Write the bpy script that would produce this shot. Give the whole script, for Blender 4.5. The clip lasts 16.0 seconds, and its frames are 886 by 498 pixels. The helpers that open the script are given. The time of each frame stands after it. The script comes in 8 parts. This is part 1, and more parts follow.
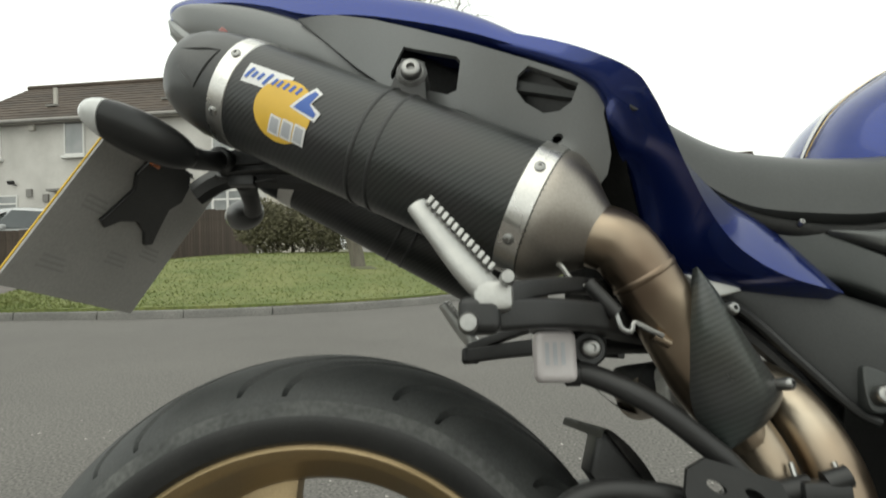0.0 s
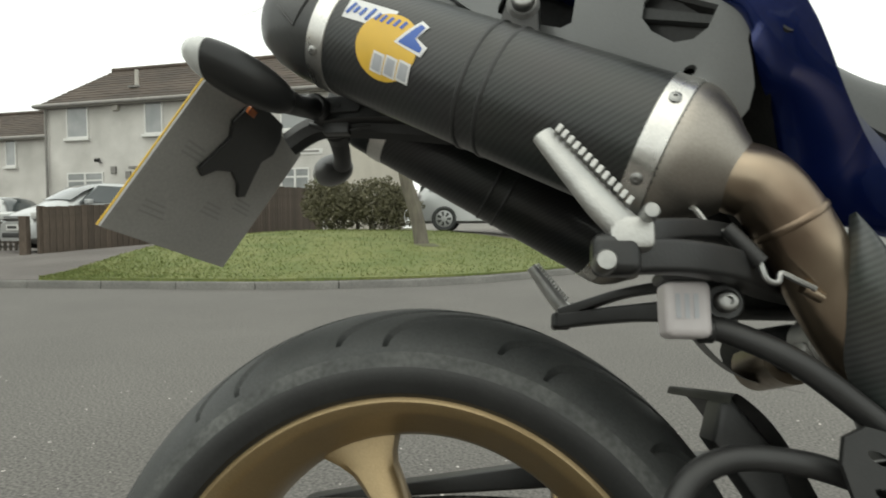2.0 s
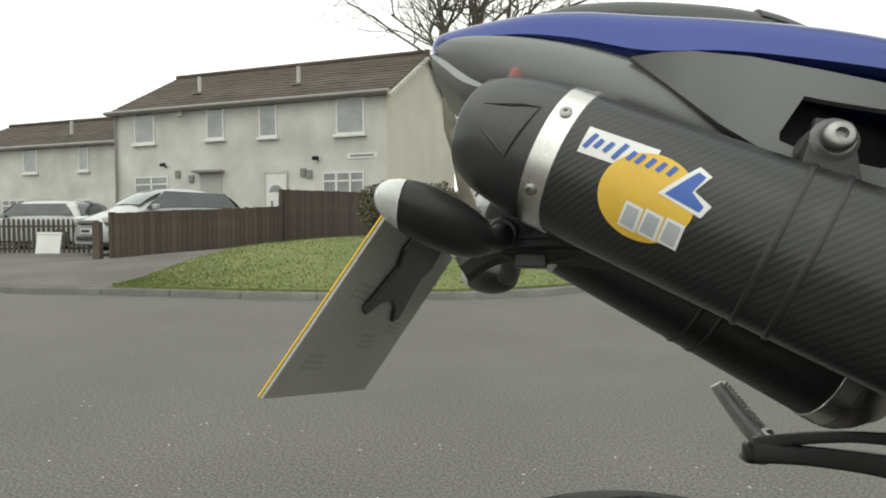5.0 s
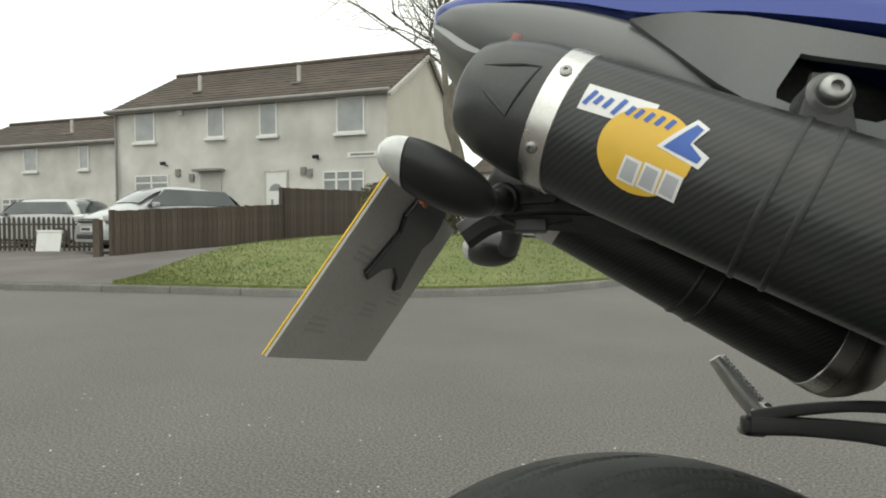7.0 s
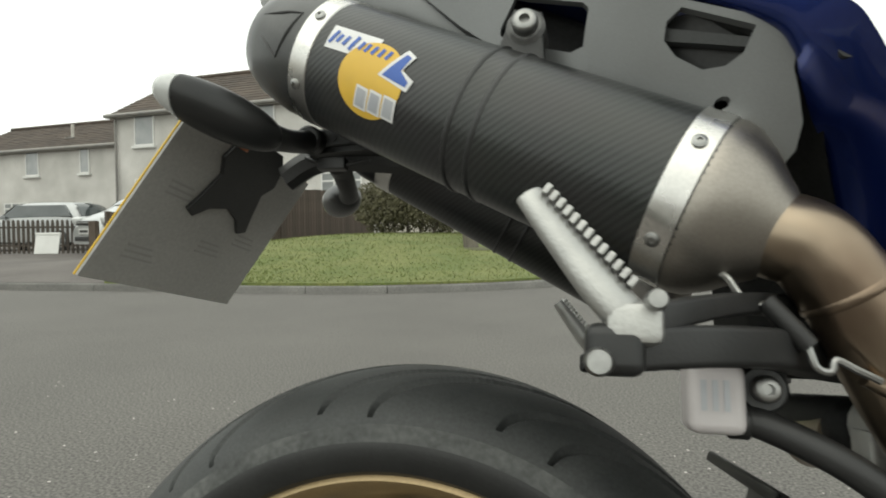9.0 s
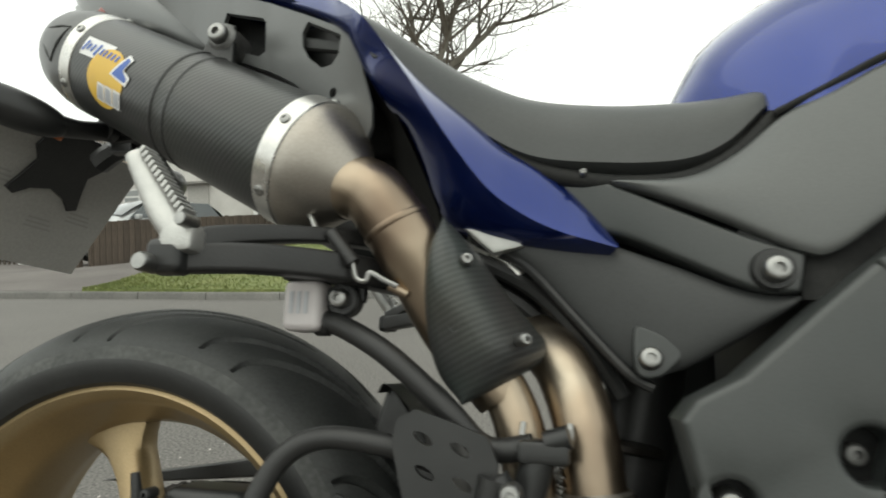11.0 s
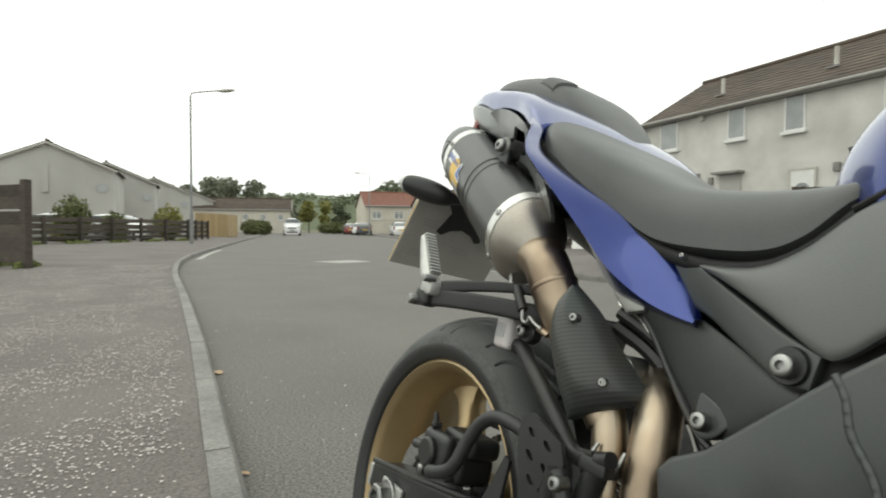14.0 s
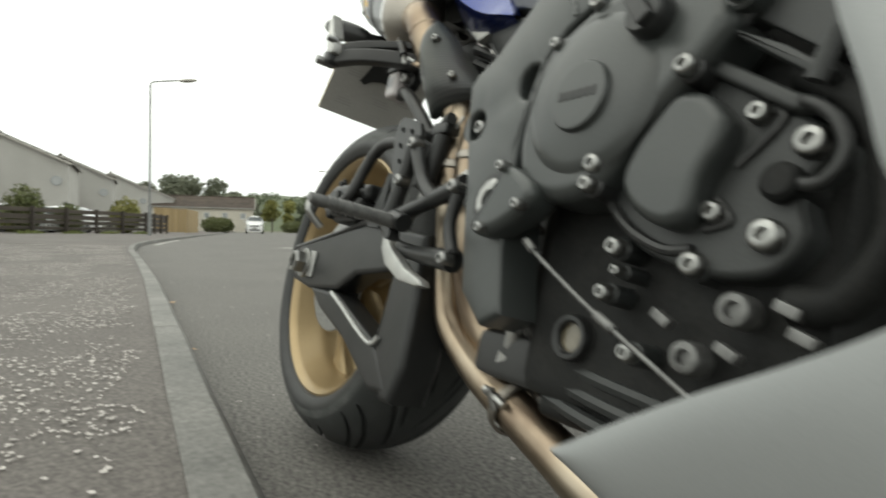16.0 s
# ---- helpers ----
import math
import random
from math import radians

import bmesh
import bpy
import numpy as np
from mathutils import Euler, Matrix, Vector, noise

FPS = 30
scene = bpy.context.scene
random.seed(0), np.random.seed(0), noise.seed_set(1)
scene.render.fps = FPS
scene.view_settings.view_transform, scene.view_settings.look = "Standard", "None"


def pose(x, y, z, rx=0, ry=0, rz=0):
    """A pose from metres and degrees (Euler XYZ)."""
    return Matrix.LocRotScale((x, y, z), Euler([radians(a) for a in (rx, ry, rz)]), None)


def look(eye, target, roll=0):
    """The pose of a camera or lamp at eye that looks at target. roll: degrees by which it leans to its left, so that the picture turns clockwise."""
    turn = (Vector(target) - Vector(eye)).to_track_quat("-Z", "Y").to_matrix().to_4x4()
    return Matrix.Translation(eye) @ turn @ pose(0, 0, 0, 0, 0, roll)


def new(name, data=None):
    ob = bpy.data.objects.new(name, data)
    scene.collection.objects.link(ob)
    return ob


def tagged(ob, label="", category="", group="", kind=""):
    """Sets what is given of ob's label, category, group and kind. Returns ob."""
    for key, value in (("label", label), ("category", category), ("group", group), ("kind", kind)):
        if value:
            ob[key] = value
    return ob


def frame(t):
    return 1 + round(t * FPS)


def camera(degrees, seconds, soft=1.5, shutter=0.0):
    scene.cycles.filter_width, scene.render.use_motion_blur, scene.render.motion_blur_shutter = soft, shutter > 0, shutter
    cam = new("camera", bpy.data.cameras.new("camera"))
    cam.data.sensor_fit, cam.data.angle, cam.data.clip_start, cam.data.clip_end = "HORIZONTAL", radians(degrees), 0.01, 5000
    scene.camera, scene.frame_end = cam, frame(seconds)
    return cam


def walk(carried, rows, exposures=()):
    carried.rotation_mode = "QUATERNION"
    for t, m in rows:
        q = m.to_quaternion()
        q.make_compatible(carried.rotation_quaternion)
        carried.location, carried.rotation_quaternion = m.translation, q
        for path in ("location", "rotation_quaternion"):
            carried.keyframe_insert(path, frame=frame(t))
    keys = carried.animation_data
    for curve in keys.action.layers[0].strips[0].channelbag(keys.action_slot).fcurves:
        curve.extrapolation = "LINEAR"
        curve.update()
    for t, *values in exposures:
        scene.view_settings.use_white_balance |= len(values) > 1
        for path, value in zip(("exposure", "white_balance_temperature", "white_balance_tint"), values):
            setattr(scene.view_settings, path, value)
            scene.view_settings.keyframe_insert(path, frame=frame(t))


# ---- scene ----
cam = camera(73.3, 16.0, soft=1.9, shutter=0.4)
PATH = [
    (0, (0.875, 1.006, 0.701), (0.306, 2.923, 0.693), -1.1),
    (0.5, (0.884, 0.978, 0.660), (0.302, 2.891, 0.607), -0.9),
    (1, (0.885, 0.993, 0.652), (0.256, 2.891, 0.579), -0.7),
    (1.5, (0.854, 0.998, 0.660), (0.141, 2.866, 0.587), -0.4),
    (2, (0.827, 1.023, 0.673), (0.066, 2.871, 0.600), -0.3),
    (2.5, (0.781, 1.004, 0.719), (-0.066, 2.814, 0.648), -0.1),
    (3, (0.712, 1.016, 0.768), (-0.192, 2.799, 0.697), 0.1),
    (3.5, (0.665, 1.043, 0.817), (-0.245, 2.822, 0.744), -0.0),
    (6, (0.652, 1.077, 0.789), (-0.259, 2.856, 0.716), -0.1),
    (6.5, (0.658, 1.074, 0.783), (-0.253, 2.852, 0.709), -0.0),
    (7, (0.655, 1.068, 0.774), (-0.256, 2.847, 0.700), 0.0),
    (7.5, (0.667, 1.070, 0.752), (-0.244, 2.849, 0.678), -0.0),
    (8, (0.726, 1.081, 0.743), (-0.185, 2.860, 0.668), -0.1),
    (10.5, (1.038, 1.106, 0.669), (0.110, 2.877, 0.624), -1.1),
    (11, (1.133, 1.104, 0.666), (0.228, 2.887, 0.630), -0.9),
    (11.5, (1.255, 1.119, 0.654), (0.320, 2.885, 0.583), -1.5),
    (12, (1.383, 1.167, 0.667), (0.340, 2.872, 0.611), -1.5),
    (12.5, (1.474, 1.185, 0.670), (0.108, 2.643, 0.592), -1.4),
    (13, (1.530, 1.216, 0.701), (-0.117, 2.350, 0.637), -0.8),
    (13.5, (1.519, 1.211, 0.725), (-0.325, 1.981, 0.659), -0.1),
    (14, (1.501, 1.214, 0.739), (-0.435, 1.714, 0.673), 0.3),
    (14.5, (1.524, 1.221, 0.700), (-0.435, 1.621, 0.633), 0.6),
    (15, (1.558, 1.239, 0.599), (-0.408, 1.605, 0.535), 1.0),
    (15.5, (1.612, 1.241, 0.477), (-0.347, 1.639, 0.413), 1.1),
    (16, (1.711, 1.265, 0.394), (-0.193, 1.876, 0.341), 1.0),
]
walk(cam, [(t, look(eye, target, roll)) for t, eye, target, roll in PATH], exposures=[(0, 0.21, 6650, 1), (8, 0.24, 6650, 1), (12, 0.29, 6650, 1), (16, 0.29, 6650, 1)])

# ---- overcast daylight ----
world = bpy.data.worlds.new("overcast")
scene.world = world
world.use_nodes = True
wn, wl = world.node_tree.nodes, world.node_tree.links
wn.clear()
sky = wn.new("ShaderNodeTexSky")
sky.sky_type, sky.sun_disc = "NISHITA", False
sky.sun_elevation, sky.sun_rotation = radians(50), radians(150)
sky.air_density, sky.dust_density, sky.ozone_density = 1.0, 6.0, 1.0
w_coord = wn.new("ShaderNodeTexCoord")
w_map = wn.new("ShaderNodeMapping")
w_map.inputs["Scale"].default_value = (1.0, 1.0, 3.5)
w_noise = wn.new("ShaderNodeTexNoise")
w_noise.inputs["Scale"].default_value, w_noise.inputs["Detail"].default_value = 1.6, 5.0
w_ramp = wn.new("ShaderNodeValToRGB")
w_ramp.color_ramp.elements[0].position, w_ramp.color_ramp.elements[0].color = 0.30, (10.2, 10.4, 10.6, 1)
w_ramp.color_ramp.elements[1].position, w_ramp.color_ramp.elements[1].color = 0.62, (13.2, 13.1, 12.8, 1)
w_mix = wn.new("ShaderNodeMix")
w_mix.data_type = "RGBA"
w_mix.inputs["Factor"].default_value = 0.93
w_bg = wn.new("ShaderNodeBackground")
w_bg.inputs["Strength"].default_value = 0.1
w_out = wn.new("ShaderNodeOutputWorld")
wl.new(w_coord.outputs["Generated"], w_map.inputs["Vector"])
wl.new(w_map.outputs["Vector"], w_noise.inputs["Vector"])
wl.new(w_noise.outputs["Fac"], w_ramp.inputs["Fac"])
wl.new(sky.outputs["Color"], w_mix.inputs["A"])
wl.new(w_ramp.outputs["Color"], w_mix.inputs["B"])
wl.new(w_mix.outputs["Result"], w_bg.inputs["Color"])
wl.new(w_bg.outputs["Background"], w_out.inputs["Surface"])

sun = new("sun", bpy.data.lights.new("sun", "SUN"))
sun.data.energy, sun.data.angle, sun.data.color = 0.7, radians(70), (1.0, 0.97, 0.92)
sun.matrix_world = look((0, 0, 30), (9, 14, 0))

# ---- shape helpers ----
V = Vector


def spline(pts, n, closed=False):
    """n points along a smooth curve through pts."""
    p = [V(a) for a in pts]
    k = len(p)
    out = []
    spans = k if closed else k - 1
    for i in range(n):
        s = i / n * spans if closed else i / (n - 1) * spans
        j = min(int(s), spans - 1)
        f = s - j
        if closed:
            a, b, c, d = p[(j - 1) % k], p[j % k], p[(j + 1) % k], p[(j + 2) % k]
        else:
            a, b, c, d = p[max(j - 1, 0)], p[j], p[min(j + 1, k - 1)], p[min(j + 2, k - 1)]
        out.append(0.5 * (2 * b + (c - a) * f + (2 * a - 5 * b + 4 * c - d) * f * f + (3 * b - a - 3 * c + d) * f ** 3))
    return out


def grid_bm(rows, close_u=False, close_v=False, caps=False):
    """A quad skin over rows of points."""
    bm = bmesh.new()
    vs = [[bm.verts.new(p) for p in r] for r in rows]
    n, m = len(vs), len(vs[0])
    for i in range(n if close_u else n - 1):
        for j in range(m if close_v else m - 1):
            q = (vs[i][j], vs[i][(j + 1) % m], vs[(i + 1) % n][(j + 1) % m], vs[(i + 1) % n][j])
            bm.faces.new(q)
    if caps and close_v:
        bm.faces.new(vs[0][::-1])
        bm.faces.new(vs[-1])
    bmesh.ops.recalc_face_normals(bm, faces=bm.faces)
    return bm


def join(*bms):
    """One bmesh out of several."""
    out = bmesh.new()
    for b in bms:
        me = bpy.data.meshes.new("tmp")
        b.to_mesh(me)
        out.from_mesh(me)
        bpy.data.meshes.remove(me)
        b.free()
    return out


def moved(bm, m):
    bm.transform(m)
    return bm


def mirrored(bm):
    """The same shape on the other side of the bike."""
    bm.transform(Matrix.Diagonal((1, -1, 1, 1)))
    bmesh.ops.reverse_faces(bm, faces=bm.faces)
    return bm


def box(x0, x1, y0, y1, z0, z1, bevel=0.0, seg=2):
    bm = bmesh.new()
    bmesh.ops.create_cube(bm, size=1)
    bm.transform(Matrix.LocRotScale(((x0 + x1) / 2, (y0 + y1) / 2, (z0 + z1) / 2), None, (x1 - x0, y1 - y0, z1 - z0)))
    if bevel:
        bmesh.ops.bevel(bm, geom=bm.edges[:], offset=bevel, segments=seg, profile=0.5, affect="EDGES")
    return bm


def slab(outline, y0, y1, bevel=0.004, seg=2, smooth=0):
    """A plate: an outline of (x, z), from y0 to y1, with rounded edges."""
    pts = [(a, 0, b) for a, b in outline]
    if smooth:
        pts = spline(pts, smooth, True)
    bm = bmesh.new()
    lo = [bm.verts.new((p[0], y0, p[2])) for p in pts]
    hi = [bm.verts.new((p[0], y1, p[2])) for p in pts]
    n = len(lo)
    fa, fb = bm.faces.new(lo), bm.faces.new(hi[::-1])
    for i in range(n):
        bm.faces.new((lo[i], hi[i], hi[(i + 1) % n], lo[(i + 1) % n]))
    bmesh.ops.recalc_face_normals(bm, faces=bm.faces)
    if bevel:
        es = list({e for f in (fa, fb) for e in f.edges})
        bmesh.ops.bevel(bm, geom=es, offset=bevel, segments=seg, profile=0.5, affect="EDGES")
    return bm


def tube(path, radius, seg=14, n=40, flat=1.0):
    """A round bar along a smooth path; radius a number or a list along the path."""
    pts = spline(path, n) if len(path) > 2 else [V(path[0]).lerp(V(path[1]), i / (n - 1)) for i in range(n)]
    rows = []
    t0 = (pts[1] - pts[0]).normalized()
    side = t0.orthogonal().normalized()
    for i, p in enumerate(pts):
        t = (pts[min(i + 1, n - 1)] - pts[max(i - 1, 0)]).normalized()
        side = (side - t * side.dot(t)).normalized()
        up = t.cross(side)
        if isinstance(radius, (list, tuple)):
            s = i / (n - 1) * (len(radius) - 1)
            j = min(int(s), len(radius) - 2)
            r = radius[j] + (radius[j + 1] - radius[j]) * (s - j)
        else:
            r = radius
        rows.append([p + (side * math.cos(a) + up * math.sin(a) * flat) * r for a in (2 * math.pi * k / seg for k in range(seg))])
    return grid_bm(rows, close_v=True, caps=True)


def axis_pose(p, d):
    """A pose at p whose z points along d."""
    return Matrix.Translation(p) @ V(d).to_track_quat("Z", "Y").to_matrix().to_4x4()


def lathe(profile, seg=48, m=None, closed=False):
    """A turned shape: (radius, height) round z, put at m."""
    rows = [[(r * math.cos(a), r * math.sin(a), h) for a in (2 * math.pi * k / seg for k in range(seg))] for r, h in profile]
    bm = grid_bm(rows, close_u=closed, close_v=True, caps=not closed)
    if m:
        bm.transform(m)
    return bm


def rod(p0, p1, r0, r1=None, seg=20, bevel=0.0):
    """A turned pin from p0 to p1."""
    p0, p1 = V(p0), V(p1)
    r1 = r0 if r1 is None else r1
    h = (p1 - p0).length
    b = bevel
    prof = [(max(r0 - b, 1e-4), 0), (r0, b), (r1, h - b), (max(r1 - b, 1e-4), h)] if b else [(r0, 0), (r1, h)]
    return lathe(prof, seg, axis_pose(p0, p1 - p0))


def strip(top, bot, n=48, m=14, bulge=0.0, roll=0.004, thick=0.004, side=-1, power=8, belly=0.5):
    """A body panel between two edge curves: bulged outwards, its rims curled in, with a thickness."""
    a, b = spline(top, n), spline(bot, n)
    front, back = [], []
    for i in range(n):
        u = i / (n - 1)
        end = abs(2 * u - 1) ** 40 * roll
        f, g = [], []
        for j in range(m):
            v = j / (m - 1)
            v = v - 0.10 * math.sin(2 * math.pi * v)
            p = a[i].lerp(b[i], v)
            w = v ** (math.log(0.5) / math.log(belly))
            out = bulge * 4 * w * (1 - w) - roll * abs(2 * v - 1) ** power - end
            f.append(p + V((0, side * out, 0)))
            g.append(p + V((0, side * (out - thick), 0)))
        front.append(f)
        back.append(g)
    rows = [f + g[::-1] for f, g in zip(front, back)]
    return grid_bm(rows, close_v=True, caps=True)


def strip3(top, mid, bot, n=60, m=19, thick=0.004, sharp=0.5):
    """A body panel over three edge curves, creased along the middle one, its rims curled in."""
    a, b, c = spline(top, n), spline(mid, n), spline(bot, n)
    rows = []
    for i in range(n):
        f, g = [], []
        cen = (a[i] + c[i]) / 2 + V((0, 0.03, 0))
        for j in range(m):
            v = j / (m - 1)
            line = a[i].lerp(b[i], 2 * v) if v < 0.5 else b[i].lerp(c[i], 2 * v - 1)
            curve = a[i] * (1 - v) ** 2 + (b[i] * 2 - (a[i] + c[i]) / 2) * 2 * v * (1 - v) + c[i] * v * v
            p = line.lerp(curve, 1 - sharp)
            p = p + V((0, 0.006 * abs(2 * v - 1) ** 10, 0))
            f.append(p)
            g.append(p + (cen - p).normalized() * thick)
        rows.append(f + g[::-1])
    return grid_bm(rows, close_v=True, caps=True)


def hull(stations, m=24, n=40):
    """A padded body: stations of (x, half width, top z, rim z, roundness), mirrored over the middle, closed below."""
    cols = list(zip(*stations))
    k = len(stations)
    rows = []
    for i in range(n):
        s = i / (n - 1) * (k - 1)
        j = min(int(s), k - 2)
        f = s - j
        val = []
        for c in cols:
            p0, p1, p2, p3 = c[max(j - 1, 0)], c[j], c[j + 1], c[min(j + 2, k - 1)]
            val.append(0.5 * (2 * p1 + (p2 - p0) * f + (2 * p0 - 5 * p1 + 4 * p2 - p3) * f * f + (3 * p1 - p0 - 3 * p2 + p3) * f ** 3))
        x, w, zt, zr, e = val
        row = []
        for q in range(m):
            a = math.pi * q / (m - 1)
            c, sn = math.cos(a), math.sin(a)
            row.append((x, w * math.copysign(abs(c) ** (2 / e), c), zr + (zt - zr) * abs(sn) ** (2 / e)))
        row.append((x, -w * 0.8, zr - 0.012))
        row.append((x, w * 0.8, zr - 0.012))
        rows.append(row)
    return grid_bm(rows, close_v=True, caps=True)


def firm_normals(me, lim):
    """Normals weighted by area, so that flat faces stay flat between their rounded edges."""
    polys = me.polygons
    nr = [p.normal.copy() for p in polys]
    wt = [n * p.area for n, p in zip(nr, polys)]
    at = [[] for v in me.vertices]
    for p in polys:
        for v in p.vertices:
            at[v].append(p.index)
    out = []
    for p in polys:
        n0 = nr[p.index]
        for v in p.vertices:
            s = V((0, 0, 0))
            for k in at[v]:
                if nr[k].dot(n0) > lim:
                    s += wt[k]
            out.append(s.normalized() if s.length > 1e-14 else n0)
    me.normals_split_custom_set(out)


def part(name, bm, material, parent=None, label="", smooth=40, m=None):
    """Links a bmesh as one mesh object, under a thing or a part if one is given."""
    me = bpy.data.meshes.new(name)
    if smooth:
        for f in bm.faces:
            f.smooth = True
        lim = radians(smooth)
        for e in bm.edges:
            if len(e.link_faces) == 2 and e.calc_face_angle(0) > lim:
                e.smooth = False
    bm.to_mesh(me)
    bm.free()
    if smooth and len(me.loops) < 8000:
        firm_normals(me, math.cos(radians(smooth)))
    me.materials.append(material)
    ob = new(name, me)
    if parent:
        ob.parent = parent
    if m:
        ob.matrix_basis = m
    if label:
        ob["label"] = label
    return ob


def thing(name, label, category, m=None, group="", kind=""):
    """An empty at a thing's base, which carries its parts."""
    ob = tagged(new(name), label, category, group, kind)
    if m:
        ob.matrix_basis = m
    return ob


def again(ob, m, name=""):
    """One more object on the same mesh, under the same parent."""
    o = ob.copy()
    scene.collection.objects.link(o)
    o.matrix_basis = m
    return o


# ---- materials ----
def mat(name, color, rough=0.5, metal=0.0, color2=None, scale=40.0, detail=4.0, amount=1.0, bump=0.0, bump_scale=None, coat=0.0,
        fine=None, spec=None, stretch=None, rough2=None, random_tint=0.0):
    """A surface with a base colour, a second tone that noise lays over it, and a fine relief."""
    mt = bpy.data.materials.new(name)
    mt.use_nodes = True
    n, l = mt.node_tree.nodes, mt.node_tree.links
    b = n["Principled BSDF"]
    b.inputs["Base Color"].default_value = (*color, 1)
    b.inputs["Roughness"].default_value, b.inputs["Metallic"].default_value = rough, metal
    b.inputs["Coat Weight"].default_value, b.inputs["Coat Roughness"].default_value = coat, 0.06
    if spec is not None:
        b.inputs["Specular IOR Level"].default_value = spec
    tc = n.new("ShaderNodeTexCoord")
    mp = n.new("ShaderNodeMapping")
    l.new(tc.outputs["Object"], mp.inputs["Vector"])
    if stretch:
        mp.inputs["Scale"].default_value = stretch
    col = None
    if color2:
        nz = n.new("ShaderNodeTexNoise")
        nz.inputs["Scale"].default_value, nz.inputs["Detail"].default_value = scale, detail
        l.new(mp.outputs["Vector"], nz.inputs["Vector"])
        rp = n.new("ShaderNodeValToRGB")
        rp.color_ramp.elements[0].position, rp.color_ramp.elements[1].position = 0.5 - 0.22 / amount, 0.5 + 0.22 / amount
        rp.color_ramp.elements[0].color, rp.color_ramp.elements[1].color = (*color, 1), (*color2, 1)
        l.new(nz.outputs["Fac"], rp.inputs["Fac"])
        col = rp.outputs["Color"]
        if rough2 is not None:
            rr = n.new("ShaderNodeMapRange")
            rr.inputs["To Min"].default_value, rr.inputs["To Max"].default_value = rough, rough2
            rr.inputs["From Min"].default_value, rr.inputs["From Max"].default_value = 0.3, 0.7
            l.new(nz.outputs["Fac"], rr.inputs["Value"])
            l.new(rr.outputs["Result"], b.inputs["Roughness"])
    if fine:
        fz = n.new("ShaderNodeTexNoise")
        fz.inputs["Scale"].default_value, fz.inputs["Detail"].default_value = fine[0], 3.0
        l.new(mp.outputs["Vector"], fz.inputs["Vector"])
        fr = n.new("ShaderNodeMapRange")
        fr.inputs["From Min"].default_value, fr.inputs["From Max"].default_value = 0.3, 0.7
        fr.inputs["To Min"].default_value, fr.inputs["To Max"].default_value = 1 - fine[1], 1 + fine[1]
        l.new(fz.outputs["Fac"], fr.inputs["Value"])
        mx = n.new("ShaderNodeVectorMath")
        mx.operation = "SCALE"
        if col:
            l.new(col, mx.inputs[0])
        else:
            mx.inputs[0].default_value = color
        l.new(fr.outputs["Result"], mx.inputs["Scale"])
        col = mx.outputs["Vector"]
    if random_tint:
        oi = n.new("ShaderNodeObjectInfo")
        rr2 = n.new("ShaderNodeMapRange")
        rr2.inputs["To Min"].default_value, rr2.inputs["To Max"].default_value = 1 - random_tint, 1 + random_tint
        l.new(oi.outputs["Random"], rr2.inputs["Value"])
        mx2 = n.new("ShaderNodeVectorMath")
        mx2.operation = "SCALE"
        if col:
            l.new(col, mx2.inputs[0])
        else:
            mx2.inputs[0].default_value = color
        l.new(rr2.outputs["Result"], mx2.inputs["Scale"])
        col = mx2.outputs["Vector"]
    if col:
        l.new(col, b.inputs["Base Color"])
    if bump:
        bz = n.new("ShaderNodeTexNoise")
        bz.inputs["Scale"].default_value, bz.inputs["Detail"].default_value = bump_scale or scale * 4, 4.0
        l.new(mp.outputs["Vector"], bz.inputs["Vector"])
        bp = n.new("ShaderNodeBump")
        bp.inputs["Strength"].default_value, bp.inputs["Distance"].default_value = bump, 0.002
        l.new(bz.outputs["Fac"], bp.inputs["Height"])
        l.new(bp.outputs["Normal"], b.inputs["Normal"])
    return mt


def carbon(name, dark, light, pitch, rough):
    """Twill-woven carbon fibre: fine diagonal bands that change their lean from cell to cell."""
    mt = mat(name, dark, rough, coat=0.15)
    n, l = mt.node_tree.nodes, mt.node_tree.links
    b = n["Principled BSDF"]
    tc = n.new("ShaderNodeTexCoord")
    dot = n.new("ShaderNodeVectorMath")
    dot.operation = "DOT_PRODUCT"
    dot.inputs[1].default_value = (0.448, 0.004, -0.894)
    l.new(tc.outputs["Object"], dot.inputs[0])
    wv = n.new("ShaderNodeTexWave")
    wv.wave_type, wv.bands_direction = "BANDS", "X"
    wv.inputs["Scale"].default_value, wv.inputs["Distortion"].default_value = pitch, 0.5
    wv.inputs["Detail"].default_value, wv.inputs["Detail Scale"].default_value = 1.0, 3.0
    l.new(dot.outputs["Value"], wv.inputs["Vector"])
    nz = n.new("ShaderNodeTexNoise")
    nz.inputs["Scale"].default_value = 14.0
    l.new(tc.outputs["Object"], nz.inputs["Vector"])
    rp = n.new("ShaderNodeValToRGB")
    rp.color_ramp.elements[0].color, rp.color_ramp.elements[1].color = (*dark, 1), (*light, 1)
    l.new(wv.outputs["Fac"], rp.inputs["Fac"])
    mx = n.new("ShaderNodeMix")
    mx.data_type = "RGBA"
    mx.blend_type = "MULTIPLY"
    mx.inputs["Factor"].default_value = 0.35
    l.new(rp.outputs["Color"], mx.inputs["A"])
    l.new(nz.outputs["Color"], mx.inputs["B"])
    l.new(mx.outputs["Result"], b.inputs["Base Color"])
    bp = n.new("ShaderNodeBump")
    bp.inputs["Strength"].default_value, bp.inputs["Distance"].default_value = 0.25, 0.0004
    l.new(wv.outputs["Fac"], bp.inputs["Height"])
    l.new(bp.outputs["Normal"], b.inputs["Normal"])
    return mt


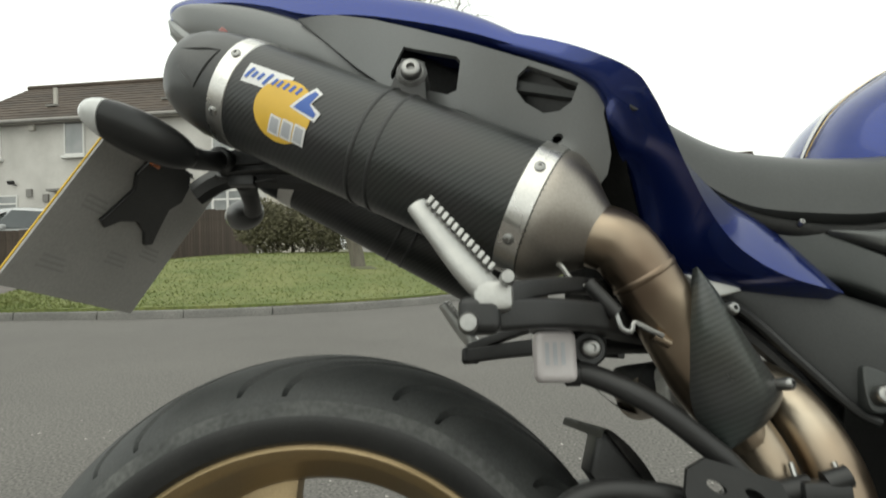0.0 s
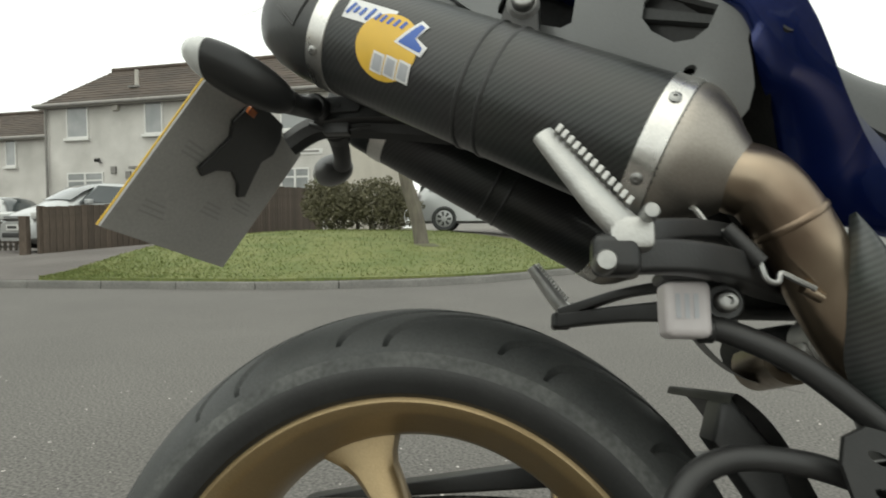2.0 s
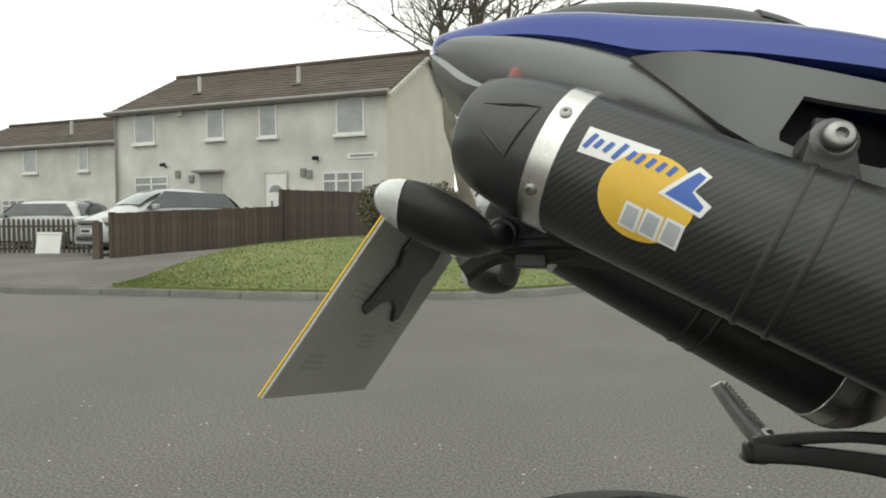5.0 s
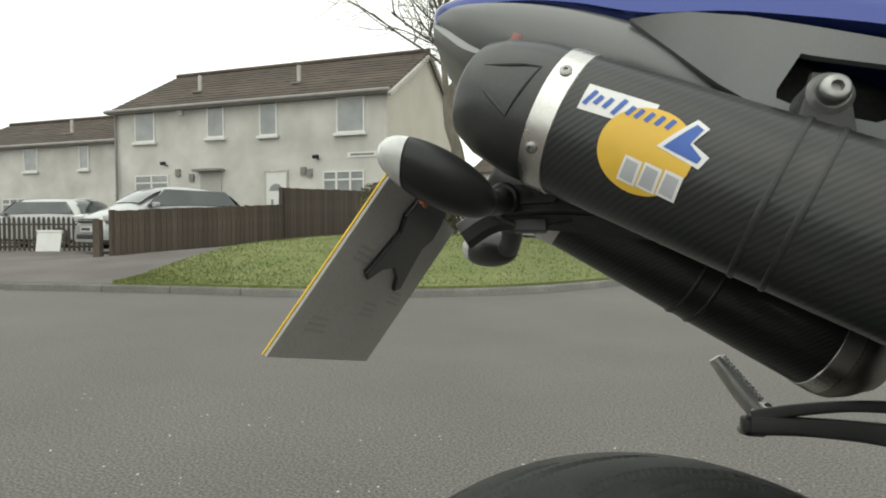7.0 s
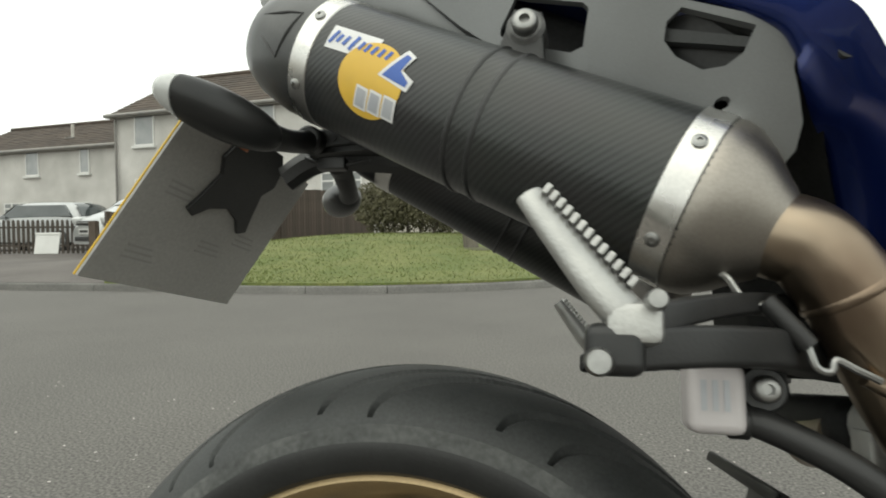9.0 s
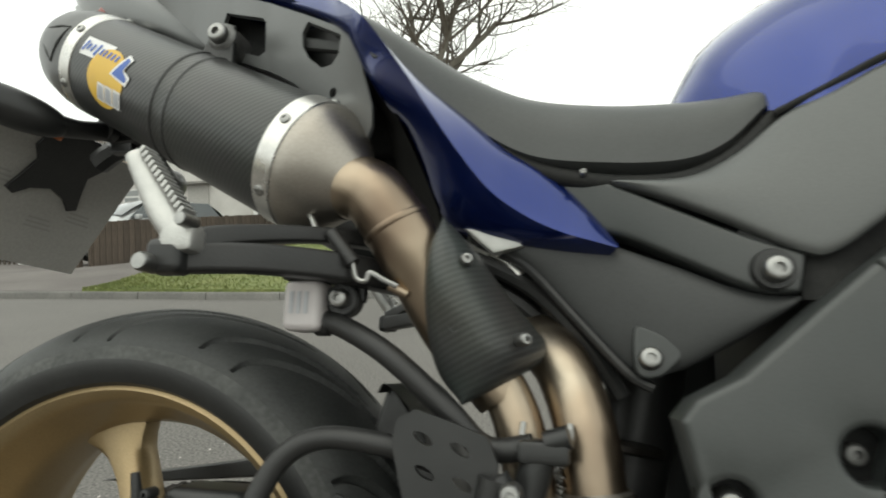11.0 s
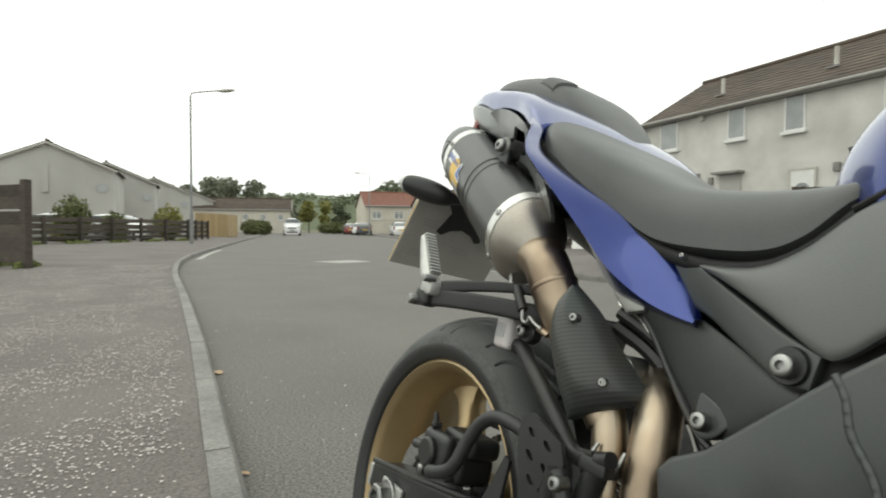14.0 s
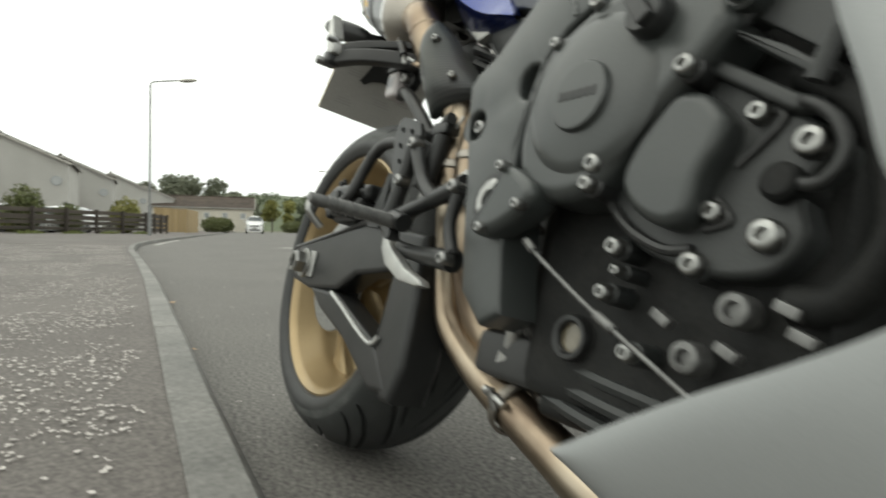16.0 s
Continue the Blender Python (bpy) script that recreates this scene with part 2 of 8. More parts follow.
def heat_metal(name):
    """Stainless pipe tinted straw and bronze by heat, with faint drawn lines."""
    mt = mat(name, (0.5, 0.42, 0.32), 0.34, 1.0)
    n, l = mt.node_tree.nodes, mt.node_tree.links
    b = n["Principled BSDF"]
    tc = n.new("ShaderNodeTexCoord")
    nz = n.new("ShaderNodeTexNoise")
    nz.inputs["Scale"].default_value, nz.inputs["Detail"].default_value = 9.0, 3.0
    l.new(tc.outputs["Object"], nz.inputs["Vector"])
    rp = n.new("ShaderNodeValToRGB")
    rp.color_ramp.elements[0].position, rp.color_ramp.elements[0].color = 0.30, (0.20, 0.15, 0.11, 1)
    rp.color_ramp.elements[1].position, rp.color_ramp.elements[1].color = 0.70, (0.47, 0.42, 0.34, 1)
    e = rp.color_ramp.elements.new(0.5)
    e.color = (0.34, 0.275, 0.205, 1)
    l.new(nz.outputs["Fac"], rp.inputs["Fac"])
    l.new(rp.outputs["Color"], b.inputs["Base Color"])
    fz = n.new("ShaderNodeTexNoise")
    fz.inputs["Scale"].default_value, fz.inputs["Detail"].default_value = 160.0, 2.0
    l.new(tc.outputs["Object"], fz.inputs["Vector"])
    mr = n.new("ShaderNodeMapRange")
    mr.inputs["To Min"].default_value, mr.inputs["To Max"].default_value = 0.24, 0.46
    l.new(fz.outputs["Fac"], mr.inputs["Value"])
    l.new(mr.outputs["Result"], b.inputs["Roughness"])
    return mt


M_CARBON = carbon("carbon_weave", (0.012, 0.013, 0.013), (0.024, 0.026, 0.025), 75.0, 0.36)
# Rougher carbon for the shield, its base colour lightened for the sky's reflection.
M_CARBON_SKYLIT = carbon("carbon_weave_skylit", (0.030, 0.032, 0.032), (0.052, 0.055, 0.054), 75.0, 0.42)
M_CARBON_PLAIN = mat("carbon_satin", (0.022, 0.023, 0.023), 0.33, color2=(0.03, 0.031, 0.031), scale=30, fine=(300, 0.15), coat=0.1)
M_TITANIUM = mat("brushed_titanium", (0.30, 0.275, 0.245), 0.36, 1.0, color2=(0.36, 0.335, 0.30), scale=12, fine=(500, 0.08), rough2=0.45)
M_PIPE = heat_metal("heat_tinted_pipe")
M_STEEL = mat("bright_steel", (0.36, 0.36, 0.35), 0.30, 1.0, color2=(0.28, 0.28, 0.272), scale=160, rough2=0.45)
M_STRAP = mat("polished_strap", (0.66, 0.65, 0.62), 0.22, 1.0, color2=(0.55, 0.54, 0.52), scale=30, rough2=0.35, fine=(400, 0.06))
M_ALLOY = mat("cast_alloy", (0.5, 0.5, 0.48), 0.48, 0.85, color2=(0.40, 0.40, 0.39), scale=50, bump=0.2, bump_scale=500)
M_BLACK = mat("satin_black", (0.014, 0.015, 0.015), 0.42, color2=(0.022, 0.022, 0.022), scale=25, fine=(300, 0.2), bump=0.08, bump_scale=700)
M_BLACK_ALLOY = mat("black_anodised", (0.02, 0.021, 0.021), 0.36, 0.3, color2=(0.03, 0.03, 0.03), scale=30, bump=0.06, bump_scale=600)
M_DARK = mat("dark_plastic", (0.03, 0.032, 0.032), 0.5, color2=(0.04, 0.042, 0.042), scale=20, fine=(500, 0.12), bump=0.10, bump_scale=900)
M_FRAME = mat("frame_paint", (0.031, 0.036, 0.035), 0.36, color2=(0.043, 0.046, 0.045), scale=10, fine=(600, 0.10), bump=0.04, bump_scale=500, coat=0.1)
M_SIDE = mat("matt_grey_paint", (0.088, 0.092, 0.090), 0.40, 0.15, color2=(0.105, 0.109, 0.107), scale=6, fine=(700, 0.08), bump=0.03, bump_scale=900)
M_TAILGREY = mat("tail_grey_paint", (0.165, 0.17, 0.17), 0.34, 0.35, color2=(0.18, 0.185, 0.185), scale=8, fine=(800, 0.05), coat=0.15)
M_SILVER = mat("silver_fairing", (0.225, 0.233, 0.233), 0.38, 0.4, color2=(0.25, 0.258, 0.258), scale=8, fine=(900, 0.04))
M_BLUE = mat("blue_paint", (0.0095, 0.025, 0.155), 0.25, 0.72, color2=(0.0115, 0.029, 0.175), scale=5, coat=0.8, fine=(1500, 0.10))
M_SEAT = mat("seat_vinyl", (0.050, 0.053, 0.052), 0.42, color2=(0.058, 0.061, 0.060), scale=16, fine=(500, 0.08), bump=0.10, bump_scale=900)
M_RUBBER = mat("tyre_rubber", (0.022, 0.024, 0.024), 0.55, color2=(0.034, 0.036, 0.035), scale=30, fine=(400, 0.25), bump=0.12, bump_scale=700)
M_HOSE = mat("hose_rubber", (0.014, 0.014, 0.014), 0.45, color2=(0.02, 0.02, 0.02), scale=40, bump=0.1, bump_scale=500)
M_GOLD = mat("gold_rim", (0.30, 0.222, 0.118), 0.40, 0.6, color2=(0.345, 0.258, 0.14), scale=14, fine=(600, 0.10), coat=0.15)
M_CHAIN = mat("oily_chain", (0.10, 0.095, 0.09), 0.4, 0.8, color2=(0.05, 0.045, 0.04), scale=80)
M_PLATE = mat("plate_back", (0.36, 0.35, 0.325), 0.6, color2=(0.40, 0.39, 0.365), scale=14, fine=(300, 0.08))
M_PLATE_BAR = mat("faint_print", (0.315, 0.307, 0.287), 0.6)
M_YELLOW = mat("yellow_acrylic", (0.72, 0.46, 0.03), 0.35, color2=(0.66, 0.42, 0.03), scale=50)
M_LENS = mat("clear_lens", (0.42, 0.43, 0.42), 0.12, color2=(0.6, 0.61, 0.6), scale=60, coat=0.6)
M_AMBER = mat("amber_reflector", (0.55, 0.16, 0.03), 0.25, color2=(0.45, 0.12, 0.03), scale=100, coat=0.5)
M_RED = mat("red_lens", (0.20, 0.022, 0.016), 0.2, color2=(0.14, 0.016, 0.012), scale=80, coat=0.6)
M_WHITE_STICKER = mat("white_sticker", (0.72, 0.72, 0.71), 0.4, color2=(0.66, 0.66, 0.66), scale=60)
M_YELLOW_STICKER = mat("yellow_sticker", (0.68, 0.43, 0.05), 0.42, color2=(0.62, 0.39, 0.05), scale=60)
M_BLUE_STICKER = mat("blue_sticker", (0.03, 0.09, 0.36), 0.4, color2=(0.04, 0.11, 0.4), scale=60)
M_GREY_STICKER = mat("grey_sticker", (0.42, 0.43, 0.45), 0.4, color2=(0.36, 0.37, 0.4), scale=60)
M_RESERVOIR = mat("milky_plastic", (0.52, 0.49, 0.49), 0.35, color2=(0.46, 0.43, 0.43), scale=40)
M_BADGE_INK = mat("dark_print", (0.03, 0.031, 0.031), 0.6, color2=(0.04, 0.04, 0.04), scale=80)

# Black paint and rubber, darkened further to hold the shade of cavities and gaps.
M_SHADED_BLACK = mat("shaded_black", (0.009, 0.0095, 0.0095), 0.62, color2=(0.016, 0.016, 0.015), scale=40, fine=(300, 0.3), bump=0.15, bump_scale=500, spec=0.22)
M_CASTING = mat("dark_casting", (0.018, 0.020, 0.0198), 0.48, color2=(0.029, 0.031, 0.0305), scale=25, fine=(400, 0.2), bump=0.12, bump_scale=450)
M_DULL = mat("dull_clip", (0.20, 0.20, 0.195), 0.5, 0.7, color2=(0.12, 0.12, 0.118), scale=120)
M_SIDEWALL = mat("tyre_sidewall", (0.010, 0.0105, 0.0105), 0.5, color2=(0.016, 0.0165, 0.016), scale=40, fine=(300, 0.2), bump=0.1, bump_scale=500)
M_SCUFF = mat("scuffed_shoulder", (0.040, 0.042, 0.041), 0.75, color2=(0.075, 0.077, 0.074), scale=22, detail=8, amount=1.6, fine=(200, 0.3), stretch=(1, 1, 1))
M_SIGHT = mat("oil_window", (0.10, 0.085, 0.055), 0.15, color2=(0.16, 0.14, 0.10), scale=90, coat=0.5)
# ---- outdoor materials ----
M_ASPHALT = mat("asphalt", (0.100, 0.0942, 0.087), 0.85, color2=(0.124, 0.1168, 0.1075), scale=0.9, detail=10, amount=1.1, fine=(105, 0.6), bump=0.5, bump_scale=130)
M_PAVEMENT = mat("pavement_asphalt", (0.099, 0.088, 0.0815), 0.9, color2=(0.130, 0.117, 0.108), scale=0.9, detail=8, amount=1.6, fine=(110, 0.40), bump=0.15, bump_scale=150)
M_KERB = mat("kerb_concrete", (0.145, 0.142, 0.134), 0.85, color2=(0.195, 0.19, 0.178), scale=5, detail=8, amount=1.3, fine=(90, 0.25), bump=0.5, bump_scale=120, random_tint=0.12)
M_GRASS = mat("lawn_grass", (0.108, 0.136, 0.036), 0.9, color2=(0.155, 0.170, 0.055), scale=1.6, detail=8, amount=1.6, fine=(45, 0.4), bump=0.8, bump_scale=60)
M_BLADE = mat("grass_blade", (0.125, 0.155, 0.042), 0.8, color2=(0.170, 0.188, 0.062), scale=2.5, detail=5, amount=1.8)
M_EARTH = mat("far_ground", (0.09, 0.10, 0.05), 0.95, color2=(0.12, 0.11, 0.07), scale=0.05, detail=8)
M_HARL = mat("wet_dash_render", (0.62, 0.605, 0.575), 0.9, color2=(0.43, 0.42, 0.395), scale=0.7, detail=10, amount=1.2, fine=(35, 0.16), bump=0.6, bump_scale=60)
M_HARL_CREAM = mat("cream_render", (0.58, 0.545, 0.47), 0.9, color2=(0.47, 0.44, 0.375), scale=0.5, detail=8, fine=(30, 0.12), bump=0.5, bump_scale=50)
M_HARL_GREY = mat("grey_render", (0.47, 0.46, 0.435), 0.9, color2=(0.36, 0.35, 0.33), scale=0.3, detail=9, fine=(25, 0.14))
M_TILE = mat("concrete_roof_tile", (0.050, 0.038, 0.030), 0.85, color2=(0.080, 0.060, 0.046), scale=1.2, detail=8, amount=1.4, fine=(20, 0.25), random_tint=0.18)
M_TILE_RED = mat("red_roof_tile", (0.20, 0.085, 0.06), 0.85, color2=(0.15, 0.07, 0.05), scale=1.5, detail=6)
M_FASCIA = mat("old_white_paint", (0.52, 0.50, 0.46), 0.6, color2=(0.40, 0.38, 0.34), scale=3, detail=8)
M_GUTTER = mat("grey_gutter", (0.16, 0.155, 0.15), 0.5, color2=(0.24, 0.23, 0.21), scale=3, detail=6)
M_UPVC = mat("white_frame", (0.70, 0.70, 0.68), 0.35, color2=(0.62, 0.62, 0.60), scale=4)
M_PANE = mat("window_pane", (0.20, 0.215, 0.22), 0.08, color2=(0.32, 0.33, 0.33), scale=1.4, detail=3, coat=0.6)
M_FENCE = mat("brown_fence_wood", (0.060, 0.046, 0.036), 0.85, color2=(0.10, 0.078, 0.06), scale=6, detail=8, stretch=(1, 1, 0.15), fine=(60, 0.25), bump=0.5, bump_scale=40, random_tint=0.22)
M_FENCE_DARK = mat("dark_fence_wood", (0.042, 0.034, 0.028), 0.85, color2=(0.075, 0.062, 0.05), scale=5, detail=8, stretch=(0.15, 0.15, 1), fine=(50, 0.3), bump=0.5, bump_scale=40, random_tint=0.25)
M_FENCE_PALE = mat("pale_new_wood", (0.30, 0.22, 0.11), 0.8, color2=(0.36, 0.27, 0.15), scale=4, detail=6, stretch=(1, 1, 0.2), random_tint=0.12)
M_BARK = mat("tree_bark", (0.095, 0.085, 0.070), 0.9, color2=(0.16, 0.145, 0.115), scale=9, detail=8, stretch=(1, 1, 0.35), bump=0.8, bump_scale=30)
M_TWIG = mat("twig_bark", (0.075, 0.062, 0.050), 0.9, color2=(0.11, 0.095, 0.075), scale=8)
M_LEAF = mat("hedge_leaf", (0.075, 0.092, 0.028), 0.7, color2=(0.13, 0.14, 0.05), scale=3, detail=4, amount=1.5)
# Dark conifer green, lightened to include the haze of distance.
M_LEAF_DARK = mat("conifer_leaf", (0.085, 0.105, 0.060), 0.8, color2=(0.12, 0.14, 0.08), scale=0.4, detail=4)
M_LEAF_YELLOW = mat("yellow_leaf", (0.24, 0.22, 0.06), 0.7, color2=(0.15, 0.17, 0.05), scale=1.5, detail=4)
M_PETAL = mat("fallen_petal", (0.58, 0.55, 0.52), 0.8, color2=(0.42, 0.39, 0.36), scale=30)
M_DRYLEAF = mat("dry_leaf", (0.46, 0.33, 0.20), 0.8, color2=(0.36, 0.25, 0.15), scale=60)
M_LINE = mat("worn_white_line", (0.42, 0.41, 0.38), 0.8, color2=(0.22, 0.215, 0.20), scale=12, detail=8, amount=1.6)
M_CAR_SILVER = mat("silver_car_paint", (0.36, 0.37, 0.37), 0.3, 0.35, color2=(0.40, 0.41, 0.41), scale=2, coat=0.8)
M_CAR_DARK = mat("dark_car_paint", (0.03, 0.034, 0.04), 0.3, 0.3, color2=(0.04, 0.044, 0.05), scale=2, coat=0.8)
M_CAR_WHITE = mat("white_car_paint", (0.72, 0.72, 0.72), 0.3, color2=(0.68, 0.68, 0.68), scale=2, coat=0.8)
M_CAR_GLASS = mat("car_glass", (0.05, 0.06, 0.062), 0.06, color2=(0.08, 0.09, 0.092), scale=1.5, coat=0.8)
M_GALV = mat("galvanised_steel", (0.27, 0.275, 0.275), 0.5, 0.6, color2=(0.21, 0.215, 0.215), scale=3)

# ---- ground, road, kerbs ----
NEAR_KERB = [(14, 3.9), (6, 2.27), (2.5, 1.57), (0.8, 1.262), (-0.63, 1.018), (-1.5, 0.868), (-2.6, 0.675), (-5.1, 0.20), (-8.0, -0.37), (-10.8, -0.80), (-13, -1.02), (-15.4, -1.15), (-21.7, -1.25), (-35, -1.3), (-60, -1.2), (-110, -1.2)]
FAR_KERB = [(-110, 10.5), (-48, 9.4), (-24, 7.0), (-12.5, 4.75), (-9.5, 4.6), (-7.6, 5.08), (-6.4, 5.45), (-5.3, 5.77), (-4.2, 6.05), (-3.3, 6.35), (-2.4, 6.85), (-1.6, 7.6), (-1.05, 8.6), (-0.6, 9.8), (-0.2, 12), (0.1, 18), (0.4, 40)]


def along(line, step):
    """Points every step metres along a smooth line of (x, y)."""
    p = spline([(a, b, 0) for a, b in line], 900)
    out, run = [p[0]], 0.0
    for a, b in zip(p, p[1:]):
        run += (b - a).length
        if run >= step:
            out.append(b.copy())
            run -= step
    return out


def sheet(name, rows, material, label, category, kind="structure"):
    bm = grid_bm(rows)
    ob = part(name, bm, material, None, smooth=0)
    return tagged(ob, label, category, kind=kind)


bm = bmesh.new()
bmesh.ops.create_grid(bm, x_segments=30, y_segments=30, size=1500)
bm.transform(Matrix.Translation((0, 0, -0.06)))
tagged(part("ground", bm, M_EARTH, None, smooth=0), "open ground reaching to the horizon", "ground", kind="structure")

rows = [[(x, y, 0.0) for y in (-14, -6, -2, 0, 2, 4, 6, 9, 14, 22, 45)] for x in (-115, -80, -50, -30, -15, -8, -4, 0, 4, 10, 30)]
sheet("road", rows, M_ASPHALT, "worn grey asphalt road surface", "road")

near = along(NEAR_KERB, 0.5)


def left_of(line, i):
    a, b = line[max(i - 1, 0)], line[min(i + 1, len(line) - 1)]
    d = (b - a).normalized()
    return V((-d.y, d.x, 0))


rows = []
for i, p in enumerate(near):
    nrm = left_of(near, i)
    rows.append([p + nrm * o + V((0, 0, z)) for o, z in ((0.0905, 0.02), (0.0905, 0.078), (0.6, 0.084), (1.3, 0.092), (2.2, 0.10), (3.4, 0.11), (6.0, 0.11), (14, 0.12), (34, 0.12))])
sheet("pavement", rows, M_PAVEMENT, "rough grey asphalt pavement strewn with white petals", "pavement")


def kerb_run(name, line, length, start, stop, label):
    """Kerb stones laid end to end, each with a rounded upper edge."""
    root = thing(name, label, "kerb", kind="structure")
    pts = along(line, length)
    proto = None
    for a, b in zip(pts, pts[1:]):
        if not start < a.x < stop:
            continue
        d = (b - a)
        h = math.atan2(d.y, d.x)
        m = Matrix.Translation((a + b) / 2) @ Matrix.Rotation(h, 4, "Z")
        if proto is None:
            bm = slab([(0.0, -0.1), (0.092, -0.1), (0.092, 0.083), (0.022, 0.084), (0.004, 0.062)], -length / 2 + 0.004, length / 2 - 0.004, bevel=0.005)
            bm.transform(Matrix.Rotation(radians(90), 4, "Z"))
            proto = part("kerb_stone", bm, M_KERB, root, m=m)
        else:
            again(proto, m @ Matrix.Rotation(random.gauss(0, 0.002), 4, "Z"))
    return root


kerb_run("kerb_near", NEAR_KERB, 0.915, -60, 8, "row of weathered concrete kerb stones along the pavement")
kerb_run("kerb_far", FAR_KERB, 0.915, -60, 3, "row of weathered concrete kerb stones along the lawn")


def rise(x, y):
    """The height of the ground on the far side of the road."""
    best = min(((x - a) ** 2 + (y - b) ** 2) for a, b in FAR_LINE)
    d = math.sqrt(best)
    f = min(max((x + 12.0) / 5.5, 0.12), 1.0)
    s = min(d / 5.0, 1.0)
    s = s * s * (3 - 2 * s)
    return 0.10 + 0.50 * s * f + 0.012 * max(0.0, min(d - 5.0, 12.0))


FAR_LINE = [(p.x, p.y) for p in along(FAR_KERB, 0.6)]
far = along(FAR_KERB, 0.6)
rows = []
for i, p in enumerate(far):
    nrm = left_of(far, i)
    row = []
    for o in (0.104, 0.6, 1.2, 2, 3, 4, 5, 7, 10, 14, 20, 30):
        q = p + nrm * o
        if p.x > -3:
            q = p + V((-0.75, 0.66, 0)).lerp(nrm, 0.3).normalized() * o * 0.6
        row.append(V((q.x, q.y, rise(q.x, q.y) - 0.012)))
    rows.append([V((row[0].x, row[0].y, 0.01))] + row)
sheet("drive", rows, M_PAVEMENT, "asphalt footway and drives before the houses", "pavement")

# lawn on the bend
edge = [p for p in far if -6.15 < p.x and p.y < 13.5]
back = spline([(-6.25, 5.95, 0), (-7.1, 7.5, 0), (-7.7, 9.8, 0), (-7.3, 12.4, 0), (-5.2, 13.6, 0), (-2.6, 13.9, 0), (-0.6, 13.7, 0)], len(edge))
rows = []
for a, b in zip(edge, back):
    a = a + (b - a).normalized() * 0.085
    rows.append([V((q.x, q.y, rise(q.x, q.y) + 0.015)) for q in (a.lerp(b, k / 16) for k in range(17))])
sheet("lawn", [[V((r[0].x, r[0].y, r[0].z - 0.07))] + r for r in rows], M_GRASS, "green and yellowing mown lawn on the corner", "lawn", kind="structure")
rng = np.random.default_rng(5)
verts, faces = [], []
for k in range(26000):
    i, j = int(rng.integers(0, len(rows) - 1)), int(rng.integers(0, 16))
    u, v = rng.random(2)
    p = rows[i][j].lerp(rows[i + 1][j], u).lerp(rows[i][j + 1].lerp(rows[i + 1][j + 1], u), v)
    a, h, w = rng.random() * 6.28, 0.012 + 0.022 * rng.random(), 0.006 + 0.006 * rng.random()
    c, s = math.cos(a), math.sin(a)
    lean = rng.normal(0, 0.02, 2)
    n0 = len(verts)
    verts += [(p.x - c * w, p.y - s * w, p.z - 0.005), (p.x + c * w, p.y + s * w, p.z - 0.005), (p.x + lean[0], p.y + lean[1], p.z + h)]
    faces.append((n0, n0 + 1, n0 + 2))
me = bpy.data.meshes.new("grass")
me.from_pydata(verts, [], faces)
me.materials.append(M_BLADE)
tagged(new("grass", me), "short blades of lawn grass", "grass", kind="stuff")

# white petals on the pavement, thick away from the kerb and thin on the road
verts, faces = [], []
for k in range(38000):
    along_x = 1.6 - 11.5 * rng.random() ** 1.25
    j = min(range(len(near)), key=lambda q: abs(near[q].x - along_x))
    o = 0.16 + abs(rng.normal(0.4, 1.2)) if rng.random() < 0.97 else -2.0 * rng.random()
    if noise.noise(V((along_x * 1.3, o * 2.2, 0))) < -0.12 and rng.random() < 0.85:
        continue
    p = near[j] + left_of(near, j) * o + V((along_x - near[j].x, 0, 0))
    z = (0.077 + 0.0125 * min(o, 2.4) if o > 0.11 else 0.0) + 0.003
    if -0.01 < o < 0.14:
        continue
    r, a = 0.0026 + 0.0034 * rng.random() ** 1.5, rng.random() * 6.28
    n0 = len(verts)
    q = [(r, 0), (0.3 * r, 0.8 * r), (-0.9 * r, 0.5 * r), (-0.8 * r, -0.6 * r), (0.4 * r, -0.7 * r)]
    for x, y in q:
        verts.append((p.x + x * math.cos(a) - y * math.sin(a), p.y + x * math.sin(a) + y * math.cos(a), z + 0.003 * rng.random()))
    faces.append(tuple(range(n0, n0 + 5)))
me = bpy.data.meshes.new("petals")
me.from_pydata(verts, [], faces)
me.materials.append(M_PETAL)
tagged(new("petals", me), "scattered white blossom petals on the pavement", "petals", kind="stuff")


def dry_leaf(x, y, r, a):
    rows = []
    for i in range(5):
        u = i / 4
        w = math.sin(math.pi * min(max(u, 0.04), 0.97)) ** 0.8
        rows.append([(r * (2 * u - 1), r * 0.5 * w * (j - 1), 0.004 + 0.004 * abs(j - 1) * w + 0.003 * u) for j in range(3)])
    ob = part("dry_leaf", grid_bm(rows), M_DRYLEAF, None, m=pose(x, y, 0, 0, 0, a))
    return tagged(ob, "dry pale brown leaf lying on the road", "leaf", group="fallen leaves")


for x, y, r, a in ((-1.70, 0.86, 0.05, 20), (-1.35, 0.88, 0.03, 100), (-0.35, 1.08, 0.022, 60), (0.05, 1.13, 0.020, 10)):
    dry_leaf(x, y, r, a)

# worn markings
def line_mark(name, pts, w, label):
    p = spline([(a, b, 0.004) for a, b in pts], 30)
    rows = [[q + left_of(p, i) * o for o in (-w / 2, 0, w / 2)] for i, q in enumerate(p)]
    return tagged(part(name, grid_bm(rows), M_LINE, None, smooth=0), label, "road marking", kind="structure")


line_mark("road_marking", [(-11.75, 2.0), (-12.0, 2.4), (-12.2, 2.85)], 0.9, "short worn white dash on the road")
line_mark("channel_line", [(-7.4, 5.05), (-9.5, 4.5), (-12.5, 4.63), (-24, 6.85), (-40, 8.4)], 0.10, "pale line along the dropped kerb")
line_mark("channel_line", [(-13.5, -0.86), (-16.5, -1.0), (-20, -1.05)], 0.14, "pale stretch of dropped kerb")

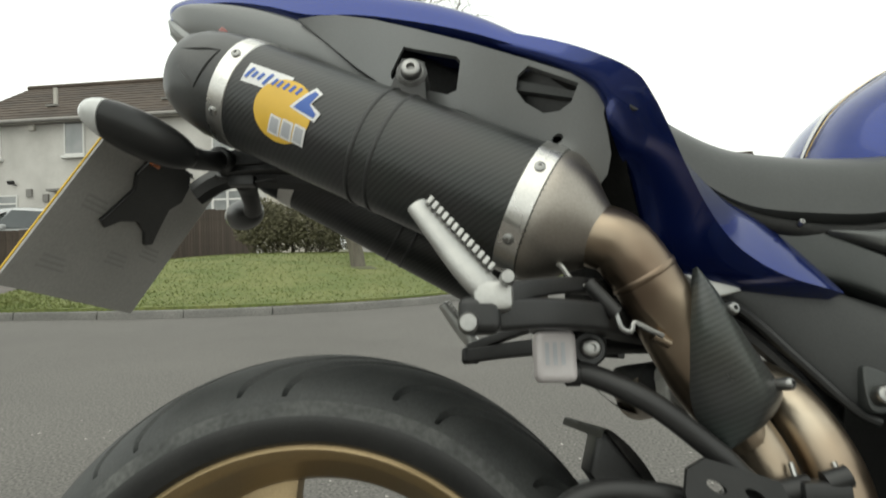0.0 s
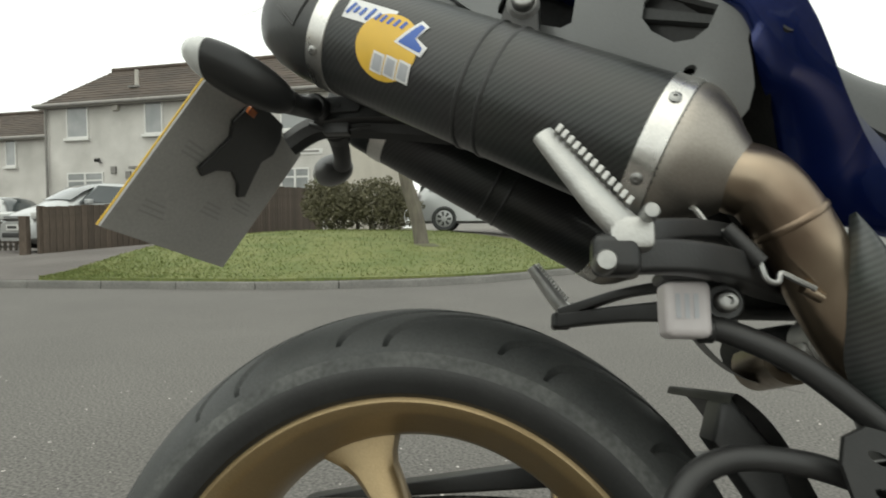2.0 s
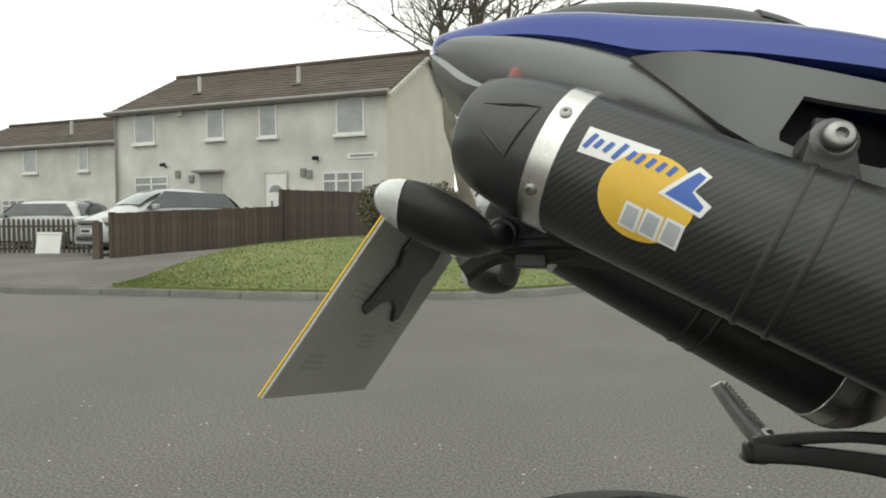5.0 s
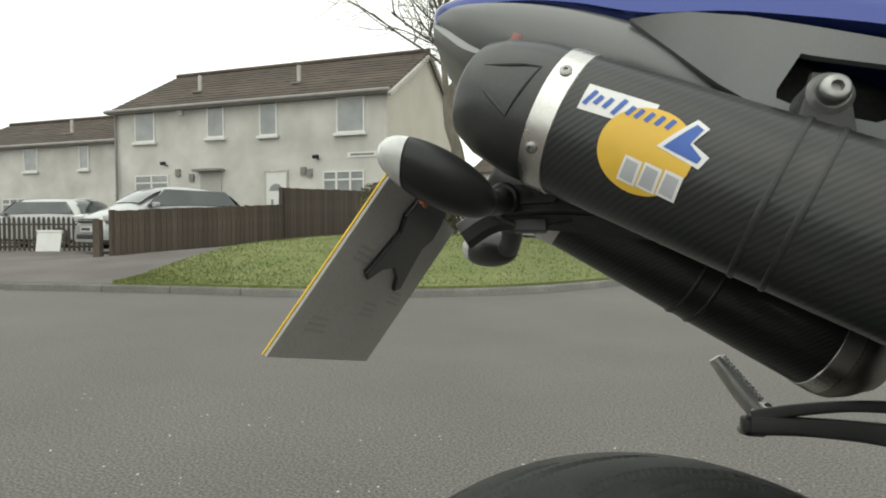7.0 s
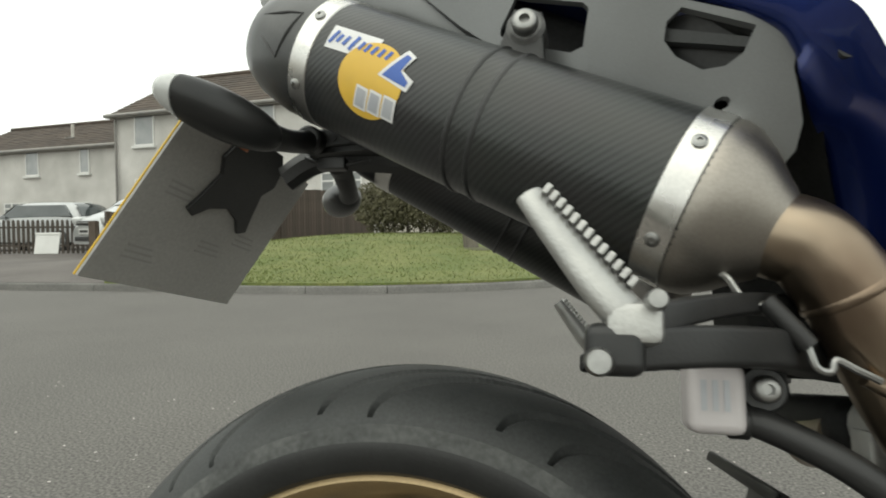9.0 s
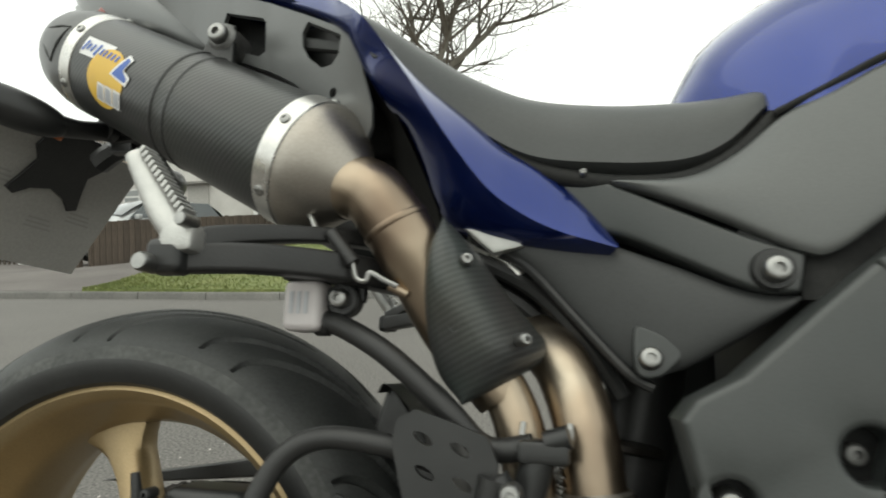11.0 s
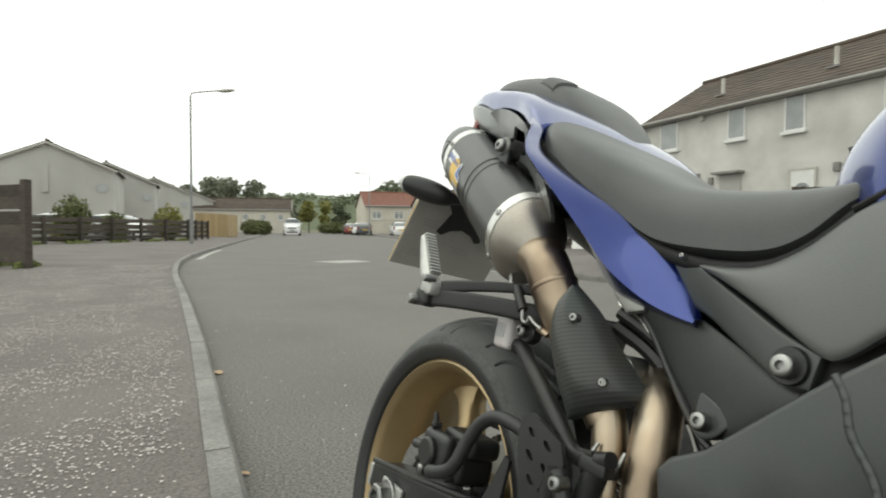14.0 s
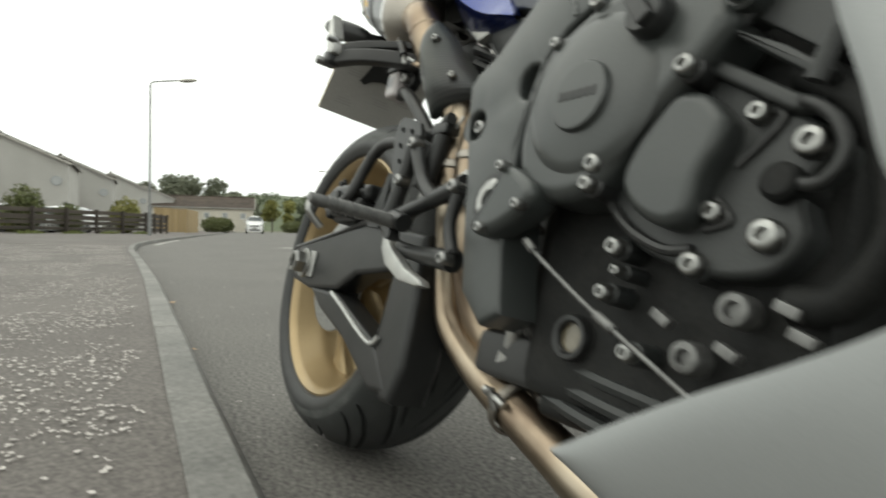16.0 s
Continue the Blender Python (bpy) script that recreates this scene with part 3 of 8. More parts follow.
# Pine green paled further, with distance haze mixed into the colour.
M_LEAF_HAZE = mat("hazy_pine", (0.14, 0.155, 0.11), 0.85, color2=(0.20, 0.21, 0.15), scale=0.4, detail=4)
M_HEDGE = mat("twiggy_hedge", (0.085, 0.080, 0.045), 0.8, color2=(0.15, 0.14, 0.085), scale=3, detail=4, amount=1.5)
# ---- houses across the road ----
HOUSE = Matrix(((-0.990, -0.139, 0, -10.2), (-0.139, 0.990, 0, 18.1), (0, 0, 1, 0), (0, 0, 0, 1)))


def window(parent, m, x, z, w, h, split=0.0, sill=True, frame_mat=None):
    """A white window let into a wall: frame, panes and sill; x, z its middle, the wall's face at y = 0, outside at -y."""
    fm = frame_mat or M_UPVC
    t = 0.055
    n = max(int(split), 1)
    loops = [[(x - w / 2, z - h / 2), (x + w / 2, z - h / 2), (x + w / 2, z + h / 2), (x - w / 2, z + h / 2)]]
    for k in range(n):
        a, b = x - w / 2 + w * k / n + (t if k == 0 else 0.04), x - w / 2 + w * (k + 1) / n - (t if k == n - 1 else 0.04)
        loops.append([(a, z - h / 2 + t), (b, z - h / 2 + t), (b, z + h / 2 - t), (a, z + h / 2 - t)])
    bm = bmesh.new()
    for lp in loops:
        vs = [bm.verts.new((a, -0.03, b)) for a, b in lp]
        for k in range(4):
            bm.edges.new((vs[k], vs[(k + 1) % 4]))
    bmesh.ops.triangle_fill(bm, use_beauty=True, edges=bm.edges[:])
    ext = bmesh.ops.extrude_face_region(bm, geom=bm.faces[:])
    bmesh.ops.translate(bm, verts=[e for e in ext["geom"] if isinstance(e, bmesh.types.BMVert)], vec=(0, 0.09, 0))
    bmesh.ops.recalc_face_normals(bm, faces=bm.faces)
    fr = part("window", bm, fm, parent, m=m, smooth=0)
    for k in range(n):
        x0, x1 = x - w / 2 + w * k / n + 0.05, x - w / 2 + w * (k + 1) / n - 0.05
        part("pane", box(x0, x1, -0.014, -0.004, z - h / 2 + 0.05, z + h / 2 - 0.05), M_PANE, fr, smooth=0)
        if split != int(split) or n > 1:
            part("transom", box(x0 - 0.02, x1 + 0.02, -0.022, 0.05, z + h * 0.22, z + h * 0.22 + 0.06), fm, fr, smooth=0)
    if sill:
        part("sill", box(x - w / 2 - 0.08, x + w / 2 + 0.08, -0.12, 0.03, z - h / 2 - 0.11, z - h / 2 - 0.003, bevel=0.012), fm, fr)
    return fr


def roof_tiles(parent, m, length, run, height, z0, material, over=0.25, courses=13, name="roof"):
    """Two slopes of stepped tile courses between the eaves and the ridge; each course is a slab that laps the one below."""
    half = run / 2
    slope = math.hypot(half + over, height * (half + over) / half)
    dz = height / half
    bms = []
    for sgn in (0, 1):
        for c in range(courses):
            u0, u1 = c / courses, (c + 1.25) / courses
            u1 = min(u1, 1.0)
            ya, yb = -over + (half + over) * u0, -over + (half + over) * u1
            za, zb = z0 + ya * dz + 0.05, z0 + yb * dz + 0.02
            if sgn:
                ya, yb = run - ya, run - yb
            b = bmesh.new()
            cols = max(int(length / 0.33), 4)
            lo, hi, un = [], [], []
            for k in range(cols + 1):
                x = -0.2 + (length + 0.4) * k / cols
                wob = 0.018 * (k % 2) + random.gauss(0, 0.004)
                lo.append(b.verts.new((x, ya, za + wob)))
                hi.append(b.verts.new((x, yb, zb + wob * 0.6)))
                un.append(b.verts.new((x, ya, za - 0.055)))
            for k in range(cols):
                b.faces.new((lo[k], lo[k + 1], hi[k + 1], hi[k]))
                b.faces.new((un[k], un[k + 1], lo[k + 1], lo[k]))
            bms.append(b)
    roof = part(name, tube([(-0.2, half, z0 + height + 0.06), (length + 0.2, half, z0 + height + 0.06)], 0.11, seg=10, n=12), material, parent, m=m, smooth=0)
    for b in bms:
        part("tile_course", b, material, roof, smooth=0)
    return roof


def house(name, m, length, run, base, eaves, height, wall_mat, roof_mat, label, wins, doors=(), gable_mat=None, vents=(), fascia=True, group="houses"):
    root = thing(name, label, "house", m, group=group)
    bm = bmesh.new()
    prof = [(0, base - 0.6), (run, base - 0.6), (run, eaves), (run / 2, eaves + height), (0, eaves)]
    walls = slab([(a, b) for a, b in prof], 0, length, bevel=0)
    walls.transform(Matrix(((0, 1, 0, 0), (1, 0, 0, 0), (0, 0, 1, 0), (0, 0, 0, 1))))
    bmesh.ops.recalc_face_normals(walls, faces=walls.faces)
    part("wall", walls, wall_mat, root, smooth=0)
    if gable_mat:
        for x0, x1 in ((-0.03, 0.0), ):
            g = slab(prof, x0, x1, bevel=0)
            g.transform(Matrix(((0, 1, 0, 0), (1, 0, 0, 0), (0, 0, 1, 0), (0, 0, 0, 1))))
            bmesh.ops.recalc_face_normals(g, faces=g.faces)
            part("gable", g, gable_mat, root, smooth=0)
    roof_tiles(root, None, length, run, height, eaves, roof_mat)
    if fascia:
        part("gutter", tube([(-0.2, -0.30, eaves - 0.12), (length + 0.2, -0.30, eaves - 0.12)], 0.065, seg=8, n=4), M_GUTTER, root)
        part("fascia", box(-0.2, length + 0.2, -0.24, -0.20, eaves - 0.20, eaves - 0.02), M_FASCIA, root, smooth=0)
        part("soffit", box(-0.15, length + 0.15, -0.20, -0.003, eaves - 0.20, eaves - 0.17), M_GUTTER, root, smooth=0)
        s = height / (run / 2)
        for a, b in (((-0.23, -0.28, eaves - 0.30 * s - 0.1), (-0.23, run / 2, eaves + height - 0.1)), ((-0.23, run + 0.28, eaves - 0.30 * s - 0.1), (-0.23, run / 2, eaves + height - 0.1))):
            bb = tube([a, b], 0.09, seg=4, n=3)
            part("bargeboard", bb, M_FASCIA, root, smooth=0)
    for k, (x, z, w, h, sp) in enumerate(wins):
        window(root, Matrix.Translation((0, -0.012, 0)), x, z, w, h, sp)
    for x, z, w, h, kind in doors:
        if kind == "recess":
            d = part("porch", box(x - w / 2, x + w / 2, -0.05, -0.003, z - h / 2, z + h / 2), M_HARL_GREY, root, smooth=0)
            part("lintel", box(x - w / 2 - 0.15, x + w / 2 + 0.15, -0.35, -0.003, z + h / 2, z + h / 2 + 0.09, bevel=0.01), M_GUTTER, root)
            continue
        d = part("door", box(x - w / 2, x + w / 2, -0.05, -0.004, z - h / 2, z + h / 2, bevel=0.01), M_UPVC, root)
        part("door_frame", join(box(x - w / 2 - 0.07, x - w / 2, -0.07, -0.003, z - h / 2, z + h / 2 + 0.07), box(x + w / 2, x + w / 2 + 0.07, -0.07, -0.003, z - h / 2, z + h / 2 + 0.07), box(x - w / 2, x + w / 2, -0.07, -0.003, z + h / 2, z + h / 2 + 0.07)), M_FASCIA, root, smooth=0)
        fan = [(x - 0.28 * math.cos(a), z + h * 0.16 + 0.26 * math.sin(a)) for a in (math.pi * q / 10 for q in range(11))]
        part("fanlight", slab(fan, -0.062, -0.045, bevel=0.004), M_PANE, d)
        for q in (-0.16, 0.16):
            part("glazing", box(x + q - 0.05, x + q + 0.05, -0.06, -0.045, z - 0.5, z + 0.02), M_PANE, d, smooth=0)
    for x, y in vents:
        zz = eaves + y * height / (run / 2)
        part("vent_pipe", rod((x, y, zz - 0.1), (x, y, zz + 0.68), 0.075, seg=12), M_FASCIA, root)
        part("vent_flashing", box(x - 0.2, x + 0.2, y - 0.25, y + 0.15, zz - 0.04, zz + 0.03), M_GUTTER, root, smooth=0)
    return root


h1 = house("house", HOUSE, 11.9, 7.3, 0.45, 5.42, 2.15, M_HARL, M_TILE, "two-storey terraced house in stained grey render under a brown tiled roof",
           [(10.35, 4.72, 1.0, 1.25, 1), (6.97, 4.72, 0.78, 1.22, 1), (4.65, 4.68, 0.75, 1.22, 1), (1.34, 4.62, 1.08, 1.22, 1), (10.05, 2.2, 1.65, 1.2, 2), (1.62, 2.12, 1.6, 1.2, 3)],
           [(7.2, 1.85, 0.95, 2.0, "recess"), (4.33, 1.75, 0.85, 2.0, "door")], gable_mat=M_HARL_CREAM, vents=[(8.81, 1.3), (4.2, 1.3)])
# surrounds above the upper windows, wall lights, alarm box, street sign as a plain bar, drain pipe
for x in (10.35, 6.97, 4.65, 1.34):
    part("window_head", box(x - 0.55, x + 0.55, -0.02, -0.002, 5.33, 5.42), M_FASCIA, h1, smooth=0)
part("alarm_box", box(8.45, 8.7, -0.12, -0.002, 5.02, 5.28, bevel=0.02), M_FASCIA, h1)
for x in (2.57, 9.29):
    part("floodlight", join(box(x - 0.02, x + 0.02, -0.12, -0.002, 3.12, 3.16), moved(box(-0.11, 0.11, -0.05, 0.05, -0.06, 0.06, bevel=0.01), pose(x + 0.06, -0.16, 3.22, 30))), M_BLACK, h1)
part("street_sign", box(0.33, 1.46, -0.025, -0.002, 3.16, 3.34), M_UPVC, h1, "white street sign", smooth=0)
part("sign_bar", box(0.45, 1.34, -0.028, -0.026, 3.22, 3.29), M_GUTTER, h1, "dark bar of unreadable lettering", smooth=0)
part("drain_pipe", tube([(11.75, -0.1, 5.25), (11.75, -0.1, 0.5)], 0.045, seg=8, n=6), M_GUTTER, h1)
for x, z in ((8.75, 2.85), (8.1, 2.65), (2.95, 2.68), (3.2, 2.75)):
    part("meter_box", box(x - 0.11, x + 0.11, -0.07, -0.002, z - 0.14, z + 0.14, bevel=0.01), M_GUTTER, h1)

house("house", HOUSE @ Matrix.Translation((12.2, 2.2, 0)), 13.5, 7.0, 0.1, 4.72, 1.75, M_HARL, M_TILE, "two-storey terraced house in grey render, stepped down the street",
      [(1.5, 4.0, 0.62, 1.15, 1), (4.0, 4.0, 0.6, 1.15, 1), (7.4, 4.0, 0.9, 1.15, 1), (4.1, 1.6, 1.0, 1.0, 2), (8.6, 1.6, 1.6, 1.1, 3)],
      [(1.2, 1.1, 0.9, 2.0, "recess")], vents=[(6.2, 1.2), (2.3, 1.2)])

# the wing beyond the gable, far up the side road
house("house", pose(9, 47, 0.5, 0, 0, 180), 26, 7.0, 0.4, 4.2, 1.6, M_HARL_GREY, M_TILE,
      "long low grey house at the end of the side road", [(3 + 4 * k, 3.2, 1.2, 1.1, 2) for k in range(6)], vents=[(7, 1.0), (19, 1.0)])


# ---- fences ----
def board_fence(name, a, b, top_a, top_b, z_a, z_b, n, material, label, posts=2, width=0.10):
    """Upright boards side by side on two rails between posts."""
    a, b = V((*a, 0)), V((*b, 0))
    h = math.atan2((b - a).y, (b - a).x)
    root = thing(name, label, "fence", group="fences")
    ln = (b - a).length
    proto = None
    for k in range(n):
        u = (k + 0.5) / n
        p = a.lerp(b, u)
        z0, z1 = z_a + (z_b - z_a) * u + 0.03, top_a + (top_b - top_a) * u
        if proto is None:
            bm = box(-0.5 * ln / n + 0.004, 0.5 * ln / n - 0.004, -0.011, 0.011, 0, 1, bevel=0)
            proto = part("board", bm, material, root, m=Matrix.Identity(4), smooth=0)
            first = proto
        ob = first if k == 0 else again(first, Matrix.Identity(4))
        ob.matrix_basis = Matrix.Translation((p.x, p.y, z0)) @ Matrix.Rotation(h + random.gauss(0, 0.015), 4, "Z") @ Matrix.Diagonal((1, 1, z1 - z0 + random.gauss(0, 0.006), 1))
    for f in (0.2, 0.8):
        q0, q1 = a.copy(), b.copy()
        q0.z, q1.z = z_a + (top_a - z_a) * f, z_b + (top_b - z_b) * f
        off = V((-math.sin(h), math.cos(h), 0)) * 0.04
        part("rail", tube([q0 + off, q1 + off], 0.035, seg=4, n=3), material, root, smooth=0)
    for k in range(posts):
        u = k / (posts - 1)
        p = a.lerp(b, u)
        z0, z1 = z_a + (z_b - z_a) * u - 0.2, top_a + (top_b - top_a) * u + 0.01
        part("post", moved(box(-0.05, 0.05, -0.05, 0.05, z0, z1, bevel=0.008), Matrix.Translation((p.x, p.y, 0)) @ Matrix.Rotation(h, 4, "Z") @ Matrix.Translation((0, 0.07, 0))), material, root)
    return root


def rail_fence(name, a, b, z0, z1, n, material, label, posts=5, gap=0.03):
    """Long level boards one above the other, nailed to posts."""
    a, b = V((*a, 0)), V((*b, 0))
    d = b - a
    h = math.atan2(d.y, d.x)
    ln = d.length
    root = thing(name, label, "fence", group="fences")
    step = (z1 - z0) / n
    for k in range(n):
        bm = box(0, ln, -0.012, 0.012, z0 + k * step + gap * (0.5 + random.random()), z0 + (k + 1) * step, bevel=0.003)
        bmesh.ops.subdivide_edges(bm, edges=[e for e in bm.edges if abs((e.verts[0].co - e.verts[1].co).x) > ln * 0.5], cuts=8)
        ph = random.random() * 6
        for v in bm.verts:
            v.co.z += 0.012 * math.sin(v.co.x * 1.3 + ph)
        part("board", bm, material, root, m=Matrix.Translation(a) @ Matrix.Rotation(h, 4, "Z"), smooth=0)
    for k in range(posts):
        x = ln * k / (posts - 1)
        part("post", box(x - 0.06, x + 0.06, -0.13, -0.015, z0 - 0.3, z1 + 0.06, bevel=0.01), material, root, m=Matrix.Translation(a) @ Matrix.Rotation(h, 4, "Z"))
    return root


board_fence("fence", (-9.70, 8.05), (-8.93, 11.62), 1.08, 1.29, 0.10, 0.33, 34, M_FENCE, "low brown close-boarded garden fence", posts=4)
board_fence("fence", (-8.92, 11.7), (-9.15, 15.9), 1.68, 1.82, 0.33, 0.46, 40, M_FENCE, "taller brown close-boarded garden fence reaching the house", posts=4)
bm = box(-0.07, 0.07, -0.06, 0.06, 0.0, 0.86, bevel=0.012)
gp = part("gate_post", bm, M_FENCE, None, m=pose(-9.98, 7.92, 0.05, 0, 0, 20))
tagged(gp, "short weathered wooden gate post at the drive", "post")


def picket_fence(a, b, z0, h, n, label):
    a, b = V((*a, 0)), V((*b, 0))
    ang = math.atan2((b - a).y, (b - a).x)
    root = thing("picket_fence", label, "fence", group="fences")
    first = None
    for k in range(n):
        p = a.lerp(b, (k + 0.5) / n)
        m = Matrix.Translation((p.x, p.y, z0)) @ Matrix.Rotation(ang, 4, "Z")
        if first is None:
            bm = slab([(-0.035, 0), (0.035, 0), (0.035, h - 0.04), (0, h), (-0.035, h - 0.04)], -0.01, 0.01, bevel=0.002)
            first = part("picket", bm, M_FENCE_DARK, root, m=m)
        else:
            again(first, m)
    for z in (0.2, h - 0.2):
        part("rail", tube([a + V((0, 0.03, z0 + z)), b + V((0, 0.03, z0 + z))], 0.03, seg=4, n=2), M_FENCE_DARK, root, smooth=0)
    return root


picket_fence((-19.5, 8.2), (-14.2, 10.6), 0.16, 0.88, 44, "dark brown picket fence beside the drive")
board = moved(box(0, 0.55, -0.015, 0.015, 0, 0.48, bevel=0.006), pose(-13.60, 8.80, 0.22, -12, 0, 27))
rim = moved(box(-0.01, 0.56, -0.03, 0.03, 0.44, 0.49, bevel=0.008), pose(-13.60, 8.80, 0.22, -12, 0, 27))
pan = thing("white_panel", "white boxed panel leaning by the picket fence", "panel")
part("sheet", board, M_UPVC, pan)
part("edge", rim, M_UPVC, pan)

rail_fence("fence", (-12.83, -8.05), (-9.14, -2.70), 0.16, 1.42, 6, M_FENCE_DARK, "tall dark-stained fence of wide level boards", posts=4, gap=0.010)
rail_fence("fence", (-22.0, -8.4), (-31.5, -3.9), 0.15, 1.12, 4, M_FENCE_DARK, "low dark-stained fence of level boards", posts=7, gap=0.08)
rail_fence("fence", (-31.5, -3.85), (-36, -3.5), 0.15, 1.12, 4, M_FENCE_DARK, "low dark fence along the footway", posts=4, gap=0.05)
lamp_box = part("bulkhead_light", box(-0.1, 0.1, -0.05, 0.06, -0.07, 0.09, bevel=0.03, seg=3), M_RESERVOIR, None, m=pose(-9.57, -3.43, 1.30, 0, 0, 55))
tagged(lamp_box, "small round white light fixed to the dark fence", "light")
board_fence("fence", (-42.4, -5.0), (-42.0, -3.0), 1.8, 1.7, 0.12, 0.12, 14, M_FENCE_PALE, "pale new wooden gate", posts=2)
board_fence("fence", (-42.0, -2.9), (-46.5, -2.6), 1.7, 1.7, 0.12, 0.12, 30, M_FENCE_PALE, "pale boarded fence along the footway", posts=4)
board_fence("fence", (-42.4, 11.0), (-41.6, 15.2), 2.5, 2.5, 0.12, 0.12, 26, M_FENCE_PALE, "pale wooden fence on the far side of the road", posts=4)


# ---- leaves, hedges, trees ----
def leaf_cloud(name, blobs, count, size, material, parent=None, label="", seed=1):
    """Many small leaves scattered in and over rounded clumps, uneven at the rim."""
    rg = np.random.default_rng(seed)
    verts, faces = [], []
    vol = np.array([b[3] * b[4] * b[5] for b in blobs])
    pick = rg.choice(len(blobs), count, p=vol / vol.sum())
    for k in pick:
        cx, cy, cz, rx, ry, rz = blobs[k]
        d = rg.normal(size=3)
        d /= np.linalg.norm(d)
        r = rg.random() ** 0.28 * (0.88 + 0.24 * noise.noise(V((d[0] * 2.3 + k, d[1] * 2.3, d[2] * 2.3))))
        p = np.array((cx, cy, cz)) + d * r * np.array((rx, ry, rz))
        s = size * (0.6 + 0.8 * rg.random())
        a, b = rg.normal(size=3), rg.normal(size=3)
        a /= np.linalg.norm(a)
        b = b - a * (a @ b)
        b /= np.linalg.norm(b)
        n0 = len(verts)
        verts += [tuple(p - a * s), tuple(p + b * s * 0.5), tuple(p + a * s), tuple(p - b * s * 0.5)]
        faces.append((n0, n0 + 1, n0 + 2, n0 + 3))
    me = bpy.data.meshes.new(name)
    me.from_pydata(verts, [], faces)
    me.materials.append(material)
    ob = new(name, me)
    ob.parent = parent
    return ob


hedge = thing("hedge", "rounded dense evergreen hedge at the lawn's edge", "hedge")
leaf_cloud("foliage", [(-6.3, 12.2, 1.15, 0.85, 0.7, 0.62), (-5.5, 12.55, 1.2, 0.85, 0.7, 0.66), (-6.7, 12.5, 1.3, 0.7, 0.7, 0.6), (-5.05, 12.7, 1.1, 0.6, 0.6, 0.55)], 16000, 0.035, M_HEDGE, hedge, seed=3)
part("stems", join(*[tube([(-5.9 + 0.3 * k, 12.4, 0.55), (-5.9 + 0.5 * k, 12.45, 1.3)], 0.03, seg=6, n=4) for k in (-2, -1, 0, 1, 2)]), M_TWIG, hedge)


def bare_tree(name, at, height, r0, label, seed, lean=(0.0, 0.0)):
    """A leafless tree: trunk, limbs and twigs, each shoot tapering and forking into thinner ones."""
    rg = random.Random(seed)
    root = thing(name, label, "tree", Matrix.Translation(at))
    trunk, twigs = [], []

    def shoot(p, d, ln, r, level):
        pts = [p]
        q, dd = p.copy(), d.copy()
        k = 5
        for i in range(k):
            dd = (dd + V((rg.gauss(0, 0.16), rg.gauss(0, 0.16), rg.gauss(0.03, 0.1)))).normalized()
            q = q + dd * ln / k
            pts.append(q.copy())
        bm = tube(pts, [r, r * 0.62], seg=8 if level < 2 else (5 if level < 4 else 3), n=9 if level < 2 else 6)
        (trunk if level < 2 else twigs).append(bm)
        if level >= 5:
            return
        n = (5, 5, 5, 4, 3)[level]
        for c in range(n):
            f = 0.25 + 0.75 * (c + rg.random()) / n if level else 0.80 + 0.2 * c / n
            i = min(int(f * k), k - 1)
            o = pts[i].lerp(pts[i + 1], f * k - i)
            away = V((rg.gauss(0, 1), rg.gauss(0, 1), rg.gauss(0.15, 0.5))).normalized()
            nd = (dd * 0.75 + away * (0.75 if level else 0.55)).normalized()
            shoot(o, nd, ln * rg.uniform(0.52, 0.78) if level else height * rg.uniform(0.28, 0.38), r * (0.55 if level else 0.6) * rg.uniform(0.7, 1.0), level + 1)

    shoot(V((0, 0, -0.1)), V((lean[0], lean[1], 1)).normalized(), height * 0.42, r0, 0)
    part("trunk", join(*trunk), M_BARK, root)
    me_b = join(*twigs)
    part("crown", me_b, M_TWIG, root, smooth=60)
    return root


bare_tree("tree", (-3.3, 10.14, rise(-3.3, 10.14)), 7.2, 0.135, "bare young street tree with many fine branches on the lawn", 11, lean=(-0.02, 0.0))
soil = lathe([(0.05, 0.016), (0.20, 0.012), (0.30, -0.03)], 24)
tagged(part("tree_bed", soil, M_EARTH, None, m=Matrix.Translation((-3.3, 10.14, rise(-3.3, 10.14) + 0.008))), "worn ring of bare soil at the foot of the tree", "soil", kind="structure")


def crowned_tree(at, h, r, material, label, seed, leaves=1500, size=0.35):
    rg = random.Random(seed)
    root = thing("tree", label, "tree", Matrix.Translation(at), group="distant trees")
    limbs = [tube([(0, 0, -0.3), (0.1, 0, h * 0.4), (0.2 * rg.uniform(-1, 1), 0.1, h * 0.8)], [0.03 * h, 0.008 * h], seg=7, n=8)]
    blobs = []
    for k in range(9):
        a, z = rg.random() * 6.28, rg.uniform(0.4, 0.92)
        q = r * rg.uniform(0.25, 0.75) * (1.25 - z)
        c = (math.cos(a) * q, math.sin(a) * q, h * z)
        limbs.append(tube([(0, 0, h * z * 0.7), c], [0.012 * h, 0.004 * h], seg=5, n=4))
        s = rg.uniform(0.3, 0.55) * r
        blobs.append((*c, s, s, s * 0.75))
    part("trunk", join(*limbs), M_BARK, root)
    leaf_cloud("crown", blobs, leaves, size, material, root, seed=seed)
    return root


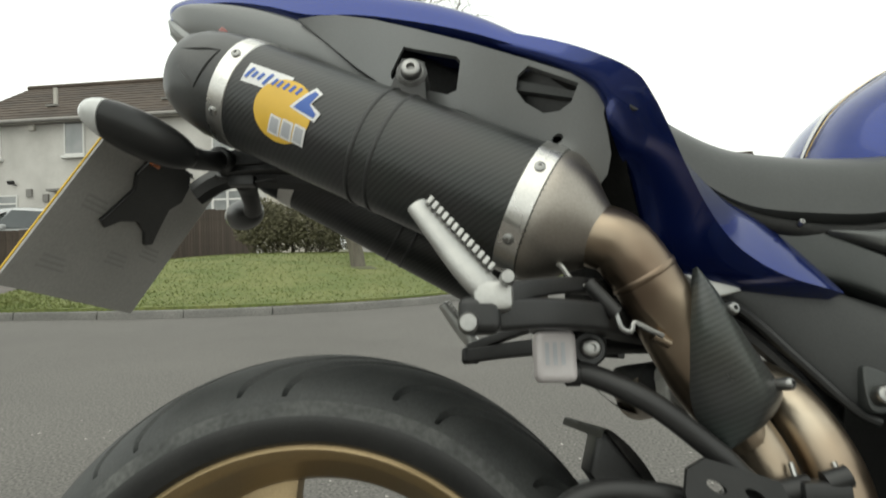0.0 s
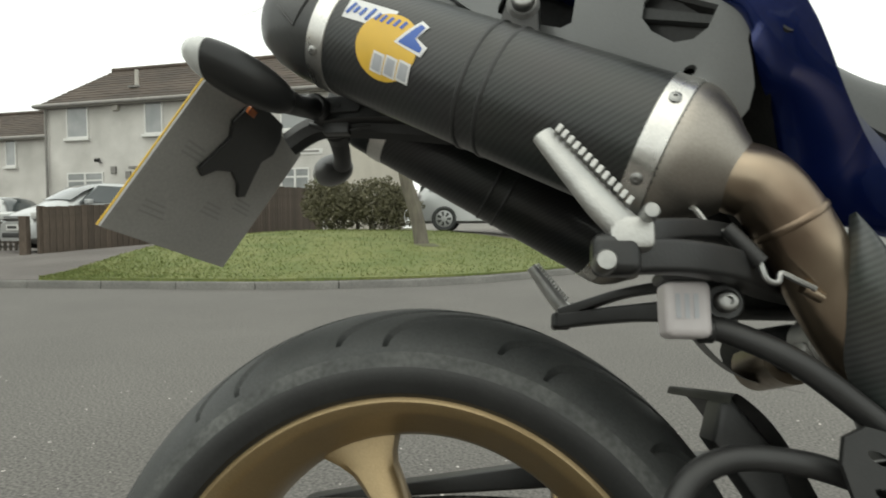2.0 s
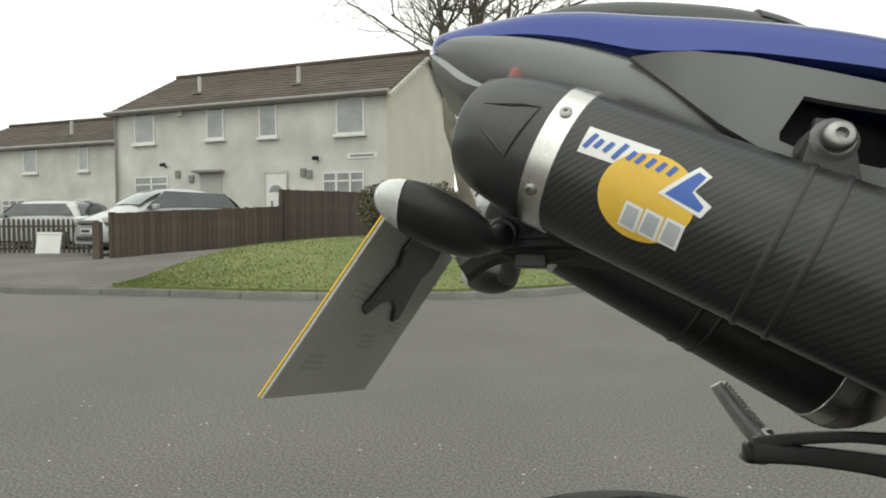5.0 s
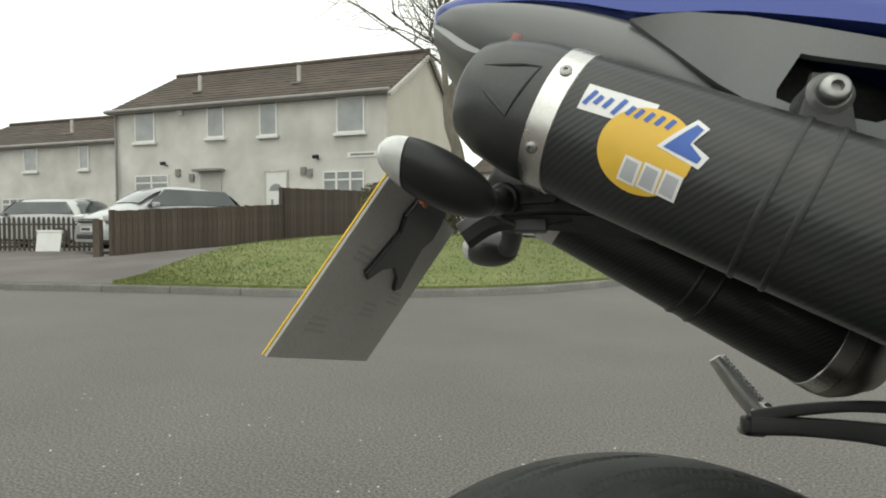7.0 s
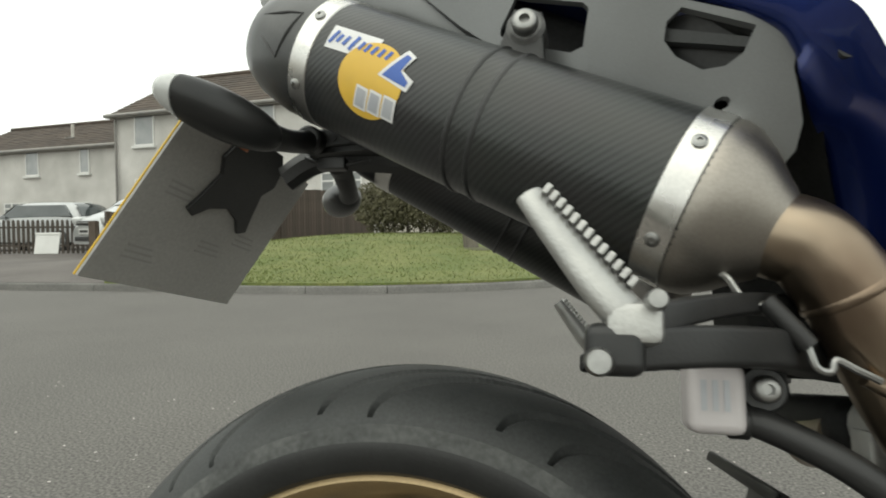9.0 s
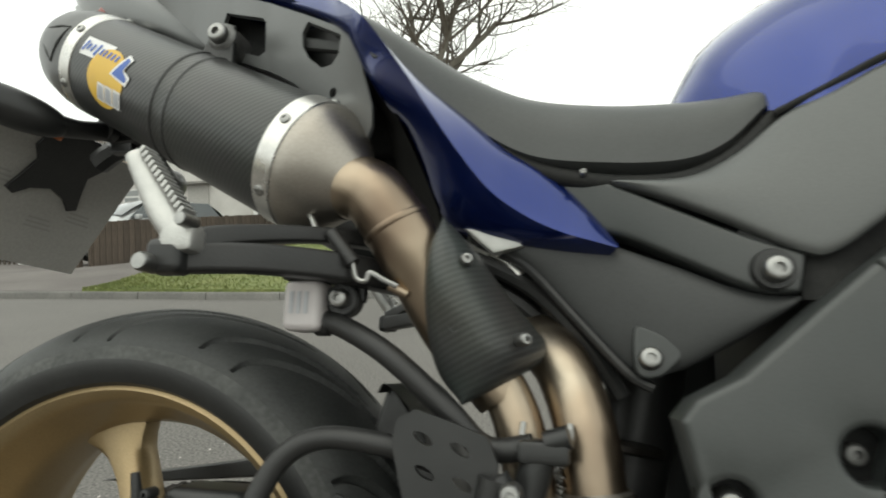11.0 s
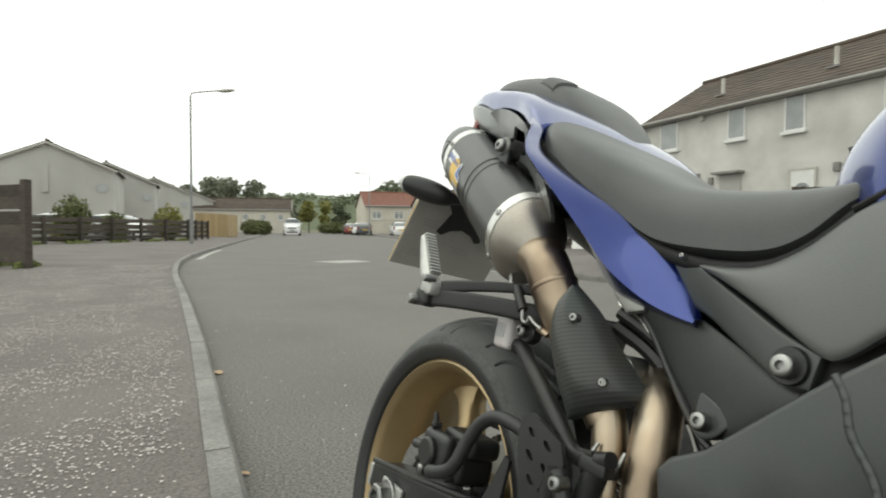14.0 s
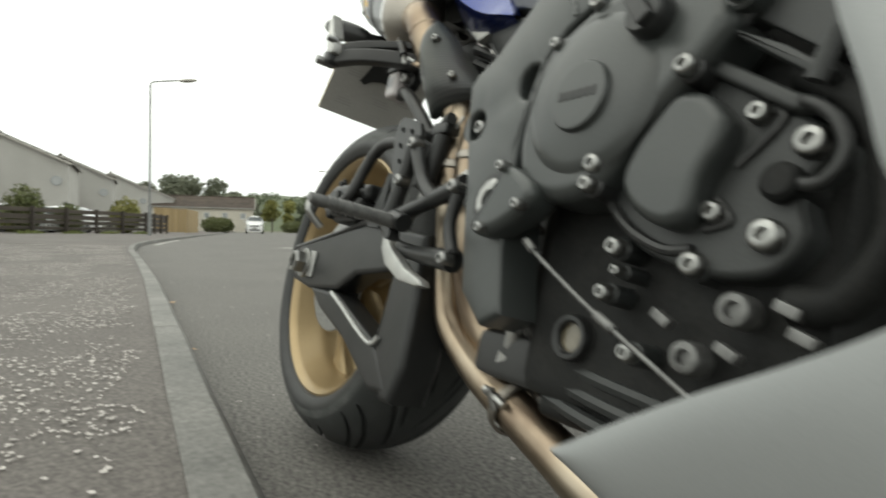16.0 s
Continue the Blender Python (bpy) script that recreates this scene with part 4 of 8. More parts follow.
for k, (x, y, h) in enumerate(((-140, -25, 10.5), (-136, -20, 9.5), (-138, -15, 11.5), (-133, -11, 11.8), (-135, -6, 11.0), (-131, -2, 8.5), (-138, -30, 9.5), (-128, -34, 8.5), (-134, 1.5, 7.5))):
    crowned_tree((x, y, 0), h, h * 0.42, M_LEAF_HAZE, "dark pine far behind the roofs", 20 + k, 1300, 0.42)
for k, (x, y, h, mm) in enumerate(((-92, 16, 8.5, M_LEAF_DARK), (-96, 21, 9.5, M_LEAF_DARK), (-88, 22, 8, M_LEAF_DARK), (-104, 4.5, 5.5, M_LEAF_YELLOW), (-108, 7.5, 5.5, M_LEAF_YELLOW), (-110, 10.5, 5, M_LEAF_DARK))):
    crowned_tree((x, y, 0), h, h * 0.45, mm, "broad tree beside the far end of the street", 40 + k, 1300, 0.32)
for k, (x, y, z, r, mm) in enumerate(((-26.6, -7.6, 1.5, 0.85, M_LEAF), (-32.2, -4.9, 1.4, 0.85, M_LEAF_YELLOW), (-30, -6.9, 1.1, 0.7, M_LEAF), (-62.2, -2.5, 1.2, 1.3, M_LEAF), (-64, -1.6, 1.2, 1.2, M_LEAF), (-24.5, -9.5, 1.0, 0.8, M_LEAF), (-29, -8.6, 0.9, 0.8, M_LEAF_YELLOW), (-82, 7.5, 1.2, 1.8, M_LEAF), (-78, 9.2, 1.0, 1.5, M_LEAF_DARK), (-86, 6.5, 1.2, 1.6, M_LEAF))):
    b = thing("bush", "leafy garden shrub beside the footway", "bush", group="garden shrubs")
    leaf_cloud("foliage", [(x, y, z * 0.7, r, r, z * 0.75), (x + 0.4 * r, y + 0.3 * r, z * 0.6, r * 0.7, r * 0.7, z * 0.6)], 2200, 0.06 * r + 0.03, mm, b, seed=60 + k)
    part("stems", join(*[tube([(x, y, -0.05), (x + 0.3 * q, y + 0.2, z)], 0.03, seg=5, n=3) for q in (-1, 0, 1)]), M_TWIG, b)
gutter_weeds = leaf_cloud("gutter_weeds", [(-0.22, 1.055, 0.003, 0.03, 0.012, 0.006), (-0.06, 1.095, 0.003, 0.025, 0.012, 0.006), (0.08, 1.125, 0.003, 0.03, 0.010, 0.006), (0.2, 1.16, 0.003, 0.03, 0.010, 0.006), (-0.5, 0.985, 0.003, 0.03, 0.010, 0.005)], 260, 0.006, M_LEAF_YELLOW, seed=77)
tagged(gutter_weeds, "small yellowing weeds in the gutter at the kerb", "weeds", kind="stuff")
grass_foot = leaf_cloud("weeds", [(-9.31 - 0.341 * k, -2.83 - 0.493 * k, 0.13, 0.5, 0.10, 0.09) for k in range(10)], 5000, 0.03, M_BLADE, seed=90)
tagged(grass_foot, "rough grass along the foot of the dark fence", "grass", kind="stuff")
grass_foot = leaf_cloud("weeds", [(-23 - 2 * k, -7.8 + 0.95 * k, 0.12, 1.3, 0.3, 0.09) for k in range(5)], 3500, 0.06, M_BLADE, seed=91)
tagged(grass_foot, "rough grass along the low fence", "grass", kind="stuff")

# wooded rise at the end of the view
rows = []
for i in range(60):
    y = -260 + 10 * i
    top = 15 + 3.5 * noise.noise(V((y * 0.02, 3, 0))) + 1.8 * noise.noise(V((y * 0.09, 5, 0)))
    rows.append([(-330 - 15 * k, y, 1.55 * top * (1 - (1 - k / 6) ** 2)) for k in range(7)])
tagged(part("wooded_hill", grid_bm(rows), M_LEAF_DARK, None), "dark wooded rise beyond the houses", "hill", kind="structure")
hill_trees = leaf_cloud("far_wood", [(-335 - 12 * (k % 5), -250 + 6.0 * k, 15 + 5.0 * (k % 5) / 4 + 2.5 * noise.noise(V((k * 0.7, 1, 0))), 8, 5, 4.5) for k in range(95)], 14000, 0.9, M_LEAF_DARK, seed=95)
tagged(hill_trees, "crowns of a far wood", "wood", kind="stuff")


# ---- street furniture ----
def street_lamp(at, h, ang, reach, label):
    root = thing("street_lamp", label, "lamp post", Matrix.Translation(at) @ Matrix.Rotation(radians(ang), 4, "Z"), group="street lamps")
    part("base", rod((0, 0, 0), (0, 0, 1.2), 0.075, 0.075, seg=14), M_GALV, root)
    part("column", rod((0, 0, 1.19), (0, 0, h), 0.048, 0.04, seg=14), M_GALV, root)
    part("arm", tube([(0, 0, h - 0.05), (0.05, 0, h + 0.10), (0.3, 0, h + 0.16), (reach, 0, h + 0.24)], 0.03, seg=10, n=16), M_GALV, root)
    part("lantern", hull_lamp(reach, h), M_FASCIA, root, "pale grey lantern head")
    return root


def hull_lamp(x, h):
    bm = bmesh.new()
    bmesh.ops.create_uvsphere(bm, u_segments=20, v_segments=12, radius=1)
    bm.transform(pose(x + 0.25, 0, h + 0.24, 0, -4, 0) @ Matrix.Diagonal((0.36, 0.13, 0.075, 1)))
    return bm


street_lamp((-24.7, -2.66, 0.1), 6.0, 78, 1.2, "tall galvanised street lamp with a curved arm on the footway")
street_lamp((-58.2, 9.0, 0.1), 6.0, 250, 1.0, "galvanised street lamp farther along the street")


# ---- vehicles ----
def car(label, m, ln, w, h, paint, kind="hatch", back=False):
    """A parked car: shaped body, glass, wheels with tyres and rims, lamps and mirrors; x forwards, the origin between the wheels."""
    root = thing("car" if kind != "van" else "van", label, "car" if kind != "van" else "van", m, group="parked vehicles")
    if kind == "hatch":
        deck = [(0.0, 0.40), (0.025, 0.50), (0.09, 0.58), (0.18, 0.67), (0.31, 0.87), (0.43, 0.975), (0.55, 1.0), (0.70, 0.985), (0.84, 0.91), (0.94, 0.72), (1.0, 0.50)]
    elif kind == "estate":
        deck = [(0.0, 0.48), (0.03, 0.58), (0.20, 0.64), (0.30, 0.68), (0.42, 0.95), (0.52, 1.0), (0.75, 1.0), (0.90, 0.95), (0.96, 0.70), (1.0, 0.50)]
    else:
        deck = [(0.0, 0.40), (0.03, 0.52), (0.13, 0.58), (0.22, 0.62), (0.33, 0.95), (0.42, 1.0), (0.80, 1.0), (0.95, 0.98), (0.985, 0.62), (1.0, 0.35)]
    n, mm = 44, 16
    top = spline([(a, 0, b) for a, b in deck], n)
    rows = []
    for p in top:
        x = ln * (0.5 - p.x)
        zt = h * p.z
        taper = 1 - 0.20 * abs(2 * p.x - 1) ** 4
        row = []
        for q in range(mm):
            a = math.pi * q / (mm - 1)
            y = w / 2 * taper * math.copysign(abs(math.cos(a)) ** 0.55, math.cos(a))
            s = abs(math.sin(a)) ** 0.55
            if zt > 0.66 * h:
                y *= 1 - 0.16 * max(0, (0.26 + (zt - 0.26) * s - 0.62 * h) / (0.38 * h))
            row.append((x, y, 0.26 + (zt - 0.26) * s))
        row += [(x, -w / 2 * taper * 0.9, 0.2), (x, w / 2 * taper * 0.9, 0.2)]
        rows.append(row)
    part("body", grid_bm(rows, close_v=True, caps=True), paint, root, smooth=50)
    g = [p for p in top if p.z > 0.70]
    x0, x1 = ln * (0.5 - g[0].x) - 0.05, ln * (0.5 - g[-1].x) + 0.10
    for sgn in (-1, 1):
        z0, z1 = h * 0.665, h * 0.93
        outl = [(x0 - 0.12, z0), (x0 - 0.75 * (z1 - z0) * 1.9, z1), (x1 + 0.45, z1), (x1 + 0.16, z0 + 0.05)]
        if kind == "van":
            outl = [(x0 - 0.12, z0), (x0 - 0.55, z1), (x0 - 1.25, z1), (x0 - 1.3, z0)]
        gl = slab(outl, sgn * (w / 2 - 0.115), sgn * (w / 2 - 0.03), bevel=0.012)
        for v in gl.verts:
            v.co.y -= sgn * 0.16 * w / 2 * max(0, (v.co.z - 0.62 * h) / (0.38 * h))
        part("side_window", gl, M_CAR_GLASS, root)
        part("mirror", moved(box(-0.06, 0.06, -0.1, 0.1, -0.06, 0.06, bevel=0.03, seg=3), pose(x0 - 0.25, sgn * (w / 2 + 0.06), h * 0.68)), paint, root)
        for xx in (ln * 0.31, -ln * 0.31):
            wh = part("wheel", lathe([(0.05, -0.02), (0.19, -0.012), (0.205, 0.0), (0.205, 0.17)], 28, pose(xx, sgn * (w / 2 - 0.01), 0.31, 90 * sgn, 0, 0)), M_CAR_SILVER, root)
            part("tyre", lathe([(0.205, 0.0), (0.215, -0.012), (0.27, -0.02), (0.305, 0.01), (0.31, 0.1), (0.3, 0.18), (0.205, 0.18)], 32, pose(xx, sgn * (w / 2 - 0.01), 0.31, 90 * sgn, 0, 0), closed=True), M_RUBBER, wh)
            for k in range(7):
                a = 2 * math.pi * k / 7
                part("rim_gap", moved(slab([(0.07, -0.018), (0.17, -0.035), (0.17, 0.035), (0.07, 0.018)], -0.004, 0.004, bevel=0), pose(xx, sgn * (w / 2 + 0.011), 0.31) @ Matrix.Rotation(a, 4, "Y")), M_BLACK, wh, smooth=0)
    # windscreen and rear glass
    for f0, f1, nm in ((0.0, 0.9, "windscreen"), (0.0, 0.9, "rear_window")):
        seq = [p for p in top if p.z > 0.69]
        seq = [p for p in seq if p.x < 0.5] if nm == "windscreen" else [p for p in seq if p.x > 0.8]
        if len(seq) < 3:
            continue
        seq = [q for q in seq if 0.70 < q.z < 0.965]
        rows = []
        for p in seq:
            yy = w / 2 * 0.80 * (1 - 0.14 * max(0, (h * p.z - 0.62 * h) / (0.38 * h)))
            x, z = ln * (0.5 - p.x), h * p.z + 0.012
            dx = 0.02 if nm == "windscreen" else -0.02
            rows.append([(x + dx - 0.10 * abs(k) ** 3 * (1 if nm == "windscreen" else -1) * 0.5, yy * k, z - 0.03 * abs(k) ** 3) for k in (-1, -0.66, -0.33, 0, 0.33, 0.66, 1)])
        part(nm, grid_bm(rows), M_CAR_GLASS, root)
    fx, bx = ln / 2, -ln / 2
    for sgn in (-1, 1):
        part("headlight", moved(box(-0.16, 0.05, -0.16, 0.16, -0.08, 0.09, bevel=0.05, seg=3), pose(fx - 0.10, sgn * (w / 2 - 0.24), 0.47 * h, 0, 12, -sgn * 22)), M_LENS, root)
        part("tail_light", moved(box(-0.06, 0.05, -0.09, 0.09, -0.16, 0.16, bevel=0.03, seg=3), pose(bx + 0.12, sgn * (w / 2 - 0.17), 0.56 * h)), M_RED, root)
    part("grille", box(fx - 0.12, fx + 0.03, -0.42, 0.42, 0.40 * h, 0.47 * h, bevel=0.02), M_BLACK, root)
    part("grille_bar", box(fx - 0.05, fx + 0.045, -0.36, 0.36, 0.43 * h, 0.45 * h, bevel=0.006), M_STEEL, root)
    part("lower_grille", box(fx - 0.12, fx + 0.02, -0.55, 0.55, 0.17 * h, 0.24 * h, bevel=0.02), M_BLACK, root)
    part("number_plate", box(fx - 0.02, fx + 0.05, -0.26, 0.26, 0.275 * h, 0.35 * h, bevel=0.004), M_UPVC, root)
    part("plate_bar", box(fx + 0.051, fx + 0.053, -0.21, 0.21, 0.295 * h, 0.335 * h), M_BLACK, root, smooth=0)
    part("rear_plate", box(bx - 0.05, bx + 0.05, -0.26, 0.26, 0.40 * h, 0.47 * h, bevel=0.004), M_YELLOW_STICKER, root)
    part("bumper", box(bx - 0.03, bx + 0.12, -w / 2 + 0.12, w / 2 - 0.12, 0.22 * h, 0.34 * h, bevel=0.04, seg=3), paint, root)
    return root


car("silver hatchback parked on the drive behind the fence", pose(-12.75, 11.60, 0.22, 0, 0, 262), 3.95, 1.72, 1.6, M_CAR_SILVER)
car("dark estate car parked behind the picket fence", pose(-19.0, 11.9, 0.15, 0, 0, 200), 4.3, 1.72, 1.48, M_CAR_SILVER, "estate")
car("silver estate car parked beside the lawn, rear towards the hedge", pose(-3.6, 15.6, rise(-4.5, 15) - 0.02, 0, 0, 18), 4.4, 1.75, 1.45, M_CAR_SILVER, "estate")
car("white van parked far along the road", pose(-63.3, 1.5, 0.0, 0, 0, 0), 4.1, 1.75, 1.82, M_CAR_WHITE, "van")
car("silver car parked behind the low fence", pose(-30.2, -9.2, 0.0, 0, 0, 60), 4.1, 1.7, 1.42, M_CAR_SILVER)
car("white hatchback parked behind the low fence", pose(-33.2, -7.6, 0.0, 0, 0, 70), 4.0, 1.7, 1.46, M_CAR_WHITE)
car("silver people carrier parked on the far side", pose(-48.5, 12.6, 0.1, 0, 0, 200), 4.4, 1.8, 1.7, M_CAR_SILVER, "estate")
for k, (x, y, pt) in enumerate(((-66, 9.4, M_CAR_DARK), (-72, 9.4, M_CAR_WHITE), (-78, 9.0, M_RED), (-58, 12.0, M_CAR_WHITE))):
    car("small car parked in the row along the far kerb", pose(x, y, 0.02, 0, 0, 175), 4.1, 1.7, 1.45, pt)

# ---- houses down the street ----
for k, (x, y) in enumerate(((-45.1, -19.1), (-58.6, -19.0), (-75.5, -18.4), (-95, -18.0))):
    hh = house("house", Matrix(((-0.985, -0.17, 0, x), (0.17 * -1, 0.985, 0, y), (0, 0, 1, 0), (0, 0, 0, 1))), 9.5, 8.1, 0.0, 5.0, 1.75, M_HARL_GREY, M_TILE,
               "grey rendered house seen gable-on beyond the fences", [(3, 3.6, 1.0, 1.1, 1), (6, 3.6, 1.0, 1.1, 1)])
    part("round_window", lathe([(0.02, 0), (0.35, 0), (0.35, 0.03)], 20, pose(-0.05, 7.4, 3.6, 0, -90, 0)), M_PANE, hh)
    part("chimney_flue", box(-0.12, -0.003, 3.7, 4.1, 3.2, 5.2), M_HARL_GREY, hh, smooth=0)
house("house", Matrix(((-0.985, -0.17, 0, -21.5), (-0.17, 0.985, 0, -21.9), (0, 0, 1, 0), (0, 0, 0, 1))), 9.0, 10.2, 0.0, 4.75, 1.9, M_HARL_CREAM, M_TILE,
      "cream two-storey house at the near end of the row", [(3, 3.6, 1.0, 1.1, 1)])
house("house", Matrix(((0, -1, 0, -95.2), (-1, 0, 0, 1.4), (0, 0, 1, 0), (0, 0, 0, 1))), 14.5, 7.0, 0.0, 3.7, 1.75, M_HARL_CREAM, M_TILE,
      "low cream terrace closing the street", [(1.5 + 2.6 * k, 2.5, 0.8, 0.9, 1) for k in range(5)])
house("house", Matrix(((0.05, -1, 0, -78), (-1, -0.05, 0, 20.5), (0, 0, 1, 0), (0, 0, 0, 1))), 9.5, 7.5, 0.0, 3.9, 1.9, M_HARL_CREAM, M_TILE_RED,
      "pale house with a red tiled roof", [(2 + 3 * k, 2.6, 1.2, 1.0, 2) for k in range(3)])
house("house", Matrix(((0.05, -1, 0, -62), (-1, -0.05, 0, 24.5), (0, 0, 1, 0), (0, 0, 0, 1))), 8.5, 7.5, 0.0, 3.6, 1.6, M_HARL_CREAM, M_TILE,
      "pale bungalow behind the far fence", [(2 + 3 * k, 2.3, 1.2, 1.0, 2) for k in range(2)])

# ---- the motorcycle: x forwards, y to its left, z up its middle plane; leaning on its side stand ----
BIKE = Matrix(((0.967, -0.248, -0.0586, 0.6091), (0.2548, 0.9411, 0.2224, 1.4355), (0.0, -0.230, 0.9732, 0.0013), (0, 0, 0, 1)))
bike = thing("motorcycle", "blue and grey sports motorcycle with gold wheels, parked at the kerb", "motorcycle", BIKE)


def bp(name, bm, material, parent=None, label="", smooth=40):
    return part(name, bm, material, parent or bike, label, smooth)


def bolt(p, d, r, parent=None, depth=0.008, material=None, washer=True):
    """A socket-head bolt: washer, rounded head and hexagon socket."""
    d = V(d).normalized()
    p = V(p)
    r *= 0.8
    prof = [(r * 0.98, -depth * 0.6), (r, 0), (r, depth * 0.55), (r * 0.90, depth * 0.86), (r * 0.72, depth), (r * 0.40, depth * 1.02), (r * 0.36, depth * 0.5), (0.0004, depth * 0.48)]
    ob = bp("bolt", lathe(prof, 18, axis_pose(p, d)), material or M_STEEL, parent)
    return ob


WC = V((0, 0, 0.308))

# ---- rear wheel ----
def turn_y(profile, seg=96, closed=True):
    """A ring turned round the wheel's axle: (radius, y)."""
    bm = lathe([(r, y) for r, y in profile], seg, None, closed)
    bm.transform(Matrix.Translation(WC) @ Matrix.Rotation(radians(-90), 4, "X"))
    return bm


rim_prof = [(0.2265, -0.084), (0.2265, -0.079), (0.219, -0.075), (0.219, -0.060), (0.203, -0.046), (0.200, 0.0), (0.203, 0.046), (0.219, 0.060), (0.219, 0.075), (0.2265, 0.079), (0.2265, 0.084),
            (0.221, 0.086), (0.211, 0.078), (0.206, 0.058), (0.193, 0.040), (0.187, 0.018), (0.187, -0.018), (0.193, -0.040), (0.206, -0.058), (0.209, -0.072), (0.214, -0.080), (0.221, -0.0865)]
wheel = bp("rear_wheel", turn_y(rim_prof, 128), M_GOLD, label="gold-painted cast alloy wheel")


def spoke(angle):
    rows = []
    for i in range(15):
        u = i / 14
        r = 0.035 + 0.158 * u
        a = angle - radians(24) * (1 - u) ** 1.2
        w = 0.027 - 0.011 * math.sin(math.pi * min(u * 1.1, 1)) + 0.020 * max(0, u - 0.82) / 0.18
        d = 0.018 + 0.008 * (1 - u)
        y0 = -0.030 * (1 - u) ** 1.5 - 0.006
        c, t = V((math.cos(a), 0, math.sin(a))), V((-math.sin(a), 0, math.cos(a)))
        row = []
        for k in range(12):
            b = 2 * math.pi * k / 12
            cs, sn = math.cos(b), math.sin(b)
            row.append(WC + c * r + t * w * math.copysign(abs(cs) ** 0.7, cs) + V((0, y0 + d * math.copysign(abs(sn) ** 0.7, sn), 0)))
        rows.append(row)
    return grid_bm(rows, close_v=True, caps=True)


for k in range(5):
    bp("spoke", spoke(radians(110 + 72 * k)), M_GOLD, wheel)
bp("hub", turn_y([(0.012, -0.075), (0.03, -0.075), (0.042, -0.06), (0.048, -0.03), (0.05, 0.03), (0.045, 0.06), (0.03, 0.075), (0.012, 0.075)], 48), M_GOLD, wheel)
disc = bp("brake_disc", turn_y([(0.075, -0.083), (0.108, -0.083), (0.110, -0.0805), (0.108, -0.078), (0.075, -0.078)], 72), M_STEEL, wheel)
bp("disc_carrier", turn_y([(0.03, -0.082), (0.074, -0.081), (0.074, -0.074), (0.03, -0.074)], 40), M_BLACK_ALLOY, disc)


def tyre_bm():
    """The tyre's skin with its curved grooves cut in."""
    na, ns = 2200, 120
    rt, half = 0.0965, 0.0965
    prof = []
    for j in range(ns):
        s = -1 + 2 * j / (ns - 1)
        y = half * s
        ang = s * radians(80)
        y = 0.0965 * math.sin(ang) / math.sin(radians(80))
        z = 0.308 - 0.058 * (1 - math.cos(ang)) / (1 - math.cos(radians(80)))
        prof.append((y, z))
    prof = np.array(prof)
    th = np.linspace(0, 2 * np.pi, na, endpoint=False)
    S = np.linspace(-1, 1, ns)
    depth = np.zeros((na, ns))
    reps = 12
    pitch = 2 * np.pi * 0.308 / reps
    for side, phase in ((-1, 0.0), (1, 0.5)):
        a = np.abs(S)
        mask = (S * side) > 0
        ph = (th * reps / (2 * np.pi) + phase) % 1.0
        # each groove runs along the tread near the crown and turns across it towards the shoulder
        for (s0, s1, lean, shift) in ((0.05, 0.80, 1.15, 0.0), (0.12, 0.74, 0.95, 0.5)):
            t = (a - s0) / (s1 - s0)
            tc = np.clip(t, 0, 1)
            curve = shift + lean * (1 - (1 - tc) ** 2)
            d = ph[:, None] - curve[None, :]
            d = (d + 0.5) % 1.0 - 0.5
            slope = lean * 2 * (1 - tc) * pitch / ((s1 - s0) * 0.135)
            near_d = np.abs(d) * pitch / np.sqrt(1 + slope ** 2)[None, :]
            width = 0.0020 + 0.0026 * np.sin(np.pi * np.clip(tc, 0.04, 0.96)) ** 0.5
            g = np.clip((width[None, :] - near_d) / 0.0021, 0, 1)
            depth = np.maximum(depth, g * ((t > 0) & (t < 1) & mask)[None, :])
    rr = prof[None, :, 1] - depth * 0.0085 + 0 * th[:, None]
    X = rr * np.cos(th)[:, None]
    Z = rr * np.sin(th)[:, None] + 0.308
    Y = np.repeat(prof[None, :, 0], na, 0)
    verts = np.stack([X, Y, Z], -1).reshape(-1, 3)
    # side walls down to the rim
    rings = []
    for y, r in ((-0.0968, 0.245), (-0.0945, 0.236), (-0.090, 0.228), (-0.078, 0.221), (0.078, 0.221), (0.090, 0.228), (0.0945, 0.236), (0.0968, 0.245)):
        rings.append(np.stack([r * np.cos(th), np.full(na, y), r * np.sin(th) + 0.308], -1))
    allv = np.concatenate([verts] + rings)
    i = np.arange(na)
    i2 = (i + 1) % na
    faces = []
    for j in range(ns - 1):
        faces.append(np.stack([i * ns + j, i * ns + j + 1, i2 * ns + j + 1, i2 * ns + j], -1))
    base = na * ns

    def link(a0, b0):
        faces.append(np.stack([a0[i], b0[i], b0[i2], a0[i2]], -1))

    idx = [base + k * na + i for k in range(8)]
    link(i * ns, idx[0])
    for k in range(3):
        link(idx[k], idx[k + 1])
    link(i * ns + ns - 1, idx[7])
    for k in range(7, 4, -1):
        link(idx[k], idx[k - 1])
    me = bpy.data.meshes.new("tyre")
    me.from_pydata(allv.tolist(), [], np.concatenate(faces).tolist())
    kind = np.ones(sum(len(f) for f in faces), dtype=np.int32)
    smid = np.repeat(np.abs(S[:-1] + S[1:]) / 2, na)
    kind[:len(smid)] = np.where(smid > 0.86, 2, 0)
    me.polygons.foreach_set("material_index", kind)
    me.update()
    bm = bmesh.new()
    bm.from_mesh(me)
    bmesh.ops.recalc_face_normals(bm, faces=bm.faces)
    return bm


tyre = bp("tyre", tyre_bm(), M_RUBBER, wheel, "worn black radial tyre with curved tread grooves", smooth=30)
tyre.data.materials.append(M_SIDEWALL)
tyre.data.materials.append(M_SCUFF)

